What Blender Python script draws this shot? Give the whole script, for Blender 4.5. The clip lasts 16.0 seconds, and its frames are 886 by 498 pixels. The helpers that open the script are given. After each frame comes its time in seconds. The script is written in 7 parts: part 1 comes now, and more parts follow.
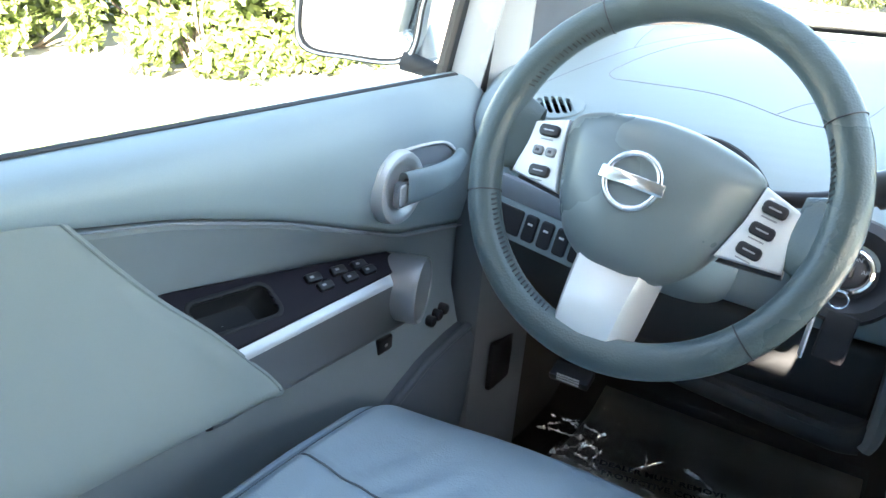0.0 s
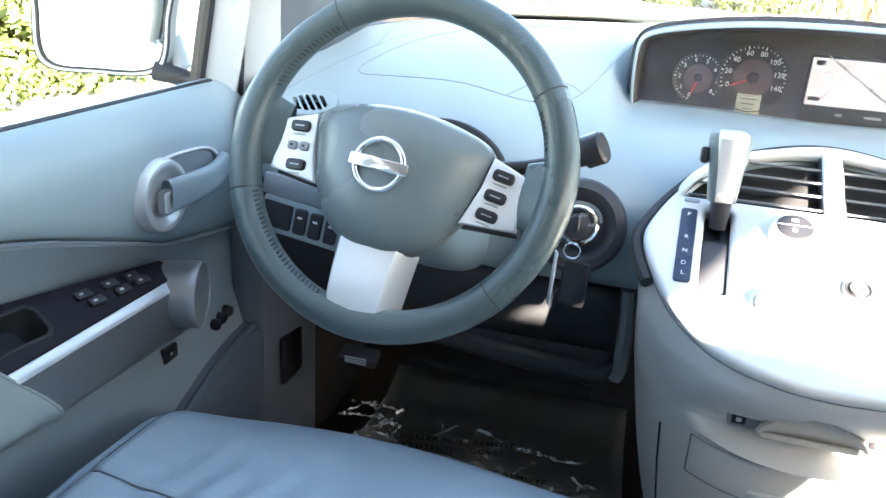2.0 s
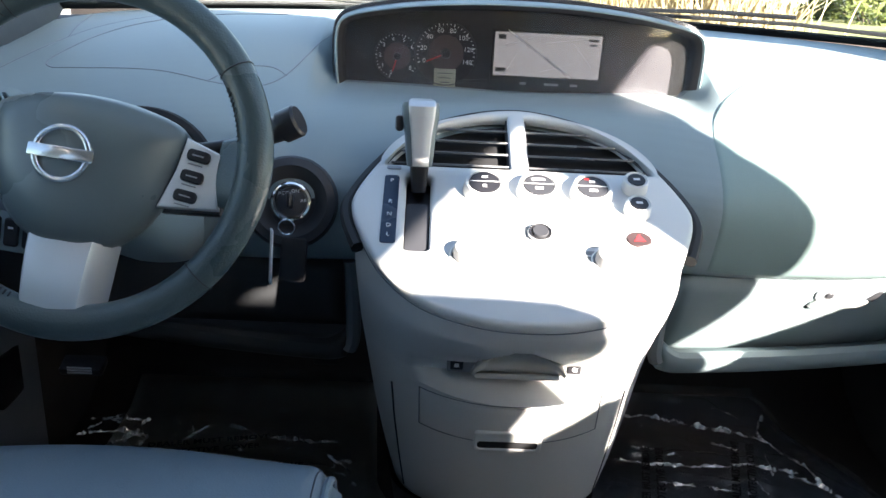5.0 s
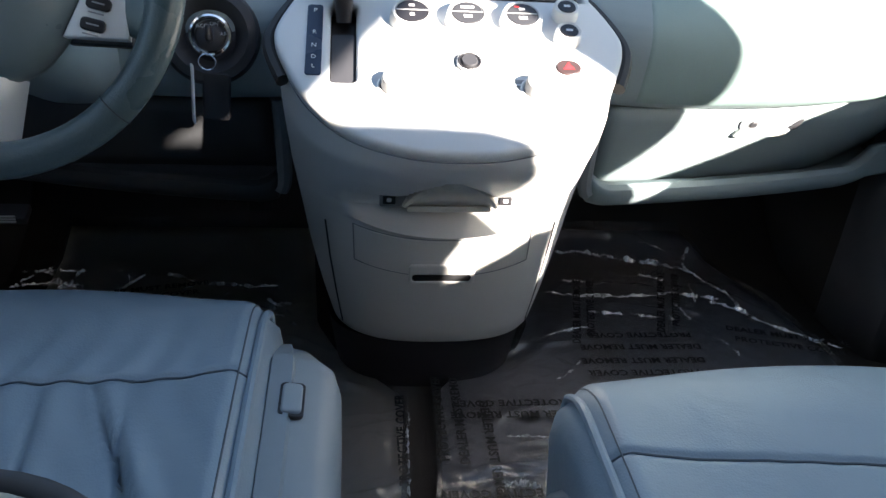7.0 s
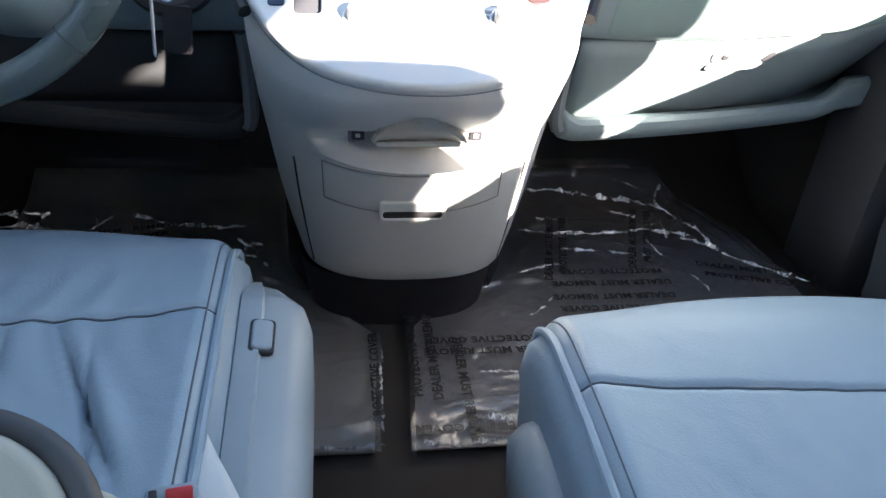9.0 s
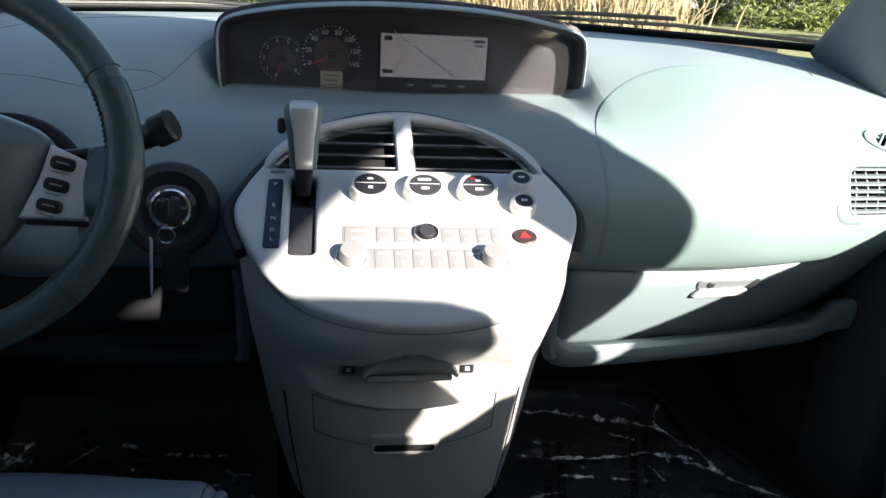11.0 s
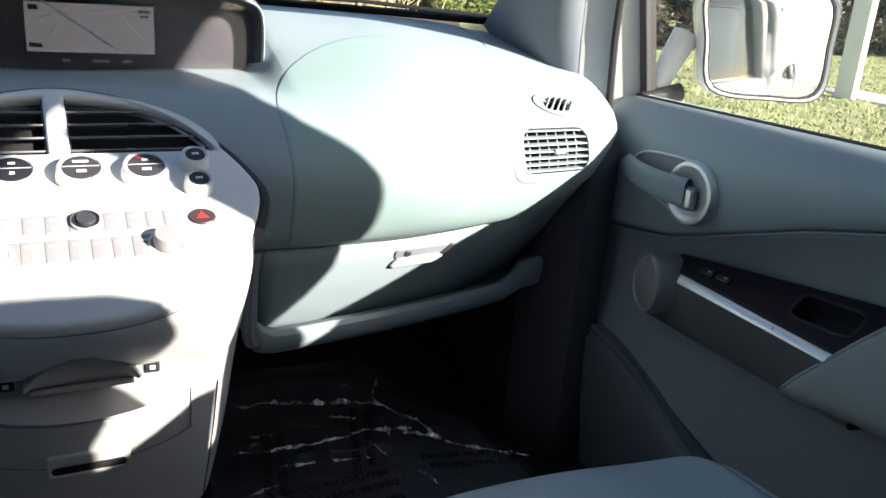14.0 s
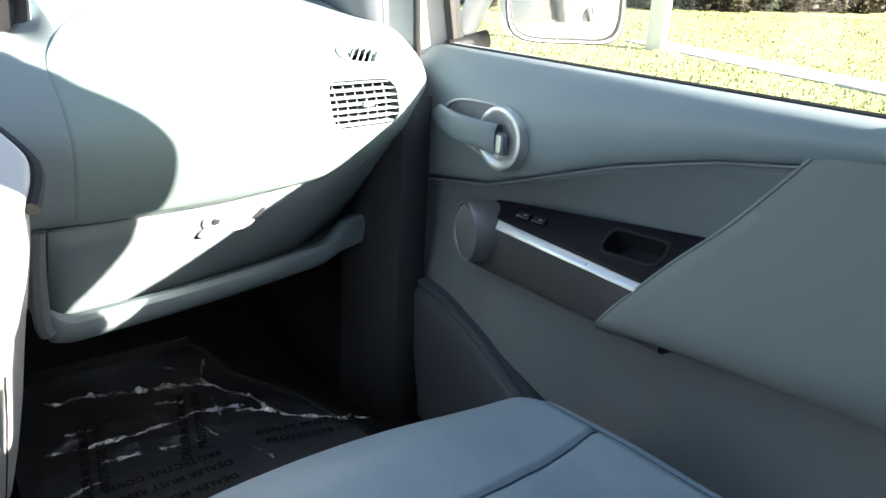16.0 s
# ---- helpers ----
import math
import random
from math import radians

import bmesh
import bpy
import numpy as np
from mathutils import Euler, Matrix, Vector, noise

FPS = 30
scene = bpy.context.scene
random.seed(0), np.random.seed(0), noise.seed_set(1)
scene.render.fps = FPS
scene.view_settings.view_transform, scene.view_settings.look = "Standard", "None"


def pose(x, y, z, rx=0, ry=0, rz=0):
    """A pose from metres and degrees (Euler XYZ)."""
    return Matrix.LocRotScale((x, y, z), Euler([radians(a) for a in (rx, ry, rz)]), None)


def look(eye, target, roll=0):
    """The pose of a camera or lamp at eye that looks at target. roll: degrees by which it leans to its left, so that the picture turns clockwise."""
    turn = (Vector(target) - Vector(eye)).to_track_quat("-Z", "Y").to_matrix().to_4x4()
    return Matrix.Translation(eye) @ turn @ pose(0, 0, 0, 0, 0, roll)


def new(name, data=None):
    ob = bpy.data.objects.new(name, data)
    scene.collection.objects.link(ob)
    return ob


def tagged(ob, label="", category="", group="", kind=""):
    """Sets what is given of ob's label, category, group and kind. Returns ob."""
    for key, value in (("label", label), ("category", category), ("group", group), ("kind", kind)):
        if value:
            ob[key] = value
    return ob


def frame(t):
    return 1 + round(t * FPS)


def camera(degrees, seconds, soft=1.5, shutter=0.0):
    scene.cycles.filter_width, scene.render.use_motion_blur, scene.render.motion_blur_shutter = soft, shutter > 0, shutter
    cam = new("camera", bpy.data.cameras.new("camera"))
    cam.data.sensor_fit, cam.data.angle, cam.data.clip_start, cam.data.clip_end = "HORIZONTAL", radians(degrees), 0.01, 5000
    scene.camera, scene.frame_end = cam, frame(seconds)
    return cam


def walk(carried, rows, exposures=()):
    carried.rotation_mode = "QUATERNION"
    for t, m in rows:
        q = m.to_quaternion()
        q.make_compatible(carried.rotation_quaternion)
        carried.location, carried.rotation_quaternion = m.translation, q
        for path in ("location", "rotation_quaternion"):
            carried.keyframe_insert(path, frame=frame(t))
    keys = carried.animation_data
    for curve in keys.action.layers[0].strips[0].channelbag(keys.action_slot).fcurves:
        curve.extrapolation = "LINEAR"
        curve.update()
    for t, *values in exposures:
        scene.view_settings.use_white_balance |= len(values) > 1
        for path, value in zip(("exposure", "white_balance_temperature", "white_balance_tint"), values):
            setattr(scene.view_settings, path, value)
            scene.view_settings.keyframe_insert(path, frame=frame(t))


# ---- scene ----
cam = camera(57.05, 16.0)
PATH = [
    (0.0, -0.2631, 0.0001, 0.8676, 67.88, -4.85, 32.14),
    (0.5, -0.2495, -0.0207, 0.8780, 68.36, -4.30, 27.86),
    (1.0, -0.2326, -0.0303, 0.8771, 68.16, -4.05, 23.77),
    (1.5, -0.2180, -0.0372, 0.8741, 68.46, -3.70, 20.03),
    (2.0, -0.2047, -0.0412, 0.8748, 69.17, -3.39, 16.48),
    (2.5, -0.1900, -0.0469, 0.8774, 69.58, -3.21, 13.20),
    (3.0, -0.1713, -0.0541, 0.8810, 70.19, -2.74, 9.26),
    (3.5, -0.1557, -0.0565, 0.8796, 70.94, -2.61, 5.70),
    (4.0, -0.1406, -0.0597, 0.8766, 70.89, -2.53, 3.12),
    (4.2, -0.1349, -0.0606, 0.8733, 70.87, -2.54, 2.24),
    (6.3, -0.1265, -0.0726, 0.8351, 65.21, -3.02, -3.67),
    (6.5, -0.1195, -0.0731, 0.8368, 63.79, -2.71, -3.87),
    (7.0, -0.1180, -0.0777, 0.8291, 60.51, -3.24, -5.11),
    (7.5, -0.1144, -0.0789, 0.8216, 57.57, -3.39, -6.02),
    (8.0, -0.1118, -0.0806, 0.8174, 55.10, -3.52, -6.59),
    (8.5, -0.1113, -0.0801, 0.8158, 54.85, -3.51, -6.77),
    (9.0, -0.1108, -0.0785, 0.8173, 56.71, -3.59, -6.88),
    (9.5, -0.1114, -0.0751, 0.8227, 61.35, -3.44, -7.07),
    (10.0, -0.1128, -0.0718, 0.8343, 66.66, -3.50, -7.22),
    (10.2, -0.1068, -0.0674, 0.8477, 68.86, -3.04, -6.72),
    (12.3, -0.0920, -0.0598, 0.8519, 71.94, -3.94, -12.34),
    (12.5, -0.0855, -0.0583, 0.8529, 71.91, -4.04, -14.13),
    (13.0, -0.0731, -0.0506, 0.8397, 71.63, -3.91, -18.40),
    (13.5, -0.0573, -0.0441, 0.8288, 71.53, -4.00, -22.65),
    (14.0, -0.0354, -0.0426, 0.8189, 71.69, -4.16, -26.45),
    (14.5, -0.0190, -0.0432, 0.8116, 71.36, -4.06, -28.80),
    (15.0, 0.0010, -0.0432, 0.8071, 70.91, -3.74, -31.95),
    (15.5, 0.0113, -0.0418, 0.7986, 70.52, -3.69, -35.23),
    (16.0, 0.0169, -0.0399, 0.7959, 70.18, -3.12, -38.23),
]
walk(cam, [(t, pose(x, y, z, rx, ry, rz)) for t, x, y, z, rx, ry, rz in PATH],
     exposures=[(0.0, 5.25, 7100, 9), (1.5, 5.25, 7200, 10), (2.5, 4.95, 7050, 10), (3.5, 4.12, 6600, 10), (6.5, 3.4, 6600, 11), (7.5, 3.5, 6850, 12), (8.0, 3.8, 6900, 13),
                (9.0, 4.3, 6850, 13), (10.0, 3.2, 6550, 10), (12.5, 1.92, 6550, 12), (14.0, 2.32, 6550, 12), (15.0, 2.7, 6650, 11), (16.0, 3.4, 6800, 11)])

# ---- light ----
SUN_WAY = Vector((-1.0, 1.28, -0.68)).normalized()   # the way the sunlight travels
SUN_UP = math.asin(-SUN_WAY.z)
world = bpy.data.worlds.new("sky")
scene.world = world
world.use_nodes = True
wn = world.node_tree.nodes
sky = wn.new("ShaderNodeTexSky")
sky.sky_type, sky.sun_disc = "NISHITA", False
sky.sun_elevation, sky.sun_rotation = SUN_UP, math.atan2(-SUN_WAY.x, -SUN_WAY.y)
wn["Background"].inputs["Strength"].default_value = 0.05
world.node_tree.links.new(sky.outputs[0], wn["Background"].inputs["Color"])
sun = new("sun", bpy.data.lights.new("sun", "SUN"))
sun.data.energy, sun.data.angle, sun.data.color = 3.7, radians(0.6), (1.0, 0.93, 0.84)
sun.matrix_world = look((3, -4, 3), Vector((3, -4, 3)) + SUN_WAY)

# ---- tools ----
import functools


def mat(name, color, rough=0.5, metal=0.0, grain=400.0, bump=0.15, vary=0.12, stains=6.0, spec=0.5, coat=0.0, depth=0.0004):
    """A surface with fine grain, broad uneven tone and a little uneven gloss."""
    m = bpy.data.materials.new(name)
    m.use_nodes = True
    n, link = m.node_tree.nodes, m.node_tree.links.new
    b = n["Principled BSDF"]
    b.inputs["Metallic"].default_value = metal
    b.inputs["Specular IOR Level"].default_value = spec
    b.inputs["Coat Weight"].default_value = coat
    co = n.new("ShaderNodeTexCoord")
    big = n.new("ShaderNodeTexNoise")
    big.inputs["Scale"].default_value, big.inputs["Detail"].default_value = stains, 5.0
    fine = n.new("ShaderNodeTexNoise")
    fine.inputs["Scale"].default_value, fine.inputs["Detail"].default_value = grain, 3.0
    link(co.outputs["Object"], big.inputs["Vector"]), link(co.outputs["Object"], fine.inputs["Vector"])
    mix = n.new("ShaderNodeMix")
    mix.data_type, mix.blend_type = "RGBA", "MIX"
    a, c = [x * (1 - vary) for x in color], [min(1, x * (1 + vary)) for x in color]
    mix.inputs[6].default_value, mix.inputs[7].default_value = (*a, 1), (*c, 1)
    add = n.new("ShaderNodeMath")
    add.operation = "MULTIPLY_ADD"
    add.inputs[1].default_value = 0.35
    link(fine.outputs["Fac"], add.inputs[0]), link(big.outputs["Fac"], add.inputs[2])
    sub = n.new("ShaderNodeMath")
    sub.operation, sub.inputs[1].default_value = "SUBTRACT", 0.17
    link(add.outputs[0], sub.inputs[0])
    link(sub.outputs[0], mix.inputs[0]), link(mix.outputs[2], b.inputs["Base Color"])
    rr = n.new("ShaderNodeMapRange")
    rr.inputs[1].default_value, rr.inputs[2].default_value = 0.3, 0.7
    rr.inputs[3].default_value, rr.inputs[4].default_value = max(0.02, rough - 0.07), min(1, rough + 0.07)
    link(big.outputs["Fac"], rr.inputs[0]), link(rr.outputs[0], b.inputs["Roughness"])
    if bump:
        bp = n.new("ShaderNodeBump")
        bp.inputs["Strength"].default_value, bp.inputs["Distance"].default_value = bump, depth
        link(fine.outputs["Fac"], bp.inputs["Height"]), link(bp.outputs[0], b.inputs["Normal"])
    return m


def leather(name, color, rough=0.42):
    """Soft hide: pebbled cells, long creases and worn, glossier patches."""
    m = mat(name, color, rough, 0, 900, 0.0, 0.10, 5.0)
    n, link = m.node_tree.nodes, m.node_tree.links.new
    co = n.new("ShaderNodeTexCoord")
    cell = n.new("ShaderNodeTexVoronoi")
    cell.inputs["Scale"].default_value = 420
    fold = n.new("ShaderNodeTexNoise")
    fold.inputs["Scale"].default_value, fold.inputs["Detail"].default_value, fold.inputs["Distortion"].default_value = 16, 4, 1.2
    link(co.outputs["Object"], cell.inputs["Vector"]), link(co.outputs["Object"], fold.inputs["Vector"])
    one, two = n.new("ShaderNodeBump"), n.new("ShaderNodeBump")
    one.inputs["Strength"].default_value, one.inputs["Distance"].default_value = 0.35, 0.0006
    two.inputs["Strength"].default_value, two.inputs["Distance"].default_value = 0.35, 0.004
    link(cell.outputs["Distance"], one.inputs["Height"]), link(fold.outputs["Fac"], two.inputs["Height"])
    link(two.outputs[0], one.inputs["Normal"]), link(one.outputs[0], n["Principled BSDF"].inputs["Normal"])
    return m


def glass(name, tint, rough=0.0, clear=0.9):
    """A thin pane: mostly clear, with a sharp gloss."""
    m = bpy.data.materials.new(name)
    m.use_nodes = True
    n, link = m.node_tree.nodes, m.node_tree.links.new
    out = n["Material Output"]
    n.remove(n["Principled BSDF"])
    t, g, mx, lw = n.new("ShaderNodeBsdfTransparent"), n.new("ShaderNodeBsdfGlossy"), n.new("ShaderNodeMixShader"), n.new("ShaderNodeLayerWeight")
    lw.inputs["Blend"].default_value = 0.5
    p, q = n.new("ShaderNodeMath"), n.new("ShaderNodeMath")
    p.operation, q.operation = "POWER", "MULTIPLY_ADD"
    p.inputs[1].default_value, q.inputs[1].default_value, q.inputs[2].default_value = 5.0, 0.90, 0.04
    link(lw.outputs["Facing"], p.inputs[0]), link(p.outputs[0], q.inputs[0])
    t.inputs["Color"].default_value = (*tint, 1)
    g.inputs["Roughness"].default_value = rough
    link(q.outputs[0], mx.inputs[0]), link(t.outputs[0], mx.inputs[1]), link(g.outputs[0], mx.inputs[2]), link(mx.outputs[0], out.inputs[0])
    return m


def glow(name, color, strength):
    m = bpy.data.materials.new(name)
    m.use_nodes = True
    b = m.node_tree.nodes["Principled BSDF"]
    b.inputs["Base Color"].default_value = (*[0.3 * c for c in color], 1)
    b.inputs["Emission Color"].default_value = (*color, 1)
    b.inputs["Emission Strength"].default_value = strength
    b.inputs["Roughness"].default_value = 0.25
    return m


def finish(me, material, smooth=True, angle=38):
    me.materials.append(material)
    for p in me.polygons:
        p.use_smooth = smooth
    if smooth:
        me.set_sharp_from_angle(angle=radians(angle))
    return me


def part(name, bm, material, parent=None, label="", smooth=True, angle=38):
    """Links a bmesh (or (verts, faces), or a mesh) as one object, under a thing or a part."""
    if isinstance(bm, bpy.types.Mesh):
        me = bm
        me.name = name
    else:
        me = bpy.data.meshes.new(name)
        if isinstance(bm, tuple):
            me.from_pydata([tuple(v) for v in bm[0]], [], bm[1])
            me.validate()
        else:
            bmesh.ops.recalc_face_normals(bm, faces=bm.faces)
            bm.to_mesh(me)
            bm.free()
    finish(me, material, smooth, angle)
    ob = new(name, me)
    ob.parent = parent
    if label:
        tagged(ob, label)
    return ob


def thing(name, at, label, category, group="", kind=""):
    ob = new(name)
    ob.location = at
    ob.empty_display_size = 0.05
    tagged(ob, label, category, group, kind)
    bpy.context.view_layer.update()
    return ob


def under(ob, root):
    """Keeps a part that was built in world places where it is, under its thing."""
    ob.parent = root
    ob.matrix_parent_inverse = root.matrix_world.inverted()
    return ob


def put(name, bm, material, root, label="", smooth=True, angle=38):
    bpy.context.view_layer.update()
    ob = part(name, bm, material, None, label, smooth, angle)
    return under(ob, root)


def solid(ob, thick, offset=-1.0):
    s = ob.modifiers.new("thickness", "SOLIDIFY")
    s.thickness, s.offset = thick, offset
    return ob


def rounded(ob, levels=2):
    s = ob.modifiers.new("soft", "SUBSURF")
    s.levels = s.render_levels = levels
    return ob


def box(bm, size, m=Matrix(), bevel=0.0, seg=2):
    made = bmesh.ops.create_cube(bm, size=1.0)["verts"]
    bmesh.ops.scale(bm, vec=size, verts=made)
    if bevel:
        es = list({e for v in made for e in v.link_edges})
        made = list({v for f in bmesh.ops.bevel(bm, geom=es + made, offset=bevel, segments=seg, profile=0.5, affect="EDGES")["faces"] for v in f.verts} | {v for v in made if v.is_valid})
    bmesh.ops.transform(bm, matrix=m, verts=made)
    return bm


def boxes(size, m=Matrix(), bevel=0.0, seg=2):
    return box(bmesh.new(), size, m, bevel, seg)


def spin(profile, m=Matrix(), seg=32, bm=None):
    """A turned shape from (radius, height) pairs about local z."""
    bm = bm or bmesh.new()
    rings = []
    for r, h in profile:
        if r < 1e-6:
            rings.append([bm.verts.new(m @ Vector((0, 0, h)))])
        else:
            rings.append([bm.verts.new(m @ Vector((r * math.cos(a), r * math.sin(a), h))) for a in (2 * math.pi * i / seg for i in range(seg))])
    for a, b in zip(rings, rings[1:]):
        for i in range(seg):
            q = [a[i % len(a)], a[(i + 1) % len(a)], b[(i + 1) % len(b)], b[i % len(b)]]
            q = list(dict.fromkeys(q))
            if len(q) > 2:
                bm.faces.new(q)
    return bm


def smooth_line(pts, n=8, closed=False):
    """Points along a soft curve through pts."""
    p = [Vector(q) for q in pts]
    k, out = len(p), []
    for i in range(k if closed else k - 1):
        a, b, c, d = (p[(i + j) % k] if closed else p[min(max(i + j, 0), k - 1)] for j in (-1, 0, 1, 2))
        for s in range(n):
            t = s / n
            out.append(0.5 * ((2 * b) + (c - a) * t + (2 * a - 5 * b + 4 * c - d) * t * t + (3 * b - a - 3 * c + d) * t ** 3))
    if not closed:
        out.append(p[-1])
    return out


def tube(pts, r, seg=8, closed=False, bm=None):
    """A round bar along pts; r may be one radius or one for each point."""
    bm = bm or bmesh.new()
    pts = [Vector(p) for p in pts]
    k = len(pts)
    rs = r if isinstance(r, (list, tuple)) else [r] * k
    up, rings = None, []
    for i, p in enumerate(pts):
        a = pts[(i - 1) % k] if closed or i else p
        b = pts[(i + 1) % k] if closed or i < k - 1 else p
        d = (b - a).normalized()
        if up is None:
            up = Vector((0, 0, 1)) if abs(d.z) < 0.9 else Vector((1, 0, 0))
        up = (up - d * up.dot(d)).normalized()
        side = d.cross(up)
        rings.append([bm.verts.new(p + rs[i] * (math.cos(t) * up + math.sin(t) * side)) for t in (2 * math.pi * j / seg for j in range(seg))])
    for i in range(k if closed else k - 1):
        a, b = rings[i], rings[(i + 1) % k]
        for j in range(seg):
            bm.faces.new((a[j], a[(j + 1) % seg], b[(j + 1) % seg], b[j]))
    if not closed:
        bm.faces.new(rings[0][::-1]), bm.faces.new(rings[-1])
    return bm


def sheet(rows):
    """A surface through rows of points."""
    v = [tuple(p) for r in rows for p in r]
    w = len(rows[0])
    f = [(i * w + j, i * w + j + 1, (i + 1) * w + j + 1, (i + 1) * w + j) for i in range(len(rows) - 1) for j in range(w - 1)]
    return v, f


def plate(outer, holes=(), thick=0.01, bevel=0.001, m=Matrix(), seg=2):
    """A flat plate with rounded edges and real openings, its front face at local z = 0."""
    cu = bpy.data.curves.new("plate", "CURVE")
    cu.dimensions, cu.fill_mode = "2D", "BOTH"
    cu.extrude, cu.bevel_depth, cu.bevel_resolution = max(thick / 2 - bevel, 0.0001), bevel, seg
    for loop in (outer, *holes):
        sp = cu.splines.new("POLY")
        sp.points.add(len(loop) - 1)
        for q, c in zip(sp.points, loop):
            q.co = (c[0], c[1], 0, 1)
        sp.use_cyclic_u = True
    cu.offset = -bevel
    ob = bpy.data.objects.new("plate", cu)
    scene.collection.objects.link(ob)
    bpy.context.view_layer.update()
    me = bpy.data.meshes.new_from_object(ob.evaluated_get(bpy.context.evaluated_depsgraph_get()))
    bpy.data.objects.remove(ob)
    bpy.data.curves.remove(cu)
    me.materials.clear()
    me.transform(Matrix.Translation((0, 0, -thick / 2)))
    weld = bmesh.new()
    weld.from_mesh(me)
    bmesh.ops.remove_doubles(weld, verts=weld.verts, dist=0.00002)
    weld.to_mesh(me)
    weld.free()
    me.transform(m)
    return me


def words(text, size, m=Matrix(), thick=0.0002, spacing=1.0, bold=0.0):
    """Lettering as a mesh, centred on local 0."""
    cu = bpy.data.curves.new("words", "FONT")
    cu.body, cu.size, cu.extrude, cu.space_character, cu.offset = text, size, thick, spacing, bold
    cu.align_x, cu.align_y = "CENTER", "CENTER"
    cu.resolution_u = 2
    ob = bpy.data.objects.new("words", cu)
    scene.collection.objects.link(ob)
    bpy.context.view_layer.update()
    me = bpy.data.meshes.new_from_object(ob.evaluated_get(bpy.context.evaluated_depsgraph_get()))
    bpy.data.objects.remove(ob)
    bpy.data.curves.remove(cu)
    me.materials.clear()
    me.transform(m)
    return me


def joined(meshes):
    bm = bmesh.new()
    for me in meshes:
        bm.from_mesh(me)
        bpy.data.meshes.remove(me)
    return bm


def rrect(w, h, r, n=5, cx=0.0, cy=0.0):
    """A rectangle with rounded corners, as a loop."""
    out = []
    for sx, sy, a0 in ((1, 1, 0), (-1, 1, 90), (-1, -1, 180), (1, -1, 270)):
        for i in range(n + 1):
            a = radians(a0 + 90 * i / n)
            out.append((cx + sx * (w / 2 - r) + r * math.cos(a), cy + sy * (h / 2 - r) + r * math.sin(a)))
    return out


def frame_of(o, x, y):
    """A pose at o with local x and y along the given ways, and z out of them."""
    x, y = Vector(x).normalized(), Vector(y)
    z = x.cross(y).normalized()
    y = z.cross(x)
    return Matrix.Translation(o) @ Matrix((x, y, z)).transposed().to_4x4()


def lerp(a, b, t):
    return a + (b - a) * t


def table(xs, ys, x):
    return float(np.interp(x, xs, ys))


# ---- materials ----
VINYL = mat("grey_vinyl", (0.262, 0.322, 0.337), 0.48, grain=700, bump=0.25)
VINYL_LOW = mat("mid_grey_plastic", (0.20, 0.215, 0.235), 0.5, grain=700, bump=0.25)
CLOTH = mat("door_cloth", (0.222, 0.252, 0.270), 0.85, grain=1500, bump=0.5, spec=0.2)
PAD = mat("armrest_cloth", (0.224, 0.253, 0.248), 0.75, grain=1300, bump=0.35, spec=0.3)
BLACK = mat("black_plastic", (0.018, 0.017, 0.020), 0.35, grain=800, bump=0.1)
DARK = mat("dark_plastic", (0.035, 0.035, 0.040), 0.5, grain=800, bump=0.2)
HOLE = mat("dark_recess", (0.012, 0.012, 0.014), 0.8, grain=200, bump=0)
RUBBER = mat("black_rubber", (0.015, 0.015, 0.016), 0.6, grain=500, bump=0.2)
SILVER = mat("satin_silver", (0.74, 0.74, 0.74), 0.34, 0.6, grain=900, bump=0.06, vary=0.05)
SILVER_PAINT = mat("silver_paint", (0.66, 0.66, 0.65), 0.4, 0.1, grain=900, bump=0.06, vary=0.05)
WHEEL_SILVER = mat("wheel_panel_silver", (0.82, 0.82, 0.81), 0.36, 0.2, grain=900, bump=0.06, vary=0.05)
STACK = mat("console_plastic", (0.59, 0.58, 0.565), 0.48, 0.0, grain=700, bump=0.15, vary=0.06)
ARM_SILVER = mat("armrest_silver", (0.34, 0.34, 0.35), 0.40, 0.65, grain=900, bump=0.06, vary=0.05)
ARM_DULL = mat("dull_silver", (0.24, 0.245, 0.25), 0.42, 0.15, grain=900, bump=0.06, vary=0.05)
# armrest silver darkened for the dim footwell that its face reflects
ARM_FACE = mat("armrest_shaded_face", (0.165, 0.168, 0.175), 0.38, 0.5, grain=900, bump=0.06, vary=0.05)
CHROME = mat("chrome", (0.85, 0.85, 0.86), 0.08, 1.0, bump=0, vary=0.02)
BADGE = mat("brushed_chrome", (0.80, 0.81, 0.82), 0.24, 0.9, grain=900, bump=0.03, vary=0.03)
HIDE = leather("seat_leather", (0.278, 0.362, 0.428))
WHEEL_HIDE = leather("wheel_leather", (0.070, 0.097, 0.100), 0.30)
HUB = mat("wheel_hub_vinyl", (0.142, 0.173, 0.177), 0.32, grain=800, bump=0.25)
SEAT_PLASTIC = mat("seat_side_plastic", (0.305, 0.36, 0.395), 0.45, grain=700, bump=0.2)
CARPET = mat("carpet", (0.064, 0.056, 0.052), 0.95, grain=900, bump=1.0, vary=0.35, spec=0.1, depth=0.003)
SKIN = mat("car_paint", (0.52, 0.54, 0.54), 0.25, 0.0, grain=60, bump=0, vary=0.02, coat=0.6)
LINER = mat("headliner", (0.28, 0.28, 0.275), 0.9, grain=900, bump=0.4, spec=0.1)
STITCH = mat("seat_seam", (0.10, 0.125, 0.145), 0.7, grain=900, bump=0.2)
PILLAR = mat("pillar_trim", (0.128, 0.148, 0.172), 0.6, grain=700, bump=0.3)
POCKET = mat("pocket_plastic", (0.088, 0.102, 0.122), 0.55, grain=700, bump=0.25)
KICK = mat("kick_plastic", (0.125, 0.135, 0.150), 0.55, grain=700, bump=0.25)
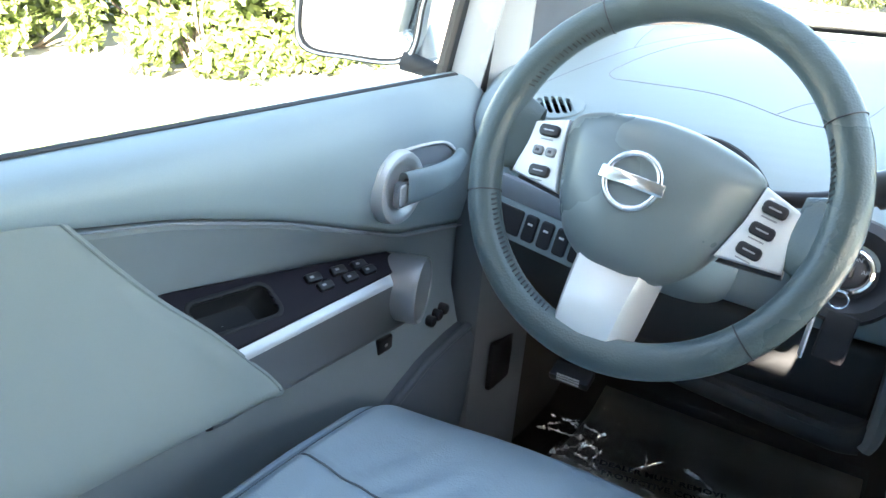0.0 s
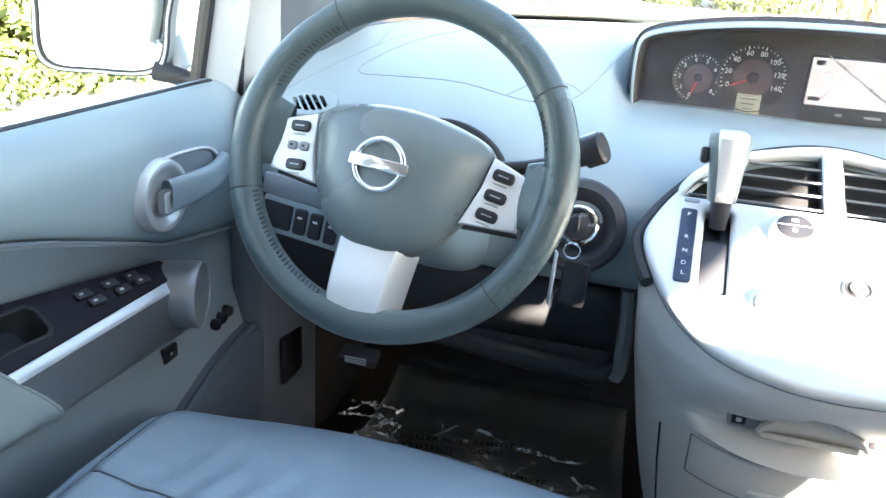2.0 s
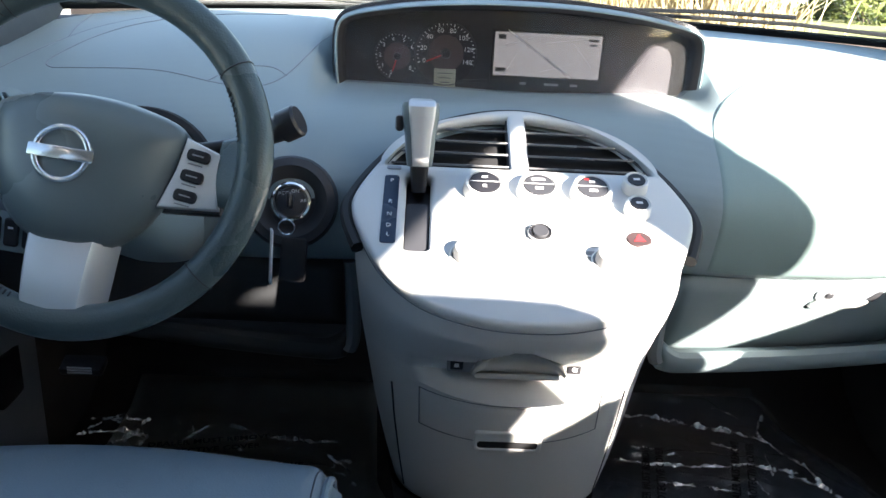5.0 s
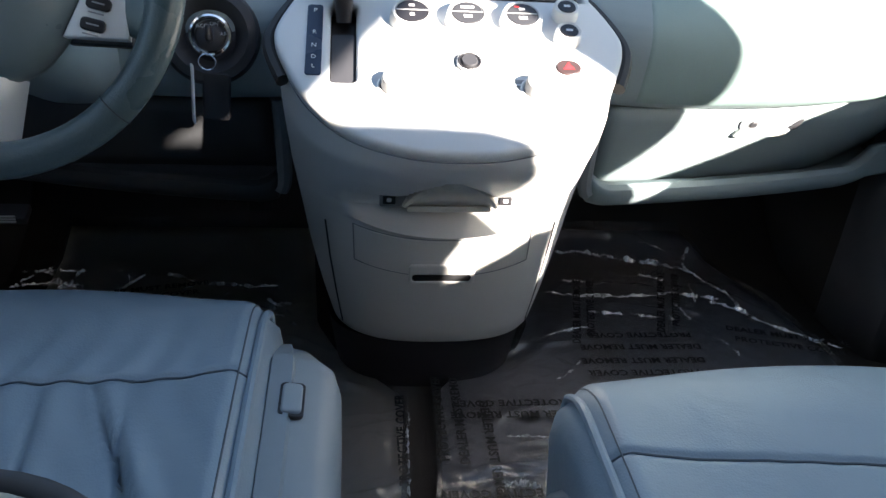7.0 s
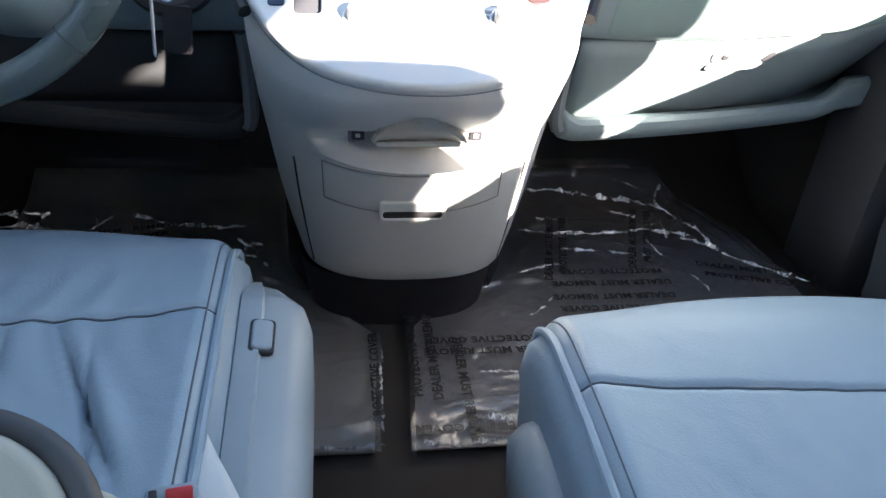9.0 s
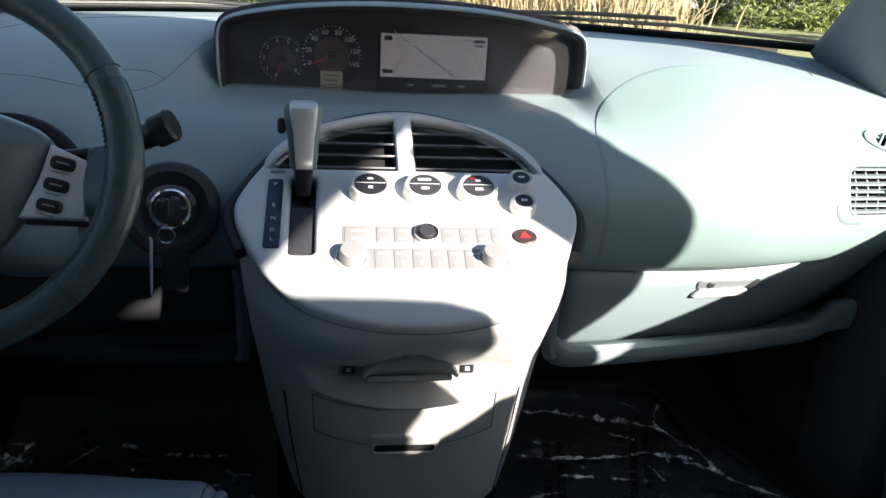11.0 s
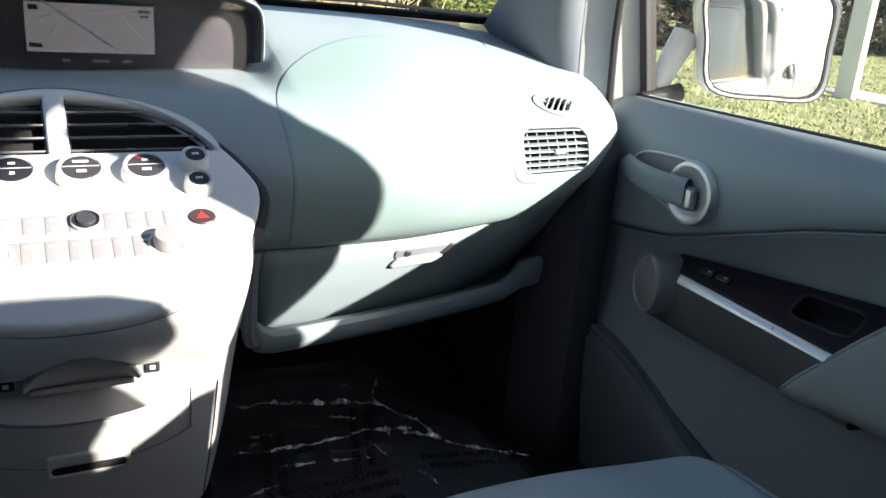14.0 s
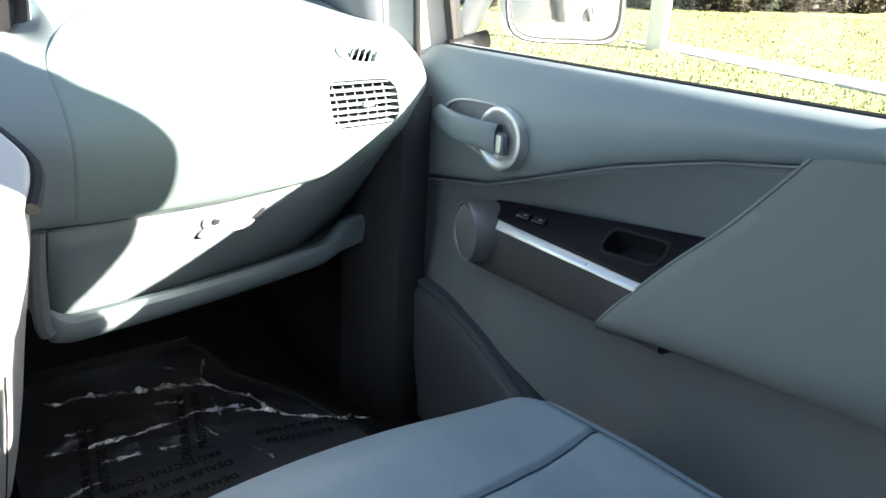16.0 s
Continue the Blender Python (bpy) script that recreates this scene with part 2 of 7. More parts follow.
# darker copy of the kick plastic, for the side in shade
KICK_SHADED = mat("shaded_kick", (0.060, 0.062, 0.070), 0.6, grain=700, bump=0.25)
# lower dash plastic with the deep shade put into its colour
KNEE = mat("shaded_lower_plastic", (0.034, 0.035, 0.038), 0.55, grain=700, bump=0.25)
TAIL = mat("dark_tail_trim", (0.09, 0.09, 0.095), 0.9, grain=500, bump=0.3, spec=0.1)
WHITE = mat("white_print", (0.75, 0.75, 0.75), 0.5, bump=0, vary=0.02)
GREYPRINT = mat("grey_print", (0.35, 0.35, 0.36), 0.5, bump=0, vary=0.02)
INK = mat("black_print", (0.012, 0.012, 0.013), 0.45, bump=0, vary=0.02)
RED = mat("red_plastic", (0.55, 0.03, 0.035), 0.35, bump=0.05)
BUTTON = mat("grey_button", (0.245, 0.245, 0.25), 0.4, bump=0.05)
PANE = glass("window_glass", (0.93, 0.96, 0.94))
MIRROR = mat("mirror_silver", (0.9, 0.91, 0.9), 0.02, 1.0, bump=0, vary=0.0)

# ---- the cabin's shell ----
def wall_sheet(name, rows, material, label, thick=0.02, offset=1.0):
    ob = part(name, sheet(rows), material)
    tagged(ob, label, kind="structure")
    return solid(ob, thick, offset)


floor_rows = []
for y, z in ((-2.3, 0.0), (0.2, 0.0), (1.22, 0.0), (1.30, 0.012), (1.38, 0.06), (1.56, 0.26), (1.62, 0.40), (1.62, 0.74)):
    floor_rows.append([(x, y, z) for x in (-0.84, -0.5, 0.0, 0.5, 0.84)])
wall_sheet("floor", floor_rows, CARPET, "dark grey carpeted van floor with sloped toe boards", 0.03, -1.0)

# roof, tail and side walls, with the window openings left free
wall_sheet("ceiling", [[(x, y, z + 0.06 * math.cos(x * 1.6)) for x in np.linspace(-0.72, 0.72, 13)] for y, z in ((-2.3, 1.16), (-1.0, 1.18), (0.3, 1.17), (0.52, 1.16))], LINER, "pale grey cloth headliner", 0.04, -1.0)
wall_sheet("wall_rear", [[(x, -2.3, z) for x in (-0.84, 0.84)] for z in (-0.1, 1.24)], TAIL, "closed tail of the van cabin", 0.03, -1.0)


def side_x(z):
    """Half width of the body side at a height: upright below the sill, leaning in above it."""
    return 0.86 if z < 0.66 else 0.86 - 0.20 * (z - 0.66)


def side_slab(name, s, y0, y1, z0, z1, material, label, slant=0.0, out=0.0):
    rows = [[(s * (out + side_x(lerp(z0, z1, k / 6))), y - slant * k / 6, lerp(z0, z1, k / 6)) for k in range(7)] for y in (y0, y1)]
    ob = part(name, sheet(rows), material)
    tagged(ob, label, kind="structure")
    return solid(ob, 0.05, -1.0 if s > 0 else 1.0)


for s, side in ((-1, "left"), (1, "right")):
    side_slab("wall_" + side, s, -2.3, -0.02, -0.1, 0.79, VINYL_LOW, "grey lower side trim behind the front seats")
    side_slab("wall_top_" + side, s, -2.3, 0.06, 1.178, 1.26, LINER, "pale roof rail above the rear side windows")
    side_slab("rail_" + side, s, 0.06, 1.0, 1.148, 1.26, LINER, "pale roof rail above the front side windows")
    # unseen panel added at the rear quarter, its rounded edge shaping the console's shadow
    rows = [[(s * side_x(z), lerp(-0.53, y1, k / 3), z) for k in range(4)] for z, y1 in ((0.64, -0.17), (0.83, -0.188), (0.86, -0.162), (0.94, -0.168), (1.0, -0.20), (1.03, -0.232), (1.07, -0.30), (1.125, -0.40), (1.18, -0.50))]
    ob = part("wall_blocker_" + side, sheet(rows), LINER)
    tagged(ob, "unseen pale side panel added to shade the console", kind="structure")
    solid(ob, 0.01, 1.0 if s > 0 else -1.0)
    # door pillar, its upper end flaring forward into the roof rail
    rows = [[(s * (side_x(z) + 0.03), lerp(y0, y1, k / 3), z) for k in range(4)] for z, y0, y1 in ((0.64, 0.12, 0.20), (0.76, 0.085, 0.212), (0.80, 0.072, 0.262), (0.84, 0.058, 0.276), (0.90, 0.042, 0.281), (0.95, 0.028, 0.276), (1.01, 0.010, 0.262), (1.055, -0.004, 0.270), (1.09, -0.014, 0.315), (1.12, -0.023, 0.37), (1.16, -0.035, 0.44))]
    ob = part("pillar_b_" + side, sheet(rows), LINER)
    tagged(ob, "pale trim of the door pillar behind the front seat", kind="structure")
    solid(ob, 0.05, 1.0 if s > 0 else -1.0)
    side_slab("pillar_c_" + side, s, -2.3, -0.52, 0.64, 1.16, LINER, "pale trim of the rear pillar")

# windscreen: the curved lower edge, rising and leaning back to the roof
def screen_low(x):
    return Vector((x, 1.60 - 0.62 * x * x * (1 + 0.1 * abs(x)), 0.752 - 0.006 * abs(x)))


def screen_top(x):
    return Vector((x * 0.90, 0.62 - 0.12 * x * x, 1.20))


XS = np.linspace(-0.72, 0.72, 25)
screen = part("window_1", sheet([[screen_low(x).lerp(screen_top(x), k / 10) + Vector((0, 0.05, 0.05)) * math.sin(math.pi * k / 10) for x in XS] for k in range(11)]), PANE)
tagged(screen, "clear curved windscreen glass over the dashboard", "windscreen", kind="structure")
screen.visible_shadow = False
band = put("black_band", sheet([[screen_low(x).lerp(screen_top(x), k) + Vector((0, 0.002, 0.004)) for x in XS] for k in (-0.01, 0.006, 0.015)]), RUBBER, screen, "black painted edge band")
solid(band, 0.004)
tagged(part("cowl", sheet([[screen_low(x) + Vector((0, dy, dz)) for x in np.linspace(-0.75, 0.75, 25)] for dy, dz in ((-0.02, -0.020), (0.06, -0.012), (0.16, -0.022), (0.24, -0.04))]), RUBBER), "black plastic cowl below the windscreen outside", "cowl", kind="structure")
hood = part("bonnet", sheet([[screen_low(x) + Vector((x * 0.1, 0.22 + dy, dz - 0.10 * x * x)) for x in np.linspace(-0.78, 0.78, 25)] for dy, dz in ((0.0, -0.02), (0.1, -0.015), (0.35, -0.10), (0.6, -0.25), (0.75, -0.5), (0.78, -0.9))]), SKIN)
tagged(hood, "pale painted bonnet of the van", "bonnet", kind="structure")


# front pillars: broad trims from the dashboard up to the roof
def pillar(s, side):
    rows = []
    for k in range(9):
        t = k / 8
        a = screen_low(0.70).lerp(screen_top(0.70), t) + Vector((0.0, 0.03, 0.03)) * math.sin(math.pi * t) + Vector((0.005, -0.012, -0.006))
        b = Vector((lerp(0.792, 0.74, t), lerp(1.080, 0.84, t ** 3), lerp(0.60, 1.19, t)))
        c = b + Vector((0.035, 0.02, 0))
        mid = a.lerp(b, 0.5) + Vector((-0.014, -0.012, 0))
        rows.append([Vector((s * q.x, q.y, q.z)) for q in smooth_line([a + Vector((0.02, 0.03, 0)), a, mid, b, c], 4)])
    ob = part("pillar_a_" + side, sheet(rows), PILLAR)
    tagged(ob, "grey vinyl trim of the windscreen pillar", kind="structure")
    solid(ob, 0.012, 1.0 if s < 0 else -1.0)
    # the painted door opening beside it, with its rubber seal
    def edge(t):
        return Vector((lerp(0.792, 0.74, t), lerp(1.080, 0.84, t ** 3), lerp(0.60, 1.19, t)))
    rows = [[Vector((s * (edge(t).x + dx), edge(t).y + dy, edge(t).z)) for dx, dy in ((-0.004, 0.012), (0.0, -0.001), (0.041, -0.029), (0.043, 0.03))] for t in np.linspace(0, 1, 9)]
    ob = part("door_opening_" + side, sheet(rows), SKIN)
    tagged(ob, "pale painted door opening beside the windscreen pillar", kind="structure")
    solid(ob, 0.003)
    line = [Vector((s * (edge(t).x + 0.040), edge(t).y - 0.036, edge(t).z)) for t in np.linspace(0, 1, 9)]
    tagged(part("door_seal_" + side, tube(line, 0.006, 8), RUBBER), "black rubber seal along the door opening", kind="structure")


pillar(-1, "left"), pillar(1, "right")

# ---- dashboard ----
DASH_X = (0.0, 0.16, 0.262, 0.305, 0.45, 0.62, 0.74, 0.80, 0.815)
DASH_P = (
    ((1.58, .752), (1.47, .742), (1.34, .668), (1.17, .660), (1.085, .648), (1.00, .580), (0.99, .520), (1.00, .460), (1.08, .450)),
    ((1.57, .752), (1.45, .742), (1.32, .675), (1.17, .662), (1.075, .650), (0.98, .580), (0.97, .510), (0.99, .458), (1.08, .450)),
    ((1.57, .752), (1.45, .742), (1.32, .675), (1.165, .663), (1.04, .644), (0.955, .575), (0.957, .503), (0.986, .456), (1.07, .450)),
    ((1.54, .751), (1.38, .746), (1.25, .722), (1.13, .682), (1.02, .640), (0.950, .572), (0.955, .500), (0.985, .455), (1.07, .450)),
    ((1.46, .750), (1.32, .746), (1.18, .727), (1.06, .688), (0.975, .638), (0.930, .570), (0.940, .500), (0.980, .460), (1.06, .455)),
    ((1.34, .746), (1.23, .734), (1.12, .704), (1.03, .664), (0.965, .620), (0.940, .570), (0.950, .510), (0.980, .478), (1.06, .472)),
    ((1.20, .725), (1.12, .700), (1.06, .675), (1.00, .645), (0.970, .615), (0.955, .575), (0.965, .540), (0.990, .528), (1.06, .522)),
    ((1.10, .690), (1.06, .675), (1.03, .660), (1.00, .640), (0.985, .622), (0.980, .605), (0.987, .590), (1.00, .580), (1.05, .575)),
    ((1.08, .670), (1.06, .662), (1.04, .650), (1.02, .636), (1.012, .622), (1.010, .610), (1.014, .602), (1.02, .598), (1.05, .595)),
)


def soft_table(xs, ys, x):
    """Like table, but bending softly through the places."""
    d = [(b - a) / (q - p) for a, b, p, q in zip(ys, ys[1:], xs, xs[1:])]
    g = [0.0] + [2 * a * b / (a + b) if a * b > 0 else 0.0 for a, b in zip(d, d[1:])] + [d[-1]]
    i = min(max(int(np.searchsorted(xs, x, side="right")) - 1, 0), len(xs) - 2)
    h = xs[i + 1] - xs[i]
    t = (x - xs[i]) / h
    return (2 * t ** 3 - 3 * t * t + 1) * ys[i] + (t ** 3 - 2 * t * t + t) * h * g[i] + (3 * t * t - 2 * t ** 3) * ys[i + 1] + (t ** 3 - t * t) * h * g[i + 1]


@functools.lru_cache(maxsize=None)
def dash_profile(x):
    ax = min(abs(x), 0.815)
    k = [Vector((0, soft_table(DASH_X, [p[i][0] for p in DASH_P], ax), soft_table(DASH_X, [p[i][1] for p in DASH_P], ax))) for i in range(9)]
    return smooth_line(k, 6)


def dash_at(x, s):
    """The dashboard's skin at x; s runs 0 to 48 from the windscreen down its face."""
    p = dash_profile(x)
    i = min(int(s), len(p) - 2)
    q = p[i].lerp(p[i + 1], s - i)
    return Vector((x, q.y, q.z))


def dash_normal(x, s):
    a, b = dash_at(x, max(s - 0.5, 0)), dash_at(x, min(s + 0.5, 47.9))
    c, d = dash_at(x - 0.006, s), dash_at(x + 0.006, s)
    n = (d - c).cross(b - a).normalized()
    return n if n.y < 0.3 and n.z > -0.9 and (n.z > 0 or n.y < 0) else -n


dash = thing("dashboard", (0, 1.2, 0.45), "grey vinyl dashboard with a hooded instrument pod, vents and glovebox", "dashboard")
xs = sorted(set([round(float(q), 5) for q in np.linspace(-0.815, 0.815, 131)] + [e * q for e in (-1, 1) for q in (0.255, 0.262, 0.2675, 0.2725, 0.2775, 0.282, 0.288, 0.294, 0.30, 0.80)]))
xs = sorted(set(xs + [round(e * q, 5) for e in (-1, 1) for q in np.linspace(0.578, 0.758, 60)]))
ss = np.linspace(0, 47.99, 170)


VENT_X, VENT_Z = 0.668, 0.588                          # middle of each side vent
skin_v, skin_f = sheet([[dash_at(x, q) for q in ss] for x in xs])
DEM_X, DEM_S = 0.693, 18.6                             # middle of each demister


def over_demister(p, grow=1.0):
    """Whether a place of the skin lies over a demister's opening."""
    c = dash_at(math.copysign(DEM_X, p[0]), DEM_S)
    return ((p[0] - c.x) / 0.026) ** 2 + ((p[1] - c.y) / 0.018) ** 2 < grow and p[2] > 0.62


skin_f = [f for f in skin_f if not all(over_demister(skin_v[k]) for k in f)]
skin_f = [f for f in skin_f if not all(abs(abs(skin_v[k][0]) - VENT_X) < 0.071 and abs(skin_v[k][2] - VENT_Z) < 0.0395 and skin_v[k][1] < 1.03 for k in f)]
body = put("dash_skin", (skin_v, skin_f), VINYL, dash)
solid(body, 0.012, -1.0)


def groove(name, pts, r, material=DARK):
    return put(name, tube(pts, r, 6), material, dash)


# lids let into the top, seen as fine seams
# the airbag lid lies a little proud of the skin
rows = []
for k in range(91):
    x = 0.262 + 0.498 * (1 - math.cos(math.pi * k / 90)) / 2
    e = (0.53 - x) / 0.268
    top_s = 11.2 + 15.5 * (1 - math.sqrt(max(0.0, 1 - e * e))) if e > 0 else 11.2 + 7.5 * (e * 0.268 / 0.23) ** 2
    row = []
    for j in range(61):
        t = (1 - math.cos(math.pi * j / 60)) / 2
        q = lerp(top_s, 40.2, t)
        near = min(1.0, j / 5, (60 - j) / 5, k / 7, (90 - k) / 7)
        lift = 0.0021 * near * near * (3 - 2 * near) - 0.0008
        row.append(dash_at(x, q) + lift * dash_normal(x, q))
    rows.append(row)
lid_v, lid_f = sheet(rows)
lid_f = [f for f in lid_f if not all(over_demister(lid_v[k], 1.2) for k in f)]
lid_f = [f for f in lid_f if not all(abs(lid_v[k][0] - VENT_X) < 0.074 and abs(lid_v[k][2] - VENT_Z) < 0.0415 for k in f)]
put("airbag_lid", (lid_v, lid_f), mat("airbag_vinyl", (0.244, 0.330, 0.320), 0.5, grain=700, bump=0.25), dash, "smooth grey-green airbag lid", angle=80)
tray = smooth_line([(-0.30, 4.5, 0), (-0.45, 5.0, 0), (-0.58, 7.5, 0), (-0.650, 12.0, 0), (-0.648, 14.0, 0), (-0.61, 15.0, 0), (-0.50, 17.2, 0), (-0.40, 19.4, 0), (-0.345, 19.0, 0), (-0.31, 14.5, 0), (-0.285, 8.0, 0)], 8)
groove("tray_seam", [dash_at(q.x, q.y) + 0.0002 * dash_normal(q.x, q.y) for q in tray], 0.0007, VINYL_LOW)
small = smooth_line([(-0.425, 18.8, 0), (-0.395, 17.0, 0), (-0.355, 16.8, 0), (-0.330, 18.0, 0)], 8)
groove("cover_seam", [dash_at(q.x, q.y) + 0.0002 * dash_normal(q.x, q.y) for q in small], 0.0007, VINYL_LOW)
for s in (-1, 1):
    if s < 0:
        groove("top_crease", [dash_at(s * q[0], q[1]) - 0.0003 * dash_normal(s * q[0], q[1]) for q in smooth_line([(0.755, 16.5, 0), (0.72, 12.5, 0), (0.66, 8.5, 0), (0.58, 5.0, 0), (0.50, 2.5, 0)], 8)], 0.0008, VINYL_LOW)
    groove("pillar_seam", [dash_at(s * q[0], q[1]) + 0.0002 * dash_normal(s * q[0], q[1]) for q in smooth_line([(0.665, 1.0, 0), (0.66, 5.0, 0), (0.655, 8.0, 0)], 6)], 0.0007, VINYL_LOW)


# side demisters: an oval of slanting slots
def demister(s):
    x, k = s * DEM_X, DEM_S
    n = dash_normal(x, k)
    m = frame_of(dash_at(x, k), Vector((1, 0, 0)) - n * n.x, n.cross(Vector((1, 0, 0))))
    m = m @ pose(0, 0, 0, 0, 0, -14 * s)
    oval = [(0.040 * math.cos(a), 0.0245 * math.sin(a)) for a in np.linspace(0, 2 * math.pi, 40, endpoint=False)]
    slots = []
    for i in range(-2, 3):
        h = 0.0165 * math.sqrt(max(0.05, 1 - (i * 0.0115 / 0.036) ** 2))
        slots.append([(px + i * 0.0096 + py * 0.45 * s, py) for px, py in rrect(0.0064, 2 * h, 0.0028, 3)])
    g = put("demister", plate(oval, slots, 0.006, 0.001, m @ Matrix.Translation((0, 0, 0.0034))), VINYL, dash, "small oval demister grille")
    bowl = [[m @ Vector((q * a, q * b, h)) for a, b in oval + oval[:1]] for q, h in ((0.97, -0.0024), (0.94, -0.030), (0.4, -0.034), (0.01, -0.034))]
    put("recess", sheet(bowl), HOLE, g)


demister(-1), demister(1)


# side vents: blades in a rounded opening, flush with the dashboard's face
def face_pt(x, z, h=0.0):
    """The front of the dashboard at a height, h proud of it."""
    lo, hi = 20.0, 42.0
    for i in range(16):
        mid = (lo + hi) / 2
        if dash_at(x, mid).z > z:
            lo = mid
        else:
            hi = mid
    p = dash_at(x, lo)
    return Vector((p.x, p.y - h, p.z))


def side_vent(s):
    cx, cz = VENT_X, VENT_Z

    def at(u, v, h):
        return face_pt(s * (cx + u), cz + v, h)
    inner, outer_l = rrect(0.128, 0.068, 0.022, 8), rrect(0.164, 0.094, 0.028, 8)
    ring = []
    for k, h in ((-0.10, -0.024), (0.0, -0.002), (0.06, 0.0022), (0.5, 0.0025), (0.88, 0.0021), (1.0, 0.0002)):
        ring.append([at(lerp(a[0], b[0], k), lerp(a[1], b[1], k), h) for a, b in zip(inner + inner[:1], outer_l + outer_l[:1])])
    put("vent_surround", sheet(ring), VINYL, dash, angle=60)
    put("surround_seam", tube([at(a[0] * 0.985, a[1] * 0.985, 0.0012) for a in outer_l], 0.0008, 6, True), VINYL_LOW, dash)
    v = put("vent", tube([at(a[0] * 0.99, a[1] * 0.98, 0.0010) for a in inner], 0.0022, 8, True), VINYL, dash, "grey side air vent with thin blades")
    put("recess", sheet([[at(0.066 * a, 0.036 * b, -0.022) for a in np.linspace(-1, 1, 9)] for b in np.linspace(-1, 1, 7)]), HOLE, v)
    for i in range(7):
        h = -0.0279 + 0.0093 * i
        w = 0.0625 - (0.007 if i in (0, 6) else 0)
        rows = [[at(u, h + dz, dh) for dz, dh in ((-0.0006, -0.012), (-0.0014, -0.001), (-0.0008, 0.0005), (0.0010, 0.0), (0.0012, -0.012))] for u in np.linspace(-w, w, 9)]
        put("blade", sheet(rows), VINYL, v)
    for i in range(6):
        u = -0.045 + 0.018 * i
        put("cross_blade", tube([at(u, b, -0.009) for b in (-0.032, 0.0, 0.032)], 0.0012, 6), VINYL, v)
    put("thumb_tab", boxes((0.020, 0.006, 0.008), Matrix.Translation(at(0.004, 0.0, 0.001)), 0.0018), VINYL, v)


side_vent(1), side_vent(-1)

# glovebox, knee panel and the ledge under them
def lower_face(x0, x1, top, z1, lean=0.05):
    return sheet([[Vector((x, 0.985 + (lean + (0.9 * max(0.0, abs(x) - 0.35) ** 2 if lean > 0.06 else 0.0)) * k / 6 + 0.012 * math.sin(math.pi * k / 6) * -1, lerp(table((0.2, 0.45, 0.62, 0.80), (0.453, 0.458, 0.475, 0.57), abs(x)) - top, z1, k / 6))) for k in range(7)] for x in np.linspace(x0, x1, 24)])


def smooth_pair(loop):
    return [(q.x, q.y) for q in smooth_line([(a, b, 0) for a, b in loop], 4, True)]


glove = put("glovebox_door", lower_face(0.235, 0.775, 0.004, 0.290, 0.085), VINYL, dash, "grey glovebox door")
solid(glove, 0.014, -1.0)
m = frame_of((0.470, 0.9950, 0.424), (1, 0.0, 0.05), (0, -0.40, 1))
put("latch_recess", plate(rrect(0.092, 0.016, 0.005, 4, 0.008, 0.009), (), 0.003, 0.001, m @ Matrix.Translation((0, 0, 0.0012))), VINYL_LOW, glove)
put("latch_notch", plate([(0.036, 0.002), (0.050, 0.017), (0.056, 0.017), (0.052, 0.004), (0.046, -0.002)], (), 0.003, 0.0006, m @ Matrix.Translation((0, 0, 0.0026))), DARK, glove)
put("latch_lock", spin([(0, 0.0012), (0.0045, 0.0012), (0.006, 0.0), (0.006, -0.004)], m @ Matrix.Translation((-0.018, 0.009, 0.0018)), 24), DARK, glove, "dark lock cylinder")
put("glovebox_latch", plate([(-0.044, -0.010), (-0.040, -0.003), (-0.034, 0.002), (0.034, 0.002), (0.040, -0.001), (0.036, -0.009), (0.028, -0.012), (-0.038, -0.013)], (), 0.006, 0.002, m @ Matrix.Translation((0, 0, 0.0055)), 3), SILVER_PAINT, glove, "pale glovebox latch")
knee = put("knee_panel", lower_face(-0.775, -0.235, 0.004, 0.335), KNEE, dash, "lower knee panel, its colour darkened for shade")
solid(knee, 0.014, -1.0)
for s in (-1, 1):
    prof = [(1.030, 0.318), (1.014, 0.3195), (1.006, 0.314), (1.004, 0.304), (1.010, 0.290), (1.024, 0.280), (1.05, 0.276), (1.40, 0.30)]
    rows = []
    for x in np.linspace(0.232, 0.80, 60):
        k = (x - 0.232) / 0.57
        tip = 0.020 * max(0.0, 1 - (x - 0.232) / 0.035) ** 2 + 0.030 * max(0.0, (x - 0.655) / 0.05) ** 2 * (x < 0.705) + 0.030 * (x >= 0.705)
        rows.append([Vector((s * x, y + 0.075 * k * k, z + 0.026 * k + (tip if i < 4 else 0.4 * tip))) for i, (y, z) in enumerate(prof)])
    # the left lip takes the shade-darkened colour, the right one plain vinyl
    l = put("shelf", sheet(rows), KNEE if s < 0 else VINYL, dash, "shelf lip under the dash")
    solid(l, 0.010, -1.0 if s > 0 else 1.0)
    # end post of the shelf beside the console
    put("shelf_end", tube(smooth_line([(s * 0.228, 1.014, 0.306), (s * 0.222, 1.012, 0.33), (s * 0.222, 1.004, 0.40), (s * 0.225, 0.992, 0.455)], 6), 0.011, 8), VINYL_LOW, dash)

# switch panel by the wheel
m = frame_of((-0.655, 0.925, 0.500), (1, -0.06, -0.12), (0, 0.18, 1))
sw = put("switch_panel", plate(rrect(0.150, 0.052, 0.006), (), 0.012, 0.002, m @ Matrix.Translation((0, 0, 0.006))), VINYL, dash, "grey switch panel")
put("display", plate(rrect(0.044, 0.036, 0.003), (), 0.006, 0.001, m @ Matrix.Translation((-0.050, 0.0, 0.009))), BLACK, sw)
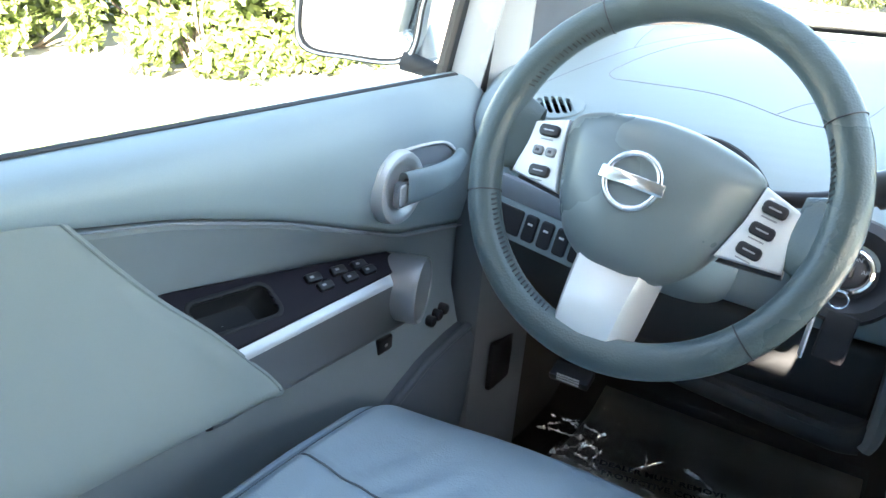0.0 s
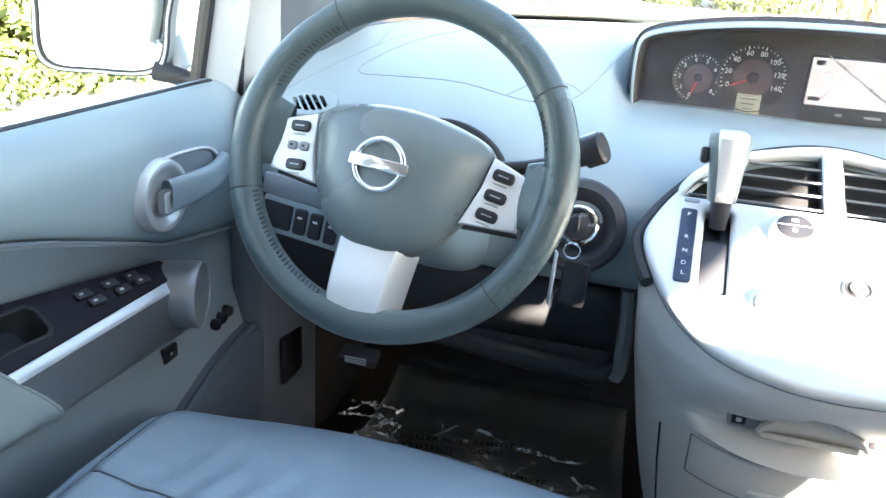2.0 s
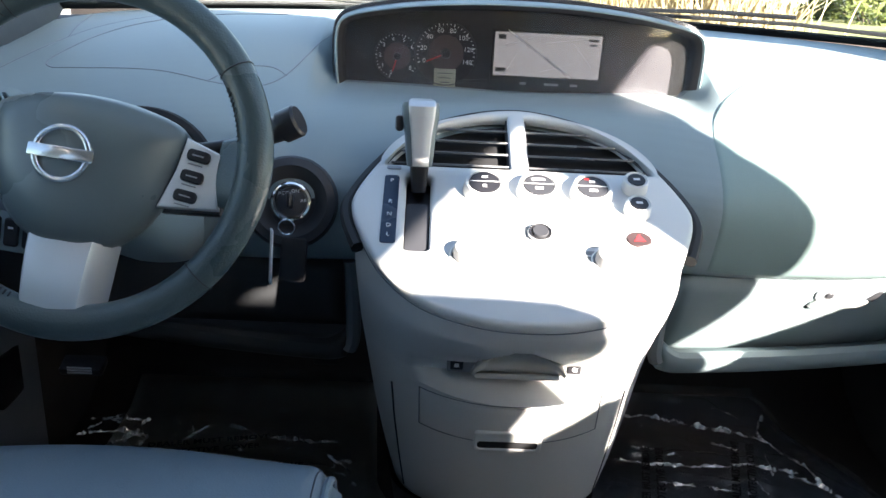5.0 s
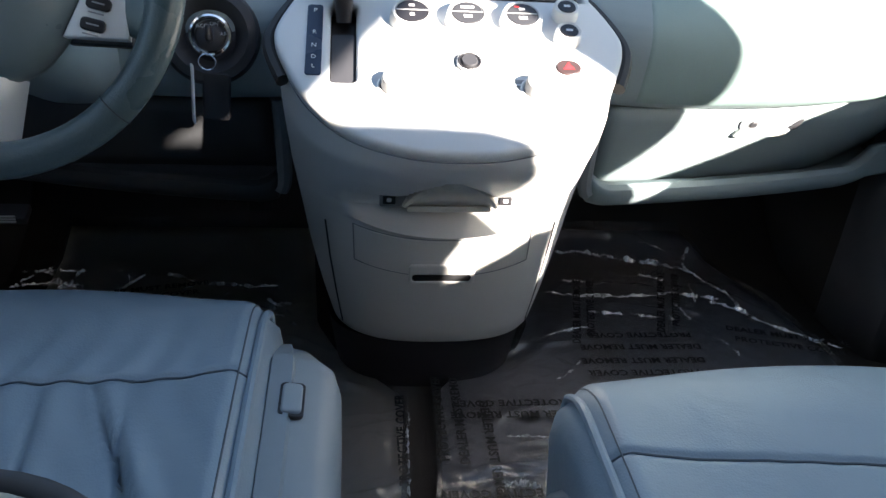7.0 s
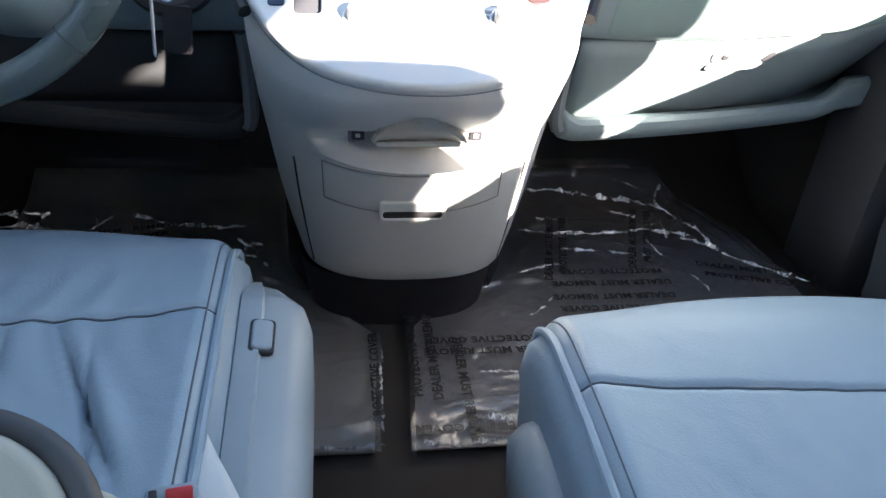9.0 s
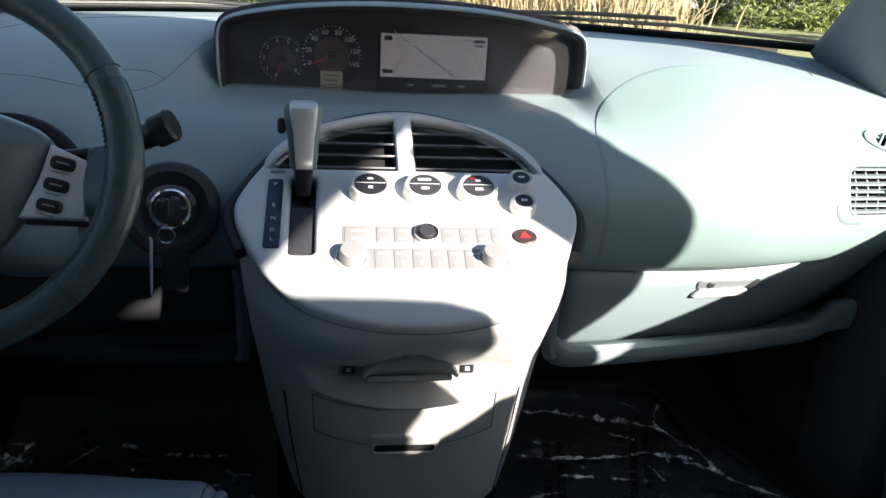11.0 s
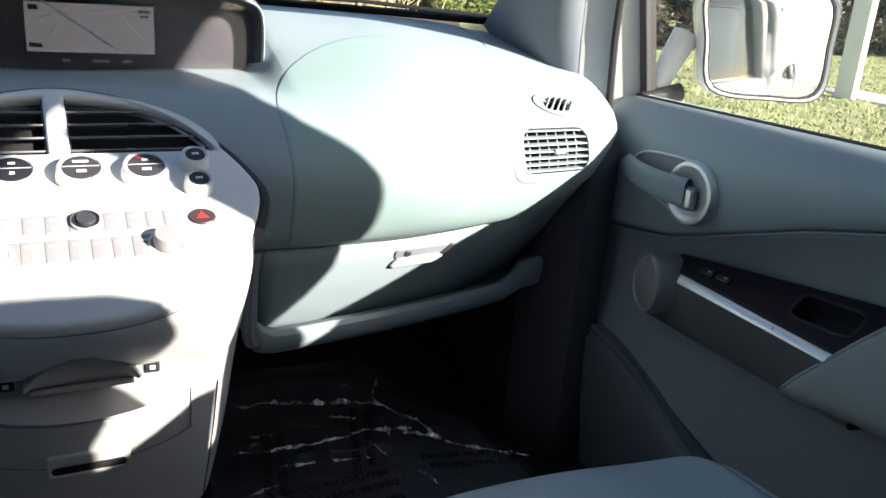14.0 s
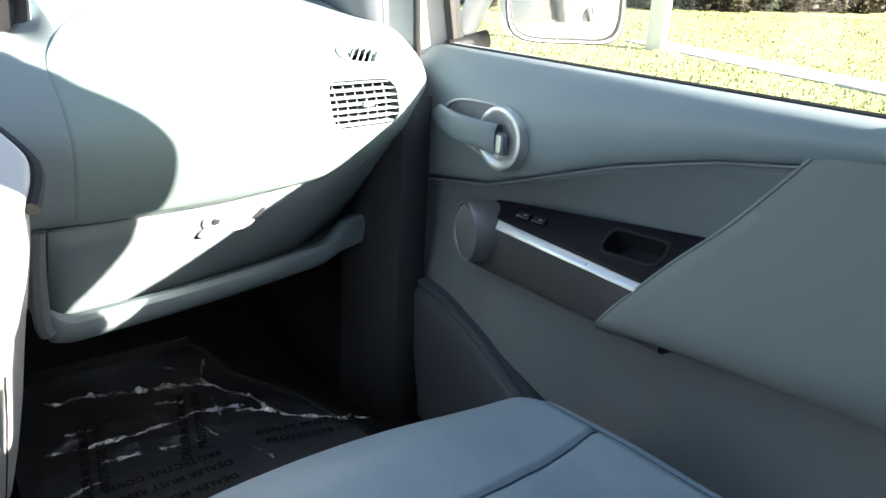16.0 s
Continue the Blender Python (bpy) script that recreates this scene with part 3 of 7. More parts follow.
for i in range(4):
    k = put("rocker_switch", plate(rrect(0.018, 0.036, 0.004), (), 0.010, 0.002, m @ Matrix.Translation((-0.014 + 0.0235 * i, 0, 0.011))), BLACK, sw)
    put("mark", plate(rrect(0.007, 0.003, 0.0005), (), 0.0006, 0.0001, m @ Matrix.Translation((-0.014 + 0.0235 * i, 0.006, 0.0116))), WHITE, k)
put("ledge", boxes((0.16, 0.03, 0.012), m @ pose(0, 0.040, 0.004, 8, 0, 0), 0.004), VINYL_LOW, dash)

# ---- instrument pod ----
POD = thing("instrument_pod", (0.0, 1.2, 0.66), "dark instrument pod under a grey hood with dials and map screen", "instrument pod")


def pod_z(x):      # underside of the hood and its bend
    return 0.792 - 0.30 * (x - 0.01) ** 2 - 1.6 * (x - 0.01) ** 4


def pod_y(x):
    return 1.165 + 0.30 * (x - 0.01) ** 2


# the rim runs up one side, over the top and down the other
arch = [Vector((x, 0, z)) for x, z in ((-0.2615, 0.650), (-0.2655, 0.680), (-0.2670, 0.715), (-0.2655, 0.742), (-0.2590, 0.758))]
arch += [Vector((x, 0, pod_z(x))) for x in np.linspace(-0.238, 0.258, 15)]
arch += [Vector((x, 0, z)) for x, z in ((0.2780, 0.7585), (0.2845, 0.743), (0.2860, 0.715), (0.2845, 0.680), (0.2800, 0.650))]
arch = smooth_line(arch, 4)
outs = []
for i, p in enumerate(arch):
    w = (arch[min(i + 1, len(arch) - 1)] - arch[max(i - 1, 0)]).normalized()
    outs.append(Vector((-w.z, 0, w.x)))


def rim_row(o, dy, dz=0.0):
    return [Vector((p.x + n.x * o, pod_y(p.x) + dy, p.z + n.z * o + dz * max(0.0, n.z))) for p, n in zip(arch, outs)]


put("hood", sheet([rim_row(0.000, 0.006), rim_row(0.0005, 0.001), rim_row(0.0018, -0.001), rim_row(0.0036, 0.0005), rim_row(0.0045, 0.005), rim_row(0.007, 0.05, -0.001), rim_row(0.010, 0.14, -0.022), rim_row(0.013, 0.24, -0.062)]), VINYL, POD, "grey vinyl hood", angle=60)
LINING = mat("pod_lining", (0.024, 0.023, 0.027), 0.6, grain=700, bump=0.25)
put("hood_lining", sheet([rim_row(0.0, 0.006), rim_row(-0.004, 0.02), rim_row(-0.008, 0.045), rim_row(-0.010, 0.075)]), LINING, POD, "dark hood lining")
face_loop = [Vector((p.x + 0.012 * n.x, p.z + 0.012 * n.z, 0)) for p, n in zip(arch, outs)]
pm = Matrix.Translation((0, 1.232, 0)) @ pose(0, 0, 0, 90, 0, 0)
fascia = put("fascia", plate([(q.x, q.y) for q in face_loop], (), 0.006, 0.001, pm), mat("pod_fascia", (0.042, 0.040, 0.046), 0.38, grain=500, bump=0.15), POD, "dark fascia")


def dial(cx, cz, r, numbers, a0, a1, size):
    m = Matrix.Translation((cx, 1.2285 - (0.0012 if r > 0.04 else 0), cz)) @ pose(0, 0, 0, 90, 0, 0)
    d = put("dial", spin([(0, 0.0012), (r * 0.97, 0.0012), (r, 0.002), (r * 1.02, 0.0), (r, -0.002)], m, 48), BLACK, POD, "round black dial with white figures")
    # the dial's faint red glow is put into the centre's colour
    put("dial_centre", spin([(0, 0.0018), (r * 0.56, 0.0018), (r * 0.58, 0.001)], m, 40), mat("dial_glow_tint", (0.080, 0.056, 0.056), 0.5, bump=0.05), d)
    rim = put("rim", tube([m @ Vector((r * 1.02 * math.cos(a), r * 1.02 * math.sin(a), 0.001)) for a in np.linspace(0, 2 * math.pi, 48, endpoint=False)], 0.0012, 6, True), DARK, d)
    n = len(numbers)
    figs, ticks = [], bmesh.new()
    for i, w in enumerate(numbers):
        a = radians(lerp(a0, a1, i / (n - 1)))
        figs.append(words(w, size, m @ Matrix.Translation((r * 0.74 * math.cos(a), r * 0.74 * math.sin(a), 0.0021))))
    for i in range(4 * (n - 1) + 1):
        a = lerp(a0, a1, i / (4 * (n - 1)))
        box(ticks, (r * (0.10 if i % 4 == 0 else 0.06), 0.0009 if i % 4 else 0.0014, 0.0003), m @ pose(0, 0, 0, 0, 0, a) @ Matrix.Translation((r * 0.91, 0, 0.0017)))
    put("figures", joined(figs), WHITE, d, "white figures", smooth=False)
    put("ticks", ticks, WHITE, d, smooth=False)
    put("needle", boxes((r * 0.75, 0.0022, 0.0015), m @ pose(0, 0, 0.003, 0, 0, a0 + 4) @ Matrix.Translation((r * 0.30, 0, 0)), 0.0004), RED, d, "red needle")
    put("hub", spin([(0, 0.006), (r * 0.14, 0.006), (r * 0.17, 0.003), (r * 0.17, 0.001)], m, 24), BLACK, d)
    return d


dial(-0.178, 0.706, 0.036, list("012345678"), 250, -40, 0.0090)
dial(-0.103, 0.714, 0.048, ["0", "20", "40", "60", "80", "100", "120", "140"], 200, -20, 0.0105)
lcd = mat("lcd", (0.42, 0.43, 0.33), 0.3, bump=0, vary=0.03)
o = put("odometer", plate(rrect(0.034, 0.030, 0.002), (), 0.002, 0.0004, Matrix.Translation((-0.103, 1.2255, 0.676)) @ pose(0, 0, 0, 90, 0, 0)), lcd, POD, "small grey-green odometer display")
for i in range(3):
    put("line", boxes((0.022 - 0.004 * i, 0.0006, 0.0012), Matrix.Translation((-0.103, 1.2233, 0.684 - 0.007 * i))), DARK, o, smooth=False)

# map screen: a lit display in a black bezel
NAV = Matrix.Translation((0.055, 1.2265, 0.708)) @ pose(0, 0, 0, 90, 0, 0)
nav = put("screen_bezel", plate(rrect(0.176, 0.094, 0.004), (), 0.004, 0.001, NAV), BLACK, POD, "map screen bezel")
lit = glow("screen_light", (0.62, 0.60, 0.60), 0.044)
put("display", plate(rrect(0.166, 0.066, 0.001), (), 0.001, 0.0002, NAV @ Matrix.Translation((0, 0.010, 0.0008))), lit, nav, "pale lit map display")
put("menu_bar", plate(rrect(0.166, 0.018, 0.001), (), 0.001, 0.0002, NAV @ Matrix.Translation((0, -0.0335, 0.0008))), BLACK, nav)
roads = bmesh.new()
for x, y, w, a, h in ((-0.012, 0.006, 0.125, -34, 0.0022), (-0.05, 0.022, 0.05, 20, 0.0008), (0.03, 0.028, 0.07, 8, 0.0008), (0.055, 0.006, 0.045, -50, 0.0008), (-0.055, -0.008, 0.035, 60, 0.0007), (0.015, -0.014, 0.05, 15, 0.0007)):
    box(roads, (w, h, 0.0004), NAV @ pose(x, y + 0.006, 0.0013, 0, 0, a))
put("roads", roads, GREYPRINT, nav, smooth=False)
for x, y, w, h in ((-0.072, 0.036, 0.012, 0.007), (-0.072, -0.014, 0.016, 0.006), (0.070, 0.036, 0.016, 0.004), (0.070, 0.029, 0.012, 0.003)):
    put("icon", boxes((w, h, 0.0004), NAV @ Matrix.Translation((x, y, 0.0014))), DARK, nav, smooth=False)
for x, w in ((-0.035, 0.010), (0.010, 0.022), (0.045, 0.012)):
    put("menu_word", boxes((w, 0.0035, 0.0004), NAV @ Matrix.Translation((x, -0.034, 0.0014))), GREYPRINT, nav, smooth=False)
lens_mat = glass("dusty_lens", (0.93, 0.92, 0.93), 0.05)
ln, ll = lens_mat.node_tree.nodes, lens_mat.node_tree.links.new
dust, film_mix, spots, span = ln.new("ShaderNodeBsdfDiffuse"), ln.new("ShaderNodeMixShader"), ln.new("ShaderNodeTexNoise"), ln.new("ShaderNodeMapRange")
dust.inputs["Color"].default_value = (0.80, 0.79, 0.78, 1)
spots.inputs["Scale"].default_value, spots.inputs["Detail"].default_value = 30, 6
span.inputs[3].default_value, span.inputs[4].default_value = 0.006, 0.018
clear = ln["Material Output"].inputs[0].links[0].from_socket
ll(spots.outputs["Fac"], span.inputs[0]), ll(span.outputs[0], film_mix.inputs[0]), ll(clear, film_mix.inputs[1]), ll(dust.outputs[0], film_mix.inputs[2]), ll(film_mix.outputs[0], ln["Material Output"].inputs[0])
lens = put("clear_lens", plate([(q.x * 0.995, q.y) for q in face_loop], (), 0.0016, 0.0003, Matrix.Translation((0, 1.212, 0)) @ pose(0, 0, 0, 90, 0, 0)), lens_mat, POD, "clear dusty lens over the dials")
lens.visible_shadow = False
arrow = bmesh.new()
vs = [arrow.verts.new(NAV @ Vector(q)) for q in ((0.0, 0.010, 0.0016), (-0.0022, 0.003, 0.0016), (0.0, 0.0045, 0.0016), (0.0022, 0.003, 0.0016))]
arrow.faces.new(vs)
put("arrow", arrow, INK, nav, smooth=False)

# ---- steering wheel, column and key ----
WC = Vector((-0.4815, 0.764, 0.649))
WT = Vector((-0.012, -0.915, 0.402)).normalized()            # towards the driver
WX = Vector((0, 0, 1)).cross(WT).normalized() * 1.0
if WX.x < 0:
    WX = -WX
WM = frame_of(WC, WX, WT.cross(WX)) @ pose(0, 0, 0, 0, 0, -6.3)
wheel = thing("steering_wheel", WC, "grey leather three-spoke steering wheel with silver button panels", "steering wheel")
R, RT = 0.1775, 0.0180


def ring(a, r=R, h=0.0):
    return WM @ Vector((r * math.cos(a), r * math.sin(a), h))


rim_pts = []
for i in range(96):
    a = 2 * math.pi * i / 96
    rim_pts.append(ring(a))
rad = []
for i in range(96):
    d = (360 * i / 96) % 360
    bulge = sum(math.exp(-((d - c + 180) % 360 - 180) ** 2 / 220) for c in (2, 178, 270))
    rad.append(RT * (1 + 0.06 * bulge))
put("rim", tube(rim_pts, rad, 18, True), WHEEL_HIDE, wheel, "grey leather rim")
for d in (127, 37, -38, 204):          # joins of the leather
    a = radians(d)
    c, t = ring(a), (ring(a + 0.01) - ring(a)).normalized()
    out = (c - WC).normalized()
    up = t.cross(out)
    put("seam", tube([c + 0.0183 * (math.cos(b) * out + math.sin(b) * up) for b in np.linspace(0, 2 * math.pi, 24, endpoint=False)], 0.0008, 5, True), DARK, wheel)
thread = mat("thread", (0.030, 0.033, 0.036), 0.7, bump=0)
for a0, a1 in ((130, 166), (206, 258), (12, 34)):
    st = bmesh.new()
    for i in range(int((a1 - a0) / 1.9)):
        a = radians(a0 + 1.9 * i)
        m = WM @ pose(0, 0, 0, 0, 0, math.degrees(a)) @ Matrix.Translation((R - RT * 0.86, 0, RT * 0.55)) @ pose(0, 0, 0, 0, -52, 25)
        box(st, (0.0066, 0.0014, 0.0015), m)
    put("stitches", st, thread, wheel, smooth=False)
# leather lugs where the spokes meet the rim
for a0, w in ((0, 15), (180, 15), (270, 14)):
    rows = []
    for k in range(7):
        t = k / 6
        r = lerp(R - 0.006, R - (0.040 if a0 != 270 else 0.018), t)
        hw = lerp(0.050, 0.034 if a0 != 270 else 0.036, t ** 0.6)
        rows.append([WM @ pose(0, 0, 0, 0, 0, a0) @ Vector((r, hw * math.cos(b), lerp(0.0130, 0.008, t) * math.sin(b) - lerp(0.002, 0.012, t))) for b in np.linspace(0, 2 * math.pi, 20)])
    put("spoke_root", sheet(rows), WHEEL_HIDE, wheel, angle=70)
hub_loop = smooth_line([(0, 0.058, 0), (0.055, 0.052, 0), (0.098, 0.034, 0), (0.094, -0.005, 0), (0.082, -0.046, 0), (0.060, -0.080, 0), (0.030, -0.098, 0), (0, -0.101, 0), (-0.030, -0.098, 0), (-0.060, -0.080, 0), (-0.082, -0.046, 0), (-0.094, -0.005, 0), (-0.098, 0.034, 0), (-0.055, 0.052, 0)], 5, True)
# domed airbag cover
rows = []
for s, h in ((0.93, -0.045), (1.0, -0.030), (1.02, -0.014), (1.005, -0.003), (0.97, 0.005), (0.90, 0.0115), (0.78, 0.018), (0.6, 0.0225), (0.4, 0.025), (0.2, 0.026), (0.01, 0.0262)):
    dome = 0.022 * min(1.0, max(0.0, (1.02 - s) / 0.12))
    rows.append([WM @ Vector((q.x * s, -0.012 + (q.y + 0.012) * s, h + dome * (math.cos(q.x * 13 * s) - 0.55))) for q in hub_loop + hub_loop[:1]])
put("airbag_cover", sheet(rows), HUB, wheel, "domed grey airbag cover", angle=60)
# button panels
for s in (-1, 1):
    loop = [(s * x, y) for x, y in ((0.104, 0.030), (0.141, 0.018), (0.146, -0.040), (0.085, -0.046), (0.098, -0.006))]
    if s > 0:
        loop = loop[::-1]
    base = put("button_panel", plate(loop, (), 0.022, 0.003, WM @ pose(0, 0, 0.011, 0, s * 6, 0)), WHEEL_SILVER, wheel, "silver button panel")
    put("panel_back", plate([(x * 1.0, y - 0.004) for x, y in loop], (), 0.022, 0.004, WM @ pose(0, 0, -0.009, 0, s * 6, 0)), DARK, wheel)
    for i, (bx, by) in enumerate(((0.119, 0.012), (0.116, -0.010), (0.1125, -0.031))):
        m = WM @ pose(0, 0, 0.011, 0, s * 6, 0) @ pose(s * bx, by, 0.004, 0, 0, -s * 6)
        if s < 0 and i == 1:
            for dx in (-0.0075, 0.0075):
                b = put("button", plate(rrect(0.0115, 0.0100, 0.003), (), 0.008, 0.0015, m @ Matrix.Translation((dx, 0, 0))), BUTTON, base, "small grey button")
                put("mark", plate(rrect(0.004, 0.003, 0.0005), (), 0.0006, 0.0001, m @ Matrix.Translation((dx, 0, 0.0004))), DARK, b)
        else:
            b = put("button", plate(rrect(0.0235, 0.0125, 0.0045), (), 0.009, 0.002, m @ Matrix.Translation((0, 0, 0.001))), BLACK, base, "black rocker button")
            put("mark", plate(rrect(0.012, 0.0016, 0.0005), (), 0.0005, 0.0001, m @ Matrix.Translation((0, 0, 0.0013))), GREYPRINT, b)
            put("mark", plate(rrect(0.015, 0.0014, 0.0005), (), 0.0005, 0.0001, m @ Matrix.Translation((-0.001, -0.0095, -0.0025))), GREYPRINT, base)
# lower spoke in satin silver
rows = []
for k in range(7):
    t = k / 6
    y = lerp(-0.092, -0.166, t)
    w = lerp(0.034, 0.030, t)
    h = lerp(0.010, 0.013, math.sin(math.pi * t)) + 0.002
    rows.append([WM @ Vector((x, y, z)) for x, z in ((-w - 0.006, -0.030), (-w - 0.002, h - 0.006), (-w + 0.002, h), (0, h + 0.002), (w - 0.002, h), (w + 0.003, h - 0.006), (w + 0.012, -0.030))])
put("lower_spoke", sheet(rows), SILVER, wheel, "satin silver lower spoke", angle=30)
put("lower_spoke_back", boxes((0.060, 0.080, 0.02), WM @ Matrix.Translation((0, -0.125, -0.024)), 0.006), DARK, wheel)
# round chrome badge crossed by a bar, left plain
lm = WM @ Matrix.Translation((-0.004, -0.011, 0.0365))
put("badge_ring", tube([lm @ Vector((0.0265 * math.cos(a), 0.0265 * math.sin(a), 0)) for a in np.linspace(0, 2 * math.pi, 48, endpoint=False)], 0.0034, 10, True), BADGE, wheel, "chrome badge ring")
put("badge_back", spin([(0, -0.0035), (0.0245, -0.0035), (0.0262, -0.006)], lm, 40), HUB, wheel)
put("badge_bar", boxes((0.066, 0.0135, 0.005), lm @ Matrix.Translation((0, 0, 0.0012)), 0.0020), BADGE, wheel, "chrome badge bar")
put("airbag_mark", plate(rrect(0.026, 0.010, 0.002), [rrect(0.0235, 0.0078, 0.0012)], 0.0008, 0.0002, WM @ pose(0.0, -0.070, 0.0205, 20, 0, 0)), HUB, wheel)
put("horn_mark", plate(rrect(0.008, 0.005, 0.001), (), 0.0006, 0.0001, WM @ pose(-0.066, 0.018, 0.0195, 0, -16, 0)), DARK, wheel)

col = thing("steering_column", WC - 0.05 * WT, "grey steering column shroud with stalks and ignition", "steering column")
rows = []
for h, w, t in ((-0.035, 0.050, 0.050), (-0.045, 0.062, 0.058), (-0.10, 0.066, 0.062), (-0.17, 0.070, 0.066), (-0.26, 0.075, 0.070)):
    rows.append([WM @ pose(0, 0, 0, 0, 0, 6.3) @ Vector((w * math.copysign(abs(math.cos(b)) ** 0.7, math.cos(b)), -0.020 + 1.18 * t * math.copysign(abs(math.sin(b)) ** 0.7, math.sin(b)), h)) for b in np.linspace(0, 2 * math.pi, 33)])
put("shroud", sheet(rows), VINYL, col)
put("shroud_gap", tube([WM @ pose(0, 0, 0, 0, 0, 6.3) @ Vector((0.088 * math.cos(b), -0.002 + 0.078 * math.sin(b), -0.16)) for b in np.linspace(0.1, math.pi - 0.1, 24)], 0.010, 8), HOLE, col)
for s in (-1, 1):
    base = WM @ pose(0, 0, 0, 0, 0, 6.3) @ Vector((s * 0.058, 0.012, -0.072))
    tip = Vector((-0.268, 0.850, 0.662)) if s > 0 else Vector((-0.705, 0.856, 0.660))
    d = (tip - base)
    put("stalk", tube(smooth_line([base, base + 0.45 * d + Vector((0, 0, -0.004)), base + 0.72 * d], 6), 0.0085, 10), BLACK, col, "black stalk")
    way = (d.normalized() + (Vector((0, -0.22, 0.30)) if s > 0 else Vector())).normalized()
    q = way.to_track_quat("Z", "Y").to_matrix().to_4x4()
    q.translation = base + 0.68 * d
    l = d.length * 0.32
    put("stalk_cap", spin([(0, 0), (0.010, 0), (0.0125, 0.004), (0.015, l * 0.6), (0.0185, l * 0.62), (0.0185, l), (0.016, l + 0.003), (0, l + 0.003)], q, 24), BLACK, col, "ribbed black stalk end")
# ignition lock in its recess
im = Matrix.Translation((-0.297, 0.938, 0.550)) @ pose(0, 0, 0, 68, 0, 4)
put("lock_recess", spin([(0.052, -0.03), (0.060, 0.000), (0.056, 0.010), (0.046, 0.013), (0.038, 0.004), (0.030, -0.006), (0.0, -0.008)], im, 40), DARK, col, "round recess of the ignition")
put("lock_ring", tube([im @ Vector((0.0225 * math.cos(a), 0.0225 * math.sin(a), 0.006)) for a in np.linspace(0, 2 * math.pi, 40, endpoint=False)], 0.0036, 8, True), CHROME, col, "chrome ignition ring")
put("lock", spin([(0, 0.006), (0.010, 0.006), (0.018, 0.003), (0.020, -0.004)], im, 32), DARK, col)
lab = [words(w, 0.0065, im @ Matrix.Translation((0.0145 * math.cos(a), 0.0145 * math.sin(a), 0.0052))) for w, a in (("ACC", 2.3), ("ON", 1.2), ("START", 0.1))]
put("lock_words", joined(lab), WHITE, col, smooth=False)

key = thing("car_key", (-0.297, 0.930, 0.553), "black car key in the ignition with a white paper tag", "key")
put("key_head", boxes((0.008, 0.020, 0.024), im @ Matrix.Translation((0, 0, 0.020)), 0.004), BLACK, key)
put("key_ring", tube([Vector((-0.298 + 0.010 * math.cos(a), 0.905, 0.527 + 0.010 * math.sin(a))) for a in np.linspace(0, 2 * math.pi, 28, endpoint=False)], 0.0011, 6, True), CHROME, key, "steel key ring")
put("fob", boxes((0.034, 0.012, 0.062), pose(-0.291, 0.912, 0.482, 0, 4, 0), 0.006), BLACK, key, "black remote fob")
put("tag", boxes((0.0025, 0.012, 0.072), pose(-0.318, 0.905, 0.487, 0, 3, 20), 0.0005), WHITE, key, "white paper tag")

# ---- centre console ----
CX = -0.006
PM = frame_of((CX, 0.90, 0.5725), (1, 0, 0), (0, 0.8935, 0.4494))      # the sloping control panel
con = thing("centre_console", (CX, 0.93, 0.0), "silver-grey pedestal console with gear lever, dials and radio", "console")
half = [(0, 0.188), (0.075, 0.170), (0.137, 0.130), (0.180, 0.068), (0.205, 0.012), (0.209, -0.020), (0.196, -0.062), (0.168, -0.118), (0.122, -0.164), (0.060, -0.188)]
outer = smooth_line([(x, y, 0) for x, y in half] + [(0, -0.194, 0)] + [(-x, y, 0) for x, y in half[:0:-1]], 5, True)
arc = [(0.163 * 1.0, 0.064)] + [(0.175 * math.cos(a), 0.048 + 0.123 * math.sin(a)) for a in np.linspace(radians(11), radians(85.5), 18)]
rv = [(0.012, 0.062)] + [(0.172, 0.062)] + [(x, y) for x, y in arc[1:] if x > 0.014] + [(0.012, arc[-1][1])]
lv = [(-x, y) for x, y in rv]
slot = rrect(0.030, 0.128, 0.006, 4, -0.129, -0.024)
panel = put("control_panel", plate([(q.x, q.y) for q in outer], [rv, lv, slot], 0.018, 0.0065, PM @ Matrix.Translation((0, 0, 0.004))), SILVER_PAINT, con, "satin silver control panel")


def on_panel(u, v, h=0.0):
    return PM @ Matrix.Translation((u, v, h))


# air vents with their blades
for s in (-1, 1):
    loop = rv if s > 0 else lv
    vent = put("air_vent", plate([(x + s * 0.0, y) for x, y in [(s * 0.012, 0.060), (s * 0.172, 0.060), (s * 0.150, 0.12), (s * 0.10, 0.158), (s * 0.012, 0.172)]], (), 0.002, 0.0003, on_panel(0, 0, -0.0165)), HOLE, con, "black dash air vent")
    for i in range(4):
        v = 0.076 + 0.0245 * i
        reach = 0.172 * math.sqrt(max(0.0, 1 - ((v - 0.046) / 0.126) ** 2))
        w = reach - 0.013
        if w > 0.02:
            put("blade", boxes((w, 0.0145, 0.0030), on_panel(s * (0.012 + w / 2), v, -0.0070) @ pose(0, 0, 0, -41, 0, 0), 0.0012), mat("blade_grey", (0.17, 0.17, 0.175), 0.3, 0.3, bump=0.03) if i == 0 and s < 0 else bpy.data.materials["blade_grey"], vent, "dark satin vent blade")
    for e in (0, 1):
        put("vent_wall", boxes((0.15, 0.003, 0.014), on_panel(s * 0.09, 0.062, -0.0095), 0.001) if e == 0 else boxes((0.003, 0.11, 0.014), on_panel(s * 0.0125, 0.115, -0.0095), 0.001), BLACK, vent)

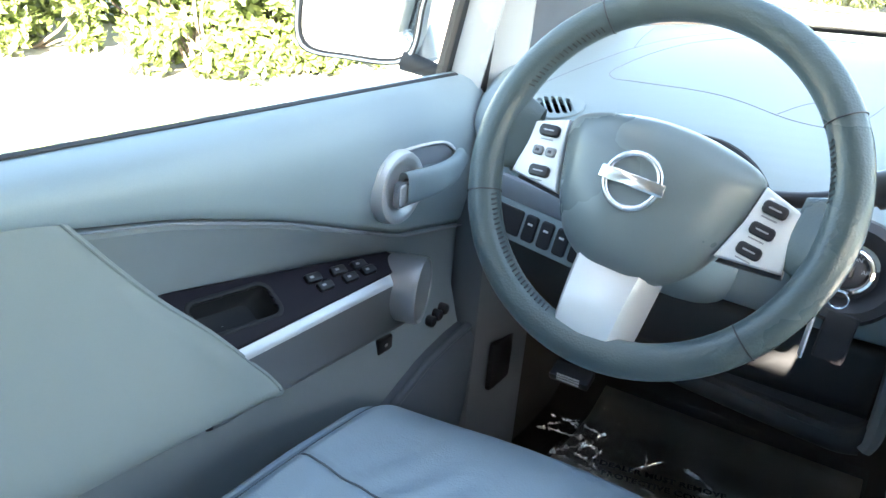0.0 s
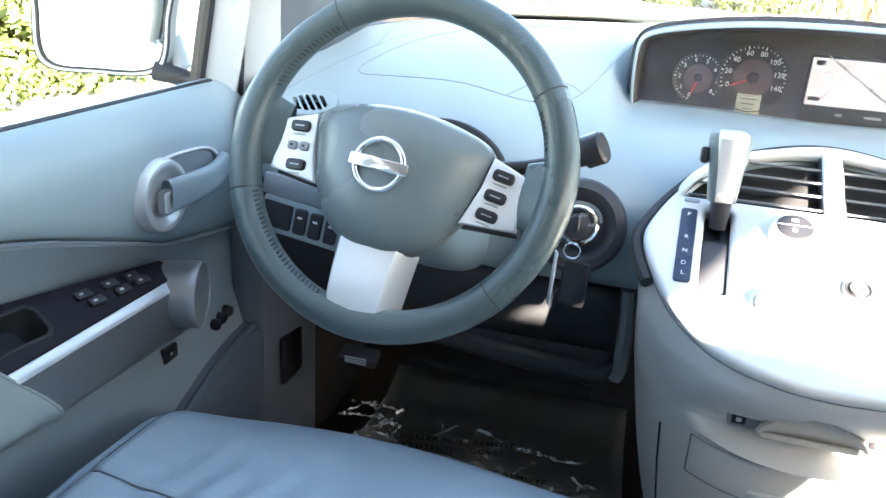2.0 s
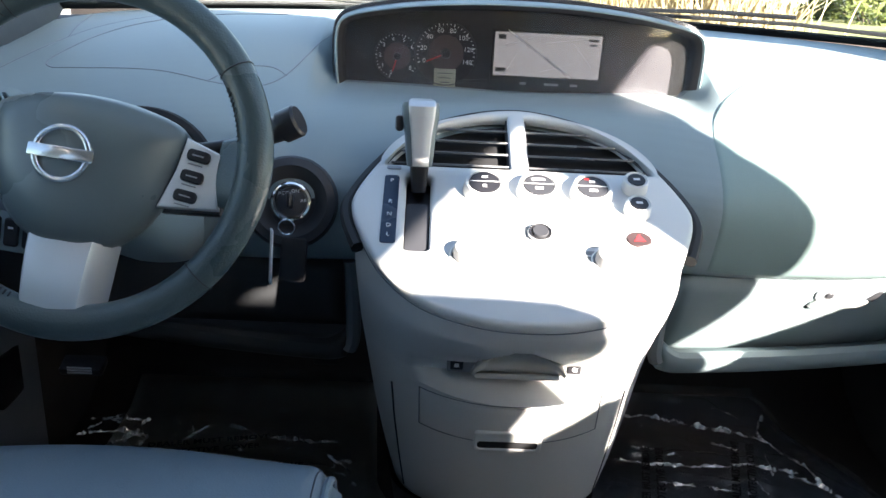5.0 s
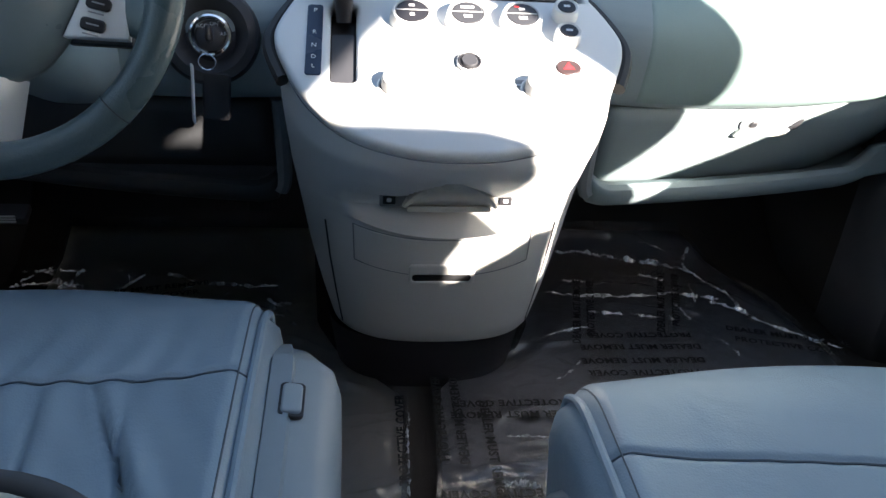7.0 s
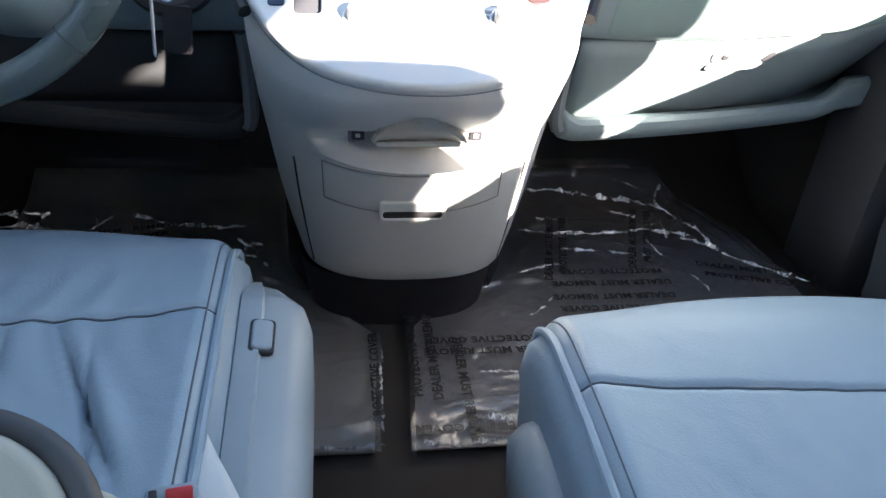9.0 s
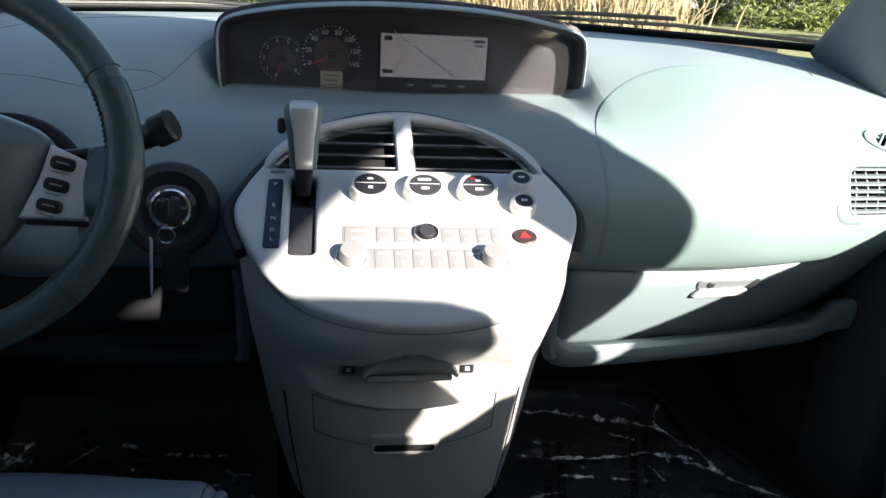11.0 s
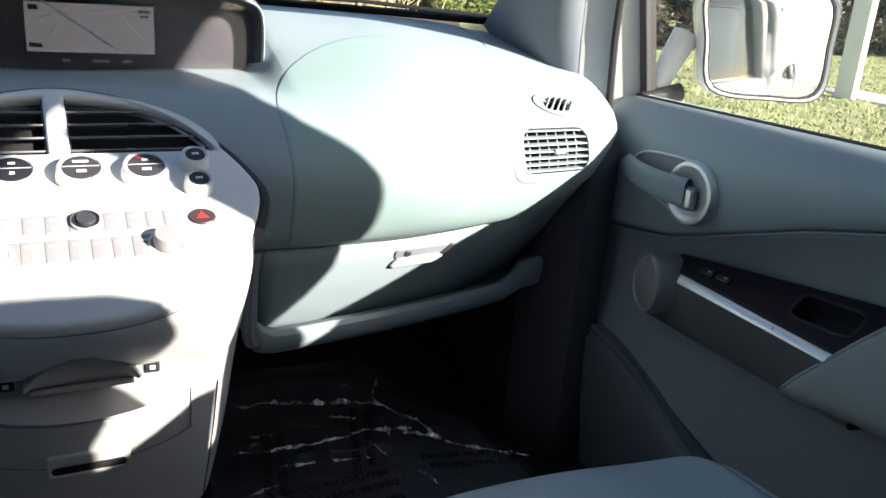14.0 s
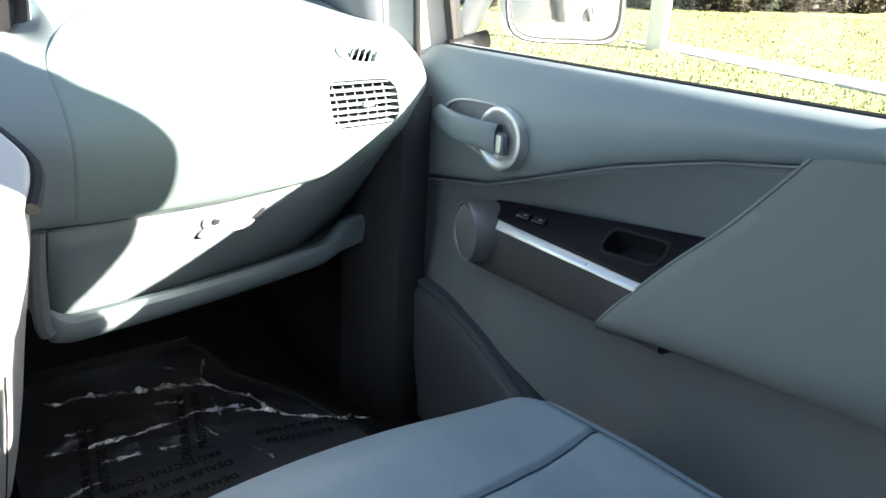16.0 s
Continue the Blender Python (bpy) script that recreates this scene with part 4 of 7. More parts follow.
# the pedestal: rings that turn from the sloping panel into an upright body
def body_ring(w, nose, back, zn, zb, n=224, sq=0.72):
    out = []
    for i in range(n + 1):
        h = 2 * i / n                                  # 0 nose, 1 back, 2 nose
        t = 1 - abs(1 - h)
        side = 1 if h <= 1 else -1
        a = math.pi / 2 * (2 * t) ** 1.3 if t < 0.5 else math.pi - math.pi / 2 * (2 - 2 * t) ** 1.3
        x = side * w * max(0.0, math.sin(a)) ** sq
        k = 0.5 - 0.5 * math.copysign(abs(math.cos(a)) ** 0.9, math.cos(a))
        out.append(Vector((CX + x, lerp(nose, back, k), lerp(zn, zb, k))))
    return out


def body_y(x, z):
    """The pedestal's front at a place across it and a height."""
    w, nose = table(NOSE_Z, HALF_W, z), table(NOSE_Z, NOSE_Y, z)
    sn = min(1.0, (abs(x) / w) ** (1 / 0.72))
    k = 0.5 - 0.5 * math.sqrt(1 - sn * sn) ** 0.9
    return lerp(nose, 1.16, k)


def body_point(x, z, out=0.0):
    return Vector((CX + x + 0.012 * max(0, (0.45 - z) / 0.45), body_y(x, z) - out, z))


edge = [PM @ Vector((q.x * 0.992, q.y * 0.992, -0.008)) for q in outer]
k0 = min(range(len(edge)), key=lambda i: (edge[i].y, abs(edge[i].x - CX)))
edge = edge[k0:] + edge[:k0]
edge = edge if edge[5].x > edge[0].x else [edge[0]] + edge[:0:-1]


def resample(loop, n):
    pts = loop + loop[:1]
    d = [0.0]
    for a, b in zip(pts, pts[1:]):
        d.append(d[-1] + (b - a).length)
    return [Vector([float(np.interp(d[-1] * i / n, d, [p[j] for p in pts])) for j in range(3)]) for i in range(n)]


top = resample(edge, 224)
top = top + top[:1]
NOSE_Z = (0.10, 0.17, 0.24, 0.31, 0.36, 0.40, 0.42, 0.44, 0.455, 0.47)
NOSE_Y = (0.918, 0.902, 0.884, 0.864, 0.842, 0.803, 0.779, 0.757, 0.744, 0.736)
HALF_W = (0.160, 0.176, 0.188, 0.197, 0.203, 0.206, 0.207, 0.208, 0.2085, 0.209)
LEDGE_Z = (0.30, 0.325, 0.332, 0.3365, 0.342, 0.352, 0.3605, 0.366, 0.384, 0.388, 0.398, 0.42, 0.44)
LEDGE_D = (0.0, 0.0, -0.003, -0.036, -0.045, -0.016, 0.018, 0.026, 0.026, 0.012, 0.003, 0.0, 0.0)
rows = [top, [Vector((CX + (p.x - CX) * 1.004, lerp(p.y, 0.775, 0.0) + 0.004, p.z - 0.012)) for p in top]]
for z in (0.462, 0.45, 0.438, 0.430, 0.426, 0.424, 0.422, 0.420, 0.418, 0.416, 0.414, 0.412, 0.410, 0.408, 0.406, 0.404, 0.402, 0.400, 0.398, 0.396, 0.394, 0.392, 0.390, 0.388, 0.386, 0.383, 0.376, 0.367, 0.3645, 0.363, 0.3615, 0.3605, 0.357, 0.352, 0.347, 0.342, 0.339, 0.3365, 0.334, 0.332, 0.328, 0.322, 0.31, 0.28, 0.25, 0.22, 0.19, 0.16, 0.13, 0.104, 0.100):
    back = table((0.10, 0.38, 0.47), (0.10, 0.40, 0.585), z)
    r0 = body_ring(table(NOSE_Z, HALF_W, z), table(NOSE_Z, NOSE_Y, z) + (0.003 if z == 0.1 else 0), 1.16, z, max(z, back))
    d = table(LEDGE_Z, LEDGE_D, z)
    out = []
    for p in r0:
        e = (p.x - CX) / 0.135
        wgt = (max(0.0, 1 - e * e) if d < 0 else max(0.0, 1 - abs(e) ** 3)) if p.y < 1.0 else 0.0
        y = p.y + d * wgt
        e2 = (p.x - CX) / 0.058
        if abs(e2) < 1 and 0.380 < z and p.y < 1.0:    # the bite over the cup holder
            w = min(1.0, max(0.0, (0.389 + 0.044 * (1 - e2 * e2) - z) / 0.006))
            y = lerp(y, max(y, 0.856), w * w * (3 - 2 * w))
        out.append(Vector((p.x + 0.012 * max(0, (0.45 - z) / 0.45), y, p.z)))
    rows.append(out)
put("pedestal", sheet(rows), STACK, con, "pale grey pedestal body with a crescent ledge", angle=32)
rows = [body_ring(w, n, 1.13, z, z) for w, n, z in ((0.158, 0.922, 0.102), (0.156, 0.926, 0.094), (0.148, 0.932, 0.04), (0.142, 0.938, 0.0))]
put("foot", sheet(rows), mat("console_foot", (0.022, 0.018, 0.023), 0.6, grain=700, bump=0.3), con, "dark foot of the console")
# seam below the panel
seam_pts = [p + (p - Vector((CX, 0.95, p.z))).normalized() * 0.0006 + Vector((0, 0, -0.003)) for p in top[:-1]]
put("panel_seam", tube(seam_pts, 0.0008, 6, True), VINYL_LOW, con)

# black bead added as the shadow in the gap between panel and dashboard
gap_shade = [PM @ Vector((q.x * 1.030, q.y * 1.028, -0.012)) for q in outer if q.y > -0.075]
i0 = max(range(len(gap_shade)), key=lambda i: (gap_shade[i] - gap_shade[i - 1]).length)
put("gap_shade", tube(gap_shade[i0:] + gap_shade[:i0], 0.0085, 8), RUBBER, con, "black bead standing in for the shadow round the control panel")

# round dials
for u, kind in ((-0.048, 0), (0.019, 1), (0.086, 2)):
    d = put("climate_dial", spin([(0.0255, -0.006), (0.0265, 0.004), (0.0250, 0.017), (0.0235, 0.0195), (0.0205, 0.0195), (0.0195, 0.0175), (0, 0.0175)], on_panel(u, 0.016), 48), SILVER_PAINT, con, "silver ringed climate dial")
    put("cap", spin([(0, 0.0195), (0.0185, 0.0195), (0.0194, 0.0180)], on_panel(u, 0.016), 40), BLACK if kind == 0 else DARK, d, "dark dial cap")
    put("split", boxes((0.037, 0.0010, 0.0006), on_panel(u, 0.017, 0.0197)), SILVER_PAINT, d, smooth=False)
    mk = bmesh.new()
    box(mk, (0.010 if kind else 0.005, 0.004, 0.0005), on_panel(u, 0.009, 0.0198)), box(mk, (0.016 if kind == 1 else 0.007, 0.0035, 0.0005), on_panel(u, 0.025, 0.0198))
    put("mark", mk, WHITE, d, smooth=False)
    if kind == 2:
        put("red_mark", boxes((0.006, 0.0025, 0.0006), on_panel(u - 0.006, 0.029, 0.0199)), RED, d, smooth=False)
for u, v in ((0.143, 0.033), (0.140, -0.010)):
    d = put("seat_heater_knob", spin([(0.0165, -0.006), (0.0165, 0.008), (0.0155, 0.019), (0.0135, 0.0205), (0.0120, 0.0190), (0, 0.0188)], on_panel(u, v), 36), SILVER_PAINT, con, "small silver knob")
    put("cap", spin([(0, 0.0200), (0.0105, 0.0200), (0.0115, 0.0188)], on_panel(u, v), 28), BLACK, d)
    put("mark", boxes((0.008, 0.0035, 0.0005), on_panel(u, v, 0.0204)), WHITE, d, smooth=False)
hz = put("hazard_button", spin([(0.0135, -0.004), (0.0135, 0.005), (0.0122, 0.0062), (0, 0.0062)], on_panel(0.1355, -0.058) @ Matrix.Diagonal((1.12, 0.95, 1, 1)), 32), mat("hazard_dark", (0.045, 0.025, 0.025), 0.4, bump=0.05), con, "hazard button with a red triangle")
tri = bmesh.new()
vs = [tri.verts.new(on_panel(0.1355, -0.058, 0.0068) @ Vector(q)) for q in ((0, 0.0070, 0), (-0.0070, -0.0045, 0), (0.0070, -0.0045, 0))]
tri.faces.new(vs)
put("triangle", tri, RED, hz, smooth=False)

# two rows of radio keys
def keys(v, h, cuts, x0, x1, label):
    bar = put("key_strip", plate(rrect(x1 - x0 + 0.004, h + 0.004, 0.003, 3, (x0 + x1) / 2, v), (), 0.006, 0.0006, on_panel(0, 0, 0.0048)), BUTTON, con, label)
    for a, b in zip(cuts, cuts[1:]):
        k = put("key", plate(rrect(b - a - 0.0012, h, 0.0015, 3, (a + b) / 2, v), (), 0.006, 0.0008, on_panel(0, 0, 0.0054)), BUTTON, bar)
        yield k, (a + b) / 2, b - a


row = [-0.080, -0.043, -0.022, 0.0, 0.034, 0.056, 0.076, 0.094, 0.109]
for i, (k, c, w) in enumerate(keys(-0.058, 0.026, row, -0.080, 0.109, "grey audio keys")):
    mk = bmesh.new()
    box(mk, (w * 0.55, 0.0018, 0.0004), on_panel(c, -0.052, 0.0057)), box(mk, (w * 0.5, 0.0018, 0.0004), on_panel(c, -0.065, 0.0057))
    put("mark", mk, WHITE, k, smooth=False)
row = [-0.046, -0.024, -0.0025, 0.0185, 0.0385, 0.058, 0.080]
for i, (k, c, w) in enumerate(keys(-0.097, 0.030, row, -0.068, 0.092, "grey preset keys")):
    put("figure", words(str(i + 1), 0.0085, on_panel(c, -0.104, 0.0057)), WHITE, k, smooth=False)
    put("mark", boxes((w * 0.6, 0.0022, 0.0004), on_panel(c, -0.089, 0.0057)), WHITE, k, smooth=False)
jog = put("jog_dial", spin([(0.0150, 0.002), (0.0150, 0.009), (0.0135, 0.0105), (0.0120, 0.010), (0.0115, 0.0075), (0, 0.0072)], on_panel(0.017, -0.057), 36), SILVER_PAINT, con, "round selector button")
put("cap", spin([(0, 0.0125), (0.0090, 0.0125), (0.0102, 0.0105), (0.0104, 0.006)], on_panel(0.017, -0.057), 28), DARK, jog)
put("ring", tube([on_panel(0.017, -0.057, 0.0095) @ Vector((0.0126 * math.cos(a), 0.0126 * math.sin(a), 0)) for a in np.linspace(0, 2 * math.pi, 36, endpoint=False)], 0.0016, 6, True), BLACK, jog)
for u in (-0.071, 0.093):
    kb = put("radio_knob", spin([(0.0165, 0.0), (0.0165, 0.004), (0.0150, 0.005), (0.0145, 0.017), (0.0130, 0.0195), (0, 0.0202)], on_panel(u, -0.096), 40), BUTTON, con, "grey radio knob")
    put("collar", tube([on_panel(u, -0.096) @ Vector((0.0178 * math.cos(a), 0.0178 * math.sin(a), 0.0045)) for a in np.linspace(0, 2 * math.pi, 40, endpoint=False)], 0.0022, 6, True), SILVER_PAINT, kb)

# gear gate and lever
gate = put("gear_plate", plate(rrect(0.0185, 0.118, 0.004, 3, -0.1625, -0.022), (), 0.003, 0.0006, on_panel(0, 0, 0.0055)), mat("gear_blue", (0.018, 0.030, 0.060), 0.25, bump=0, vary=0.05), con, "dark blue gear position plate")
for v, w in ((0.026, "P"), (-0.012, "R"), (-0.034, "N"), (-0.053, "D"), (-0.068, "L")):
    put("letter", words(w, 0.0085, on_panel(-0.1625, v, 0.0062)), WHITE, gate, smooth=False)
put("release_button", plate(rrect(0.018, 0.006, 0.002, 3, -0.161, 0.052), (), 0.003, 0.0006, on_panel(0, 0, 0.0055)), GREYPRINT, con)
put("gate_floor", plate(rrect(0.034, 0.134, 0.006, 4, -0.129, -0.024), (), 0.002, 0.0003, on_panel(0, 0, -0.016)), BLACK, con, "black gear slot")
put("gate_brush", plate(rrect(0.028, 0.082, 0.005, 4, -0.129, -0.045), (), 0.006, 0.001, on_panel(0, 0, -0.004)), DARK, con)
LV0, LV1 = on_panel(-0.129, 0.026, -0.004).translation, Vector((-0.1365, 0.944, 0.686))
ax = (LV1 - LV0)
lm2 = ax.to_track_quat("Z", "Y").to_matrix().to_4x4()
lm2.translation = LV0
L = ax.length


def lever_ring(h, wx, wy, dx=0.0, sq=0.6):
    return [lm2 @ Vector((dx + wx * math.copysign(abs(math.cos(a)) ** sq, math.cos(a)), wy * math.copysign(abs(math.sin(a)) ** sq, math.sin(a)), h * L)) for a in np.linspace(0, 2 * math.pi, 29)]


lever = put("gear_lever", sheet([lever_ring(h, a, b) for h, a, b in ((-0.05, 0.009, 0.013), (0.16, 0.011, 0.014), (0.26, 0.012, 0.015))]), BLACK, con, "gear lever with black neck")
put("knob_grip", sheet([lever_ring(h, a, b) for h, a, b in ((0.24, 0.008, 0.010), (0.25, 0.0155, 0.018), (0.40, 0.0175, 0.019), (0.60, 0.0190, 0.021), (0.80, 0.0225, 0.024), (0.93, 0.0235, 0.025), (0.985, 0.0215, 0.022), (1.0, 0.014, 0.015), (1.002, 0.0, 0.0))]), HUB, lever, "grey leather knob")
rows = []
for h, w, d in ((0.26, 0.0095, 0.0190), (0.40, 0.0105, 0.0200), (0.60, 0.0120, 0.0220), (0.80, 0.0150, 0.0250), (0.93, 0.0165, 0.0262), (0.985, 0.0160, 0.0215), (1.012, 0.0125, 0.008), (1.014, 0.011, -0.012), (1.0, 0.010, -0.020)):
    rows.append([lm2 @ Vector((x * w, -(d + 0.0015 - 0.0020 * x * x), h * L)) for x in (-1.0, -0.8, -0.4, 0.0, 0.4, 0.8, 1.0)])
sign = 1 if (lm2.to_3x3() @ Vector((0, -1, 0))).y < 0 else -1
if sign < 0:
    rows = [[lm2 @ (Matrix.Diagonal((1, -1, 1, 1)) @ (lm2.inverted() @ p)) for p in r] for r in rows]
solid(put("knob_face", sheet(rows), SILVER, lever, "satin silver knob face"), 0.003, 0.0)
put("knob_button", boxes((0.010, 0.016, 0.020), lm2 @ Matrix.Translation((-0.026 if (lm2.to_3x3() @ Vector((1, 0, 0))).x > 0 else 0.026, 0, 0.74 * L)), 0.004), BLACK, lever, "black lock button")

# cup slot, its jutting shelf, and the drawer
slot_m = frame_of((CX + 0.002, 0.850, 0.375), (1, 0, 0), (0, 0.10, 1))
put("cup_recess", plate(rrect(0.172, 0.018, 0.003), (), 0.010, 0.001, slot_m @ Matrix.Translation((0, 0, 0.006))), BUTTON, con, "dark cup holder slot")
for s in (-1, 1):
    t = put("slot_lamp", plate(rrect(0.016, 0.012, 0.002), (), 0.004, 0.0008, slot_m @ Matrix.Translation((s * 0.074, 0.001, 0.009))), BLACK, con)
    put("mark", plate(rrect(0.006, 0.005, 0.001), (), 0.001, 0.0002, slot_m @ Matrix.Translation((s * 0.074, 0.001, 0.0098))), WHITE, t)
rows = []
for k in range(25):
    u = -1 + k / 12
    w = 0.057
    rise = 0.038 * (1 - u * u) ** 0.8
    rows.append([slot_m @ Vector((u * w, 0.004 + rise * q, 0.026 + 0.014 * math.sin(q * 2.4))) for q in (0, 0.25, 0.5, 0.75, 1.0)])
solid(put("cup_arch", sheet(rows), mat("cup_plastic", (0.46, 0.44, 0.40), 0.30, bump=0.05), con, "arched grey cup holder lid"), 0.003)
put("cup_front", boxes((0.106, 0.008, 0.014), slot_m @ Matrix.Translation((0, -0.003, 0.024)), 0.003), mat("cup_plastic_pale", (0.46, 0.44, 0.40), 0.35, bump=0.05), con)
rows = []
for j, z in enumerate((0.3045, 0.3035, 0.3015, 0.290, 0.275, 0.260, 0.2435, 0.2415, 0.2405)):
    lift = (-0.002, 0.001, 0.002, 0.002, 0.002, 0.002, 0.002, 0.001, -0.002)[j]
    rows.append([body_point(x, z + 1.35 * x * x, lift) for x in np.linspace(-0.118, 0.118, 31)])
dr = put("drawer", sheet(rows), STACK, con, "small drawer front", angle=60)
for z in (0.3060, 0.2385):
    put("drawer_gap", tube([body_point(x, z + 1.35 * x * x, 0.0) for x in np.linspace(-0.120, 0.120, 31)], 0.0008, 6), VINYL_LOW, con)
for x in (-0.1205, 0.1205):
    put("drawer_gap", tube([body_point(x, z + 1.35 * x * x, 0.0004) for z in (0.3060, 0.28, 0.26, 0.2385)], 0.0008, 6), VINYL_LOW, con)
hm = frame_of((CX + 0.005, body_y(0, 0.246), 0.246), (1, 0, 0), (0, -0.26, 1))
put("pull", plate(rrect(0.092, 0.036, 0.006), [rrect(0.082, 0.014, 0.005, 4, 0, -0.006)], 0.012, 0.002, hm @ Matrix.Translation((0, 0, 0.0068))), STACK, con, "drawer pull")
put("pull_recess", plate(rrect(0.086, 0.019, 0.005, 4, 0, -0.006), (), 0.002, 0.0003, hm @ Matrix.Translation((0, 0, 0.0042))), HOLE, con)
for s in (-1, 1):
    put("panel_line", tube([body_point(s * w, z, 0.0003) for w, z in ((0.158, 0.315), (0.155, 0.25), (0.149, 0.18), (0.142, 0.11))], 0.0013, 6), DARK, con)

# ---- front doors ----
SEAM_Y = (-0.1, 0.30, 0.38, 0.46, 0.60, 0.83, 0.95, 1.09)
SEAM_Z = (0.655, 0.628, 0.612, 0.598, 0.560, 0.480, 0.460, 0.438)
POCKET_Y = (0.30, 0.60, 0.70, 0.79, 0.88, 0.95, 1.09)
POCKET_Z = (0.05, 0.14, 0.195, 0.243, 0.278, 0.291, 0.302)


def sill_z(y):
    return 0.664 + 0.010 * (0.96 - y)


def front_door(s, name, label):
    d = thing(name, (s * 0.85, 0.5, 0.0), label, "car door", kind="structure")

    def V(x, y, z):
        return Vector((s * x, y, z))

    ys = np.linspace(0.02, 1.085, 44)
    rows = []
    for y in ys:
        a, b = sill_z(y), table(SEAM_Y, SEAM_Z, y)
        b = min(b, a - 0.02)
        tip = max(0, (y - 0.98) / 0.105) ** 2 * 0.018
        rows.append([V(x + tip, y, lerp(a, b, t)) for t, x in ((-0.02, 0.858), (0.0, 0.843), (0.03, 0.832), (0.12, 0.816), (0.30, 0.800), (0.55, 0.798), (0.80, 0.803), (0.95, 0.809), (1.0, 0.817))])
    solid(put("upper_trim", sheet(rows), VINYL, d, "smooth grey vinyl upper trim", angle=60), 0.012, float(s))
    rows = []
    for y in ys:
        b, p = min(table(SEAM_Y, SEAM_Z, y), sill_z(y) - 0.02), table(POCKET_Y, POCKET_Z, y)
        deep = 0.050 * min(1.0, max(0.0, (0.92 - y) / 0.20))
        low = 0.055 * min(1.0, max(0.0, (0.76 - y) / 0.16))
        rows.append([V(x + deep * w + low * q, y, lerp(b, p, t)) for t, x, w, q in ((-0.03, 0.824, 0.3, 0), (0.02, 0.812, 0.1, 0), (0.06, 0.816, 0.3, 0), (0.20, 0.818, 0.85, 0), (0.35, 0.818, 1.0, 0), (0.50, 0.816, 1.0, 0), (0.62, 0.812, 0.2, 0.8), (0.9, 0.802, 0.0, 0.9), (1.0, 0.798, 0.0, 0.6), (1.02, 0.81, 0.0, 0.5))])
    solid(put("middle_trim", sheet(rows), CLOTH, d, "grey cloth middle panel", angle=60), 0.012, float(s))
    rows = []
    for y in np.linspace(0.02, 1.085, 40):
        p = table(POCKET_Y, POCKET_Z, y)
        rows.append([V(x, y, z) for x, z in ((0.82, p + 0.004), (0.796, p + 0.003), (0.780, p - 0.006), (0.772, p - 0.022), (0.775, lerp(p, 0.03, 0.5)), (0.790, 0.03), (0.83, 0.015))])
    solid(put("map_pocket", sheet(rows), POCKET, d, "dark grey map pocket", angle=60), 0.010, float(s))
    put("pocket_edge", tube([V(0.783, y, table(POCKET_Y, POCKET_Z, y) - 0.002) for y in np.linspace(0.5, 1.085, 30)], 0.0065, 8), POCKET, d)
    seam = [V(0.8075, y, min(table(SEAM_Y, SEAM_Z, y), sill_z(y) - 0.02) - 0.001) for y in np.linspace(0.10, 1.085, 40)]
    put("trim_seam", tube(seam, 0.0014, 6), VINYL_LOW, d)

    # round cap at the front of the armrest
    disc_c = V(0.812, 0.817, 0.412)
    dm = Matrix.Translation(disc_c) @ pose(0, 0, 0, 0, 0, -18 * s) @ pose(0, 0, 0, 0, -90 * s, 0)
    put("round_cap", spin([(0.043, -0.012), (0.0445, 0.010), (0.0455, 0.036), (0.0452, 0.0420), (0.0440, 0.0445), (0.0425, 0.0450), (0.0412, 0.0440), (0.0405, 0.0425), (0, 0.0420)], dm, 48), ARM_SILVER, d, "satin silver round cap")
    put("cap_face", spin([(0, 0.0440), (0.037, 0.0440), (0.0392, 0.0433), (0.040, 0.041)], dm, 40), ARM_DULL, d, "dull grey cap face")
    # the arm behind it: a broad face darkened for shade, a bevel brightened as highlight
    up = 0.017 if s < 0 else 0.0
    rows = []
    for k in range(15):
        t = k / 14
        y = lerp(0.850, 0.48, t)
        top_in, bot = lerp(0.441, 0.434 + up, t), lerp(0.354, 0.356 + up, t)
        xin = lerp(0.787, 0.783, t)
        rows.append([V(x, y, z) for x, z in ((0.828, bot - 0.006), (xin + 0.012, bot - 0.002), (xin + 0.005, bot + 0.003), (xin + 0.003, bot + 0.010), (xin + 0.001, lerp(bot, top_in, 0.5)), (xin, top_in - 0.012), (xin + 0.0006, top_in - 0.0095), (xin + 0.0025, top_in - 0.0070), (xin + 0.0085, top_in - 0.0010), (xin + 0.011, top_in), (xin + 0.020, top_in + 0.001))])
    put("arm_trim", sheet([r[:6] for r in rows]), ARM_FACE, d, "satin armrest face, darkened for its shade", angle=50)
    put("arm_bevel", sheet([r[5:] for r in rows]), SILVER, d, "silver armrest bevel, brightened for its highlight", angle=50)
    # dark console on top of the arm, widening to the rear
    def tray(u, v):      # u 0 front..1 rear, v 0 inner..1 outer
        inner = Vector((lerp(0.797, 0.794, u), lerp(0.835, 0.48, u), lerp(0.4425, 0.436 + up, u)))
        outer_p = Vector((lerp(0.822, 0.862, u), lerp(0.815, 0.44, u), lerp(0.456, 0.494 + 0.7 * up, u)))
        return inner.lerp(outer_p, v)
    def on_tray(u, v):
        p, a, b = tray(u, v), tray(u + 0.02, v), tray(u, v + 0.05)
        m = frame_of(V(*p), V(*a) - V(*p), V(*b) - V(*p))
        if (m.to_3x3() @ Vector((0, 0, 1))).z < 0:
            m = m @ pose(0, 0, 0, 180, 0, 0)
        return m
    grip_w, grip_h = (0.112, 0.044) if s < 0 else (0.092, 0.041)

    def well_pose():
        return on_tray(0.76, 0.50) if s < 0 else on_tray(0.72, 0.52)
    rows = [[V(*tray(u, v)) for v in (-0.05, *np.linspace(0, 1, 40), 1.03)] for u in np.linspace(0, 1, 110)]
    cv, cf = sheet(rows)
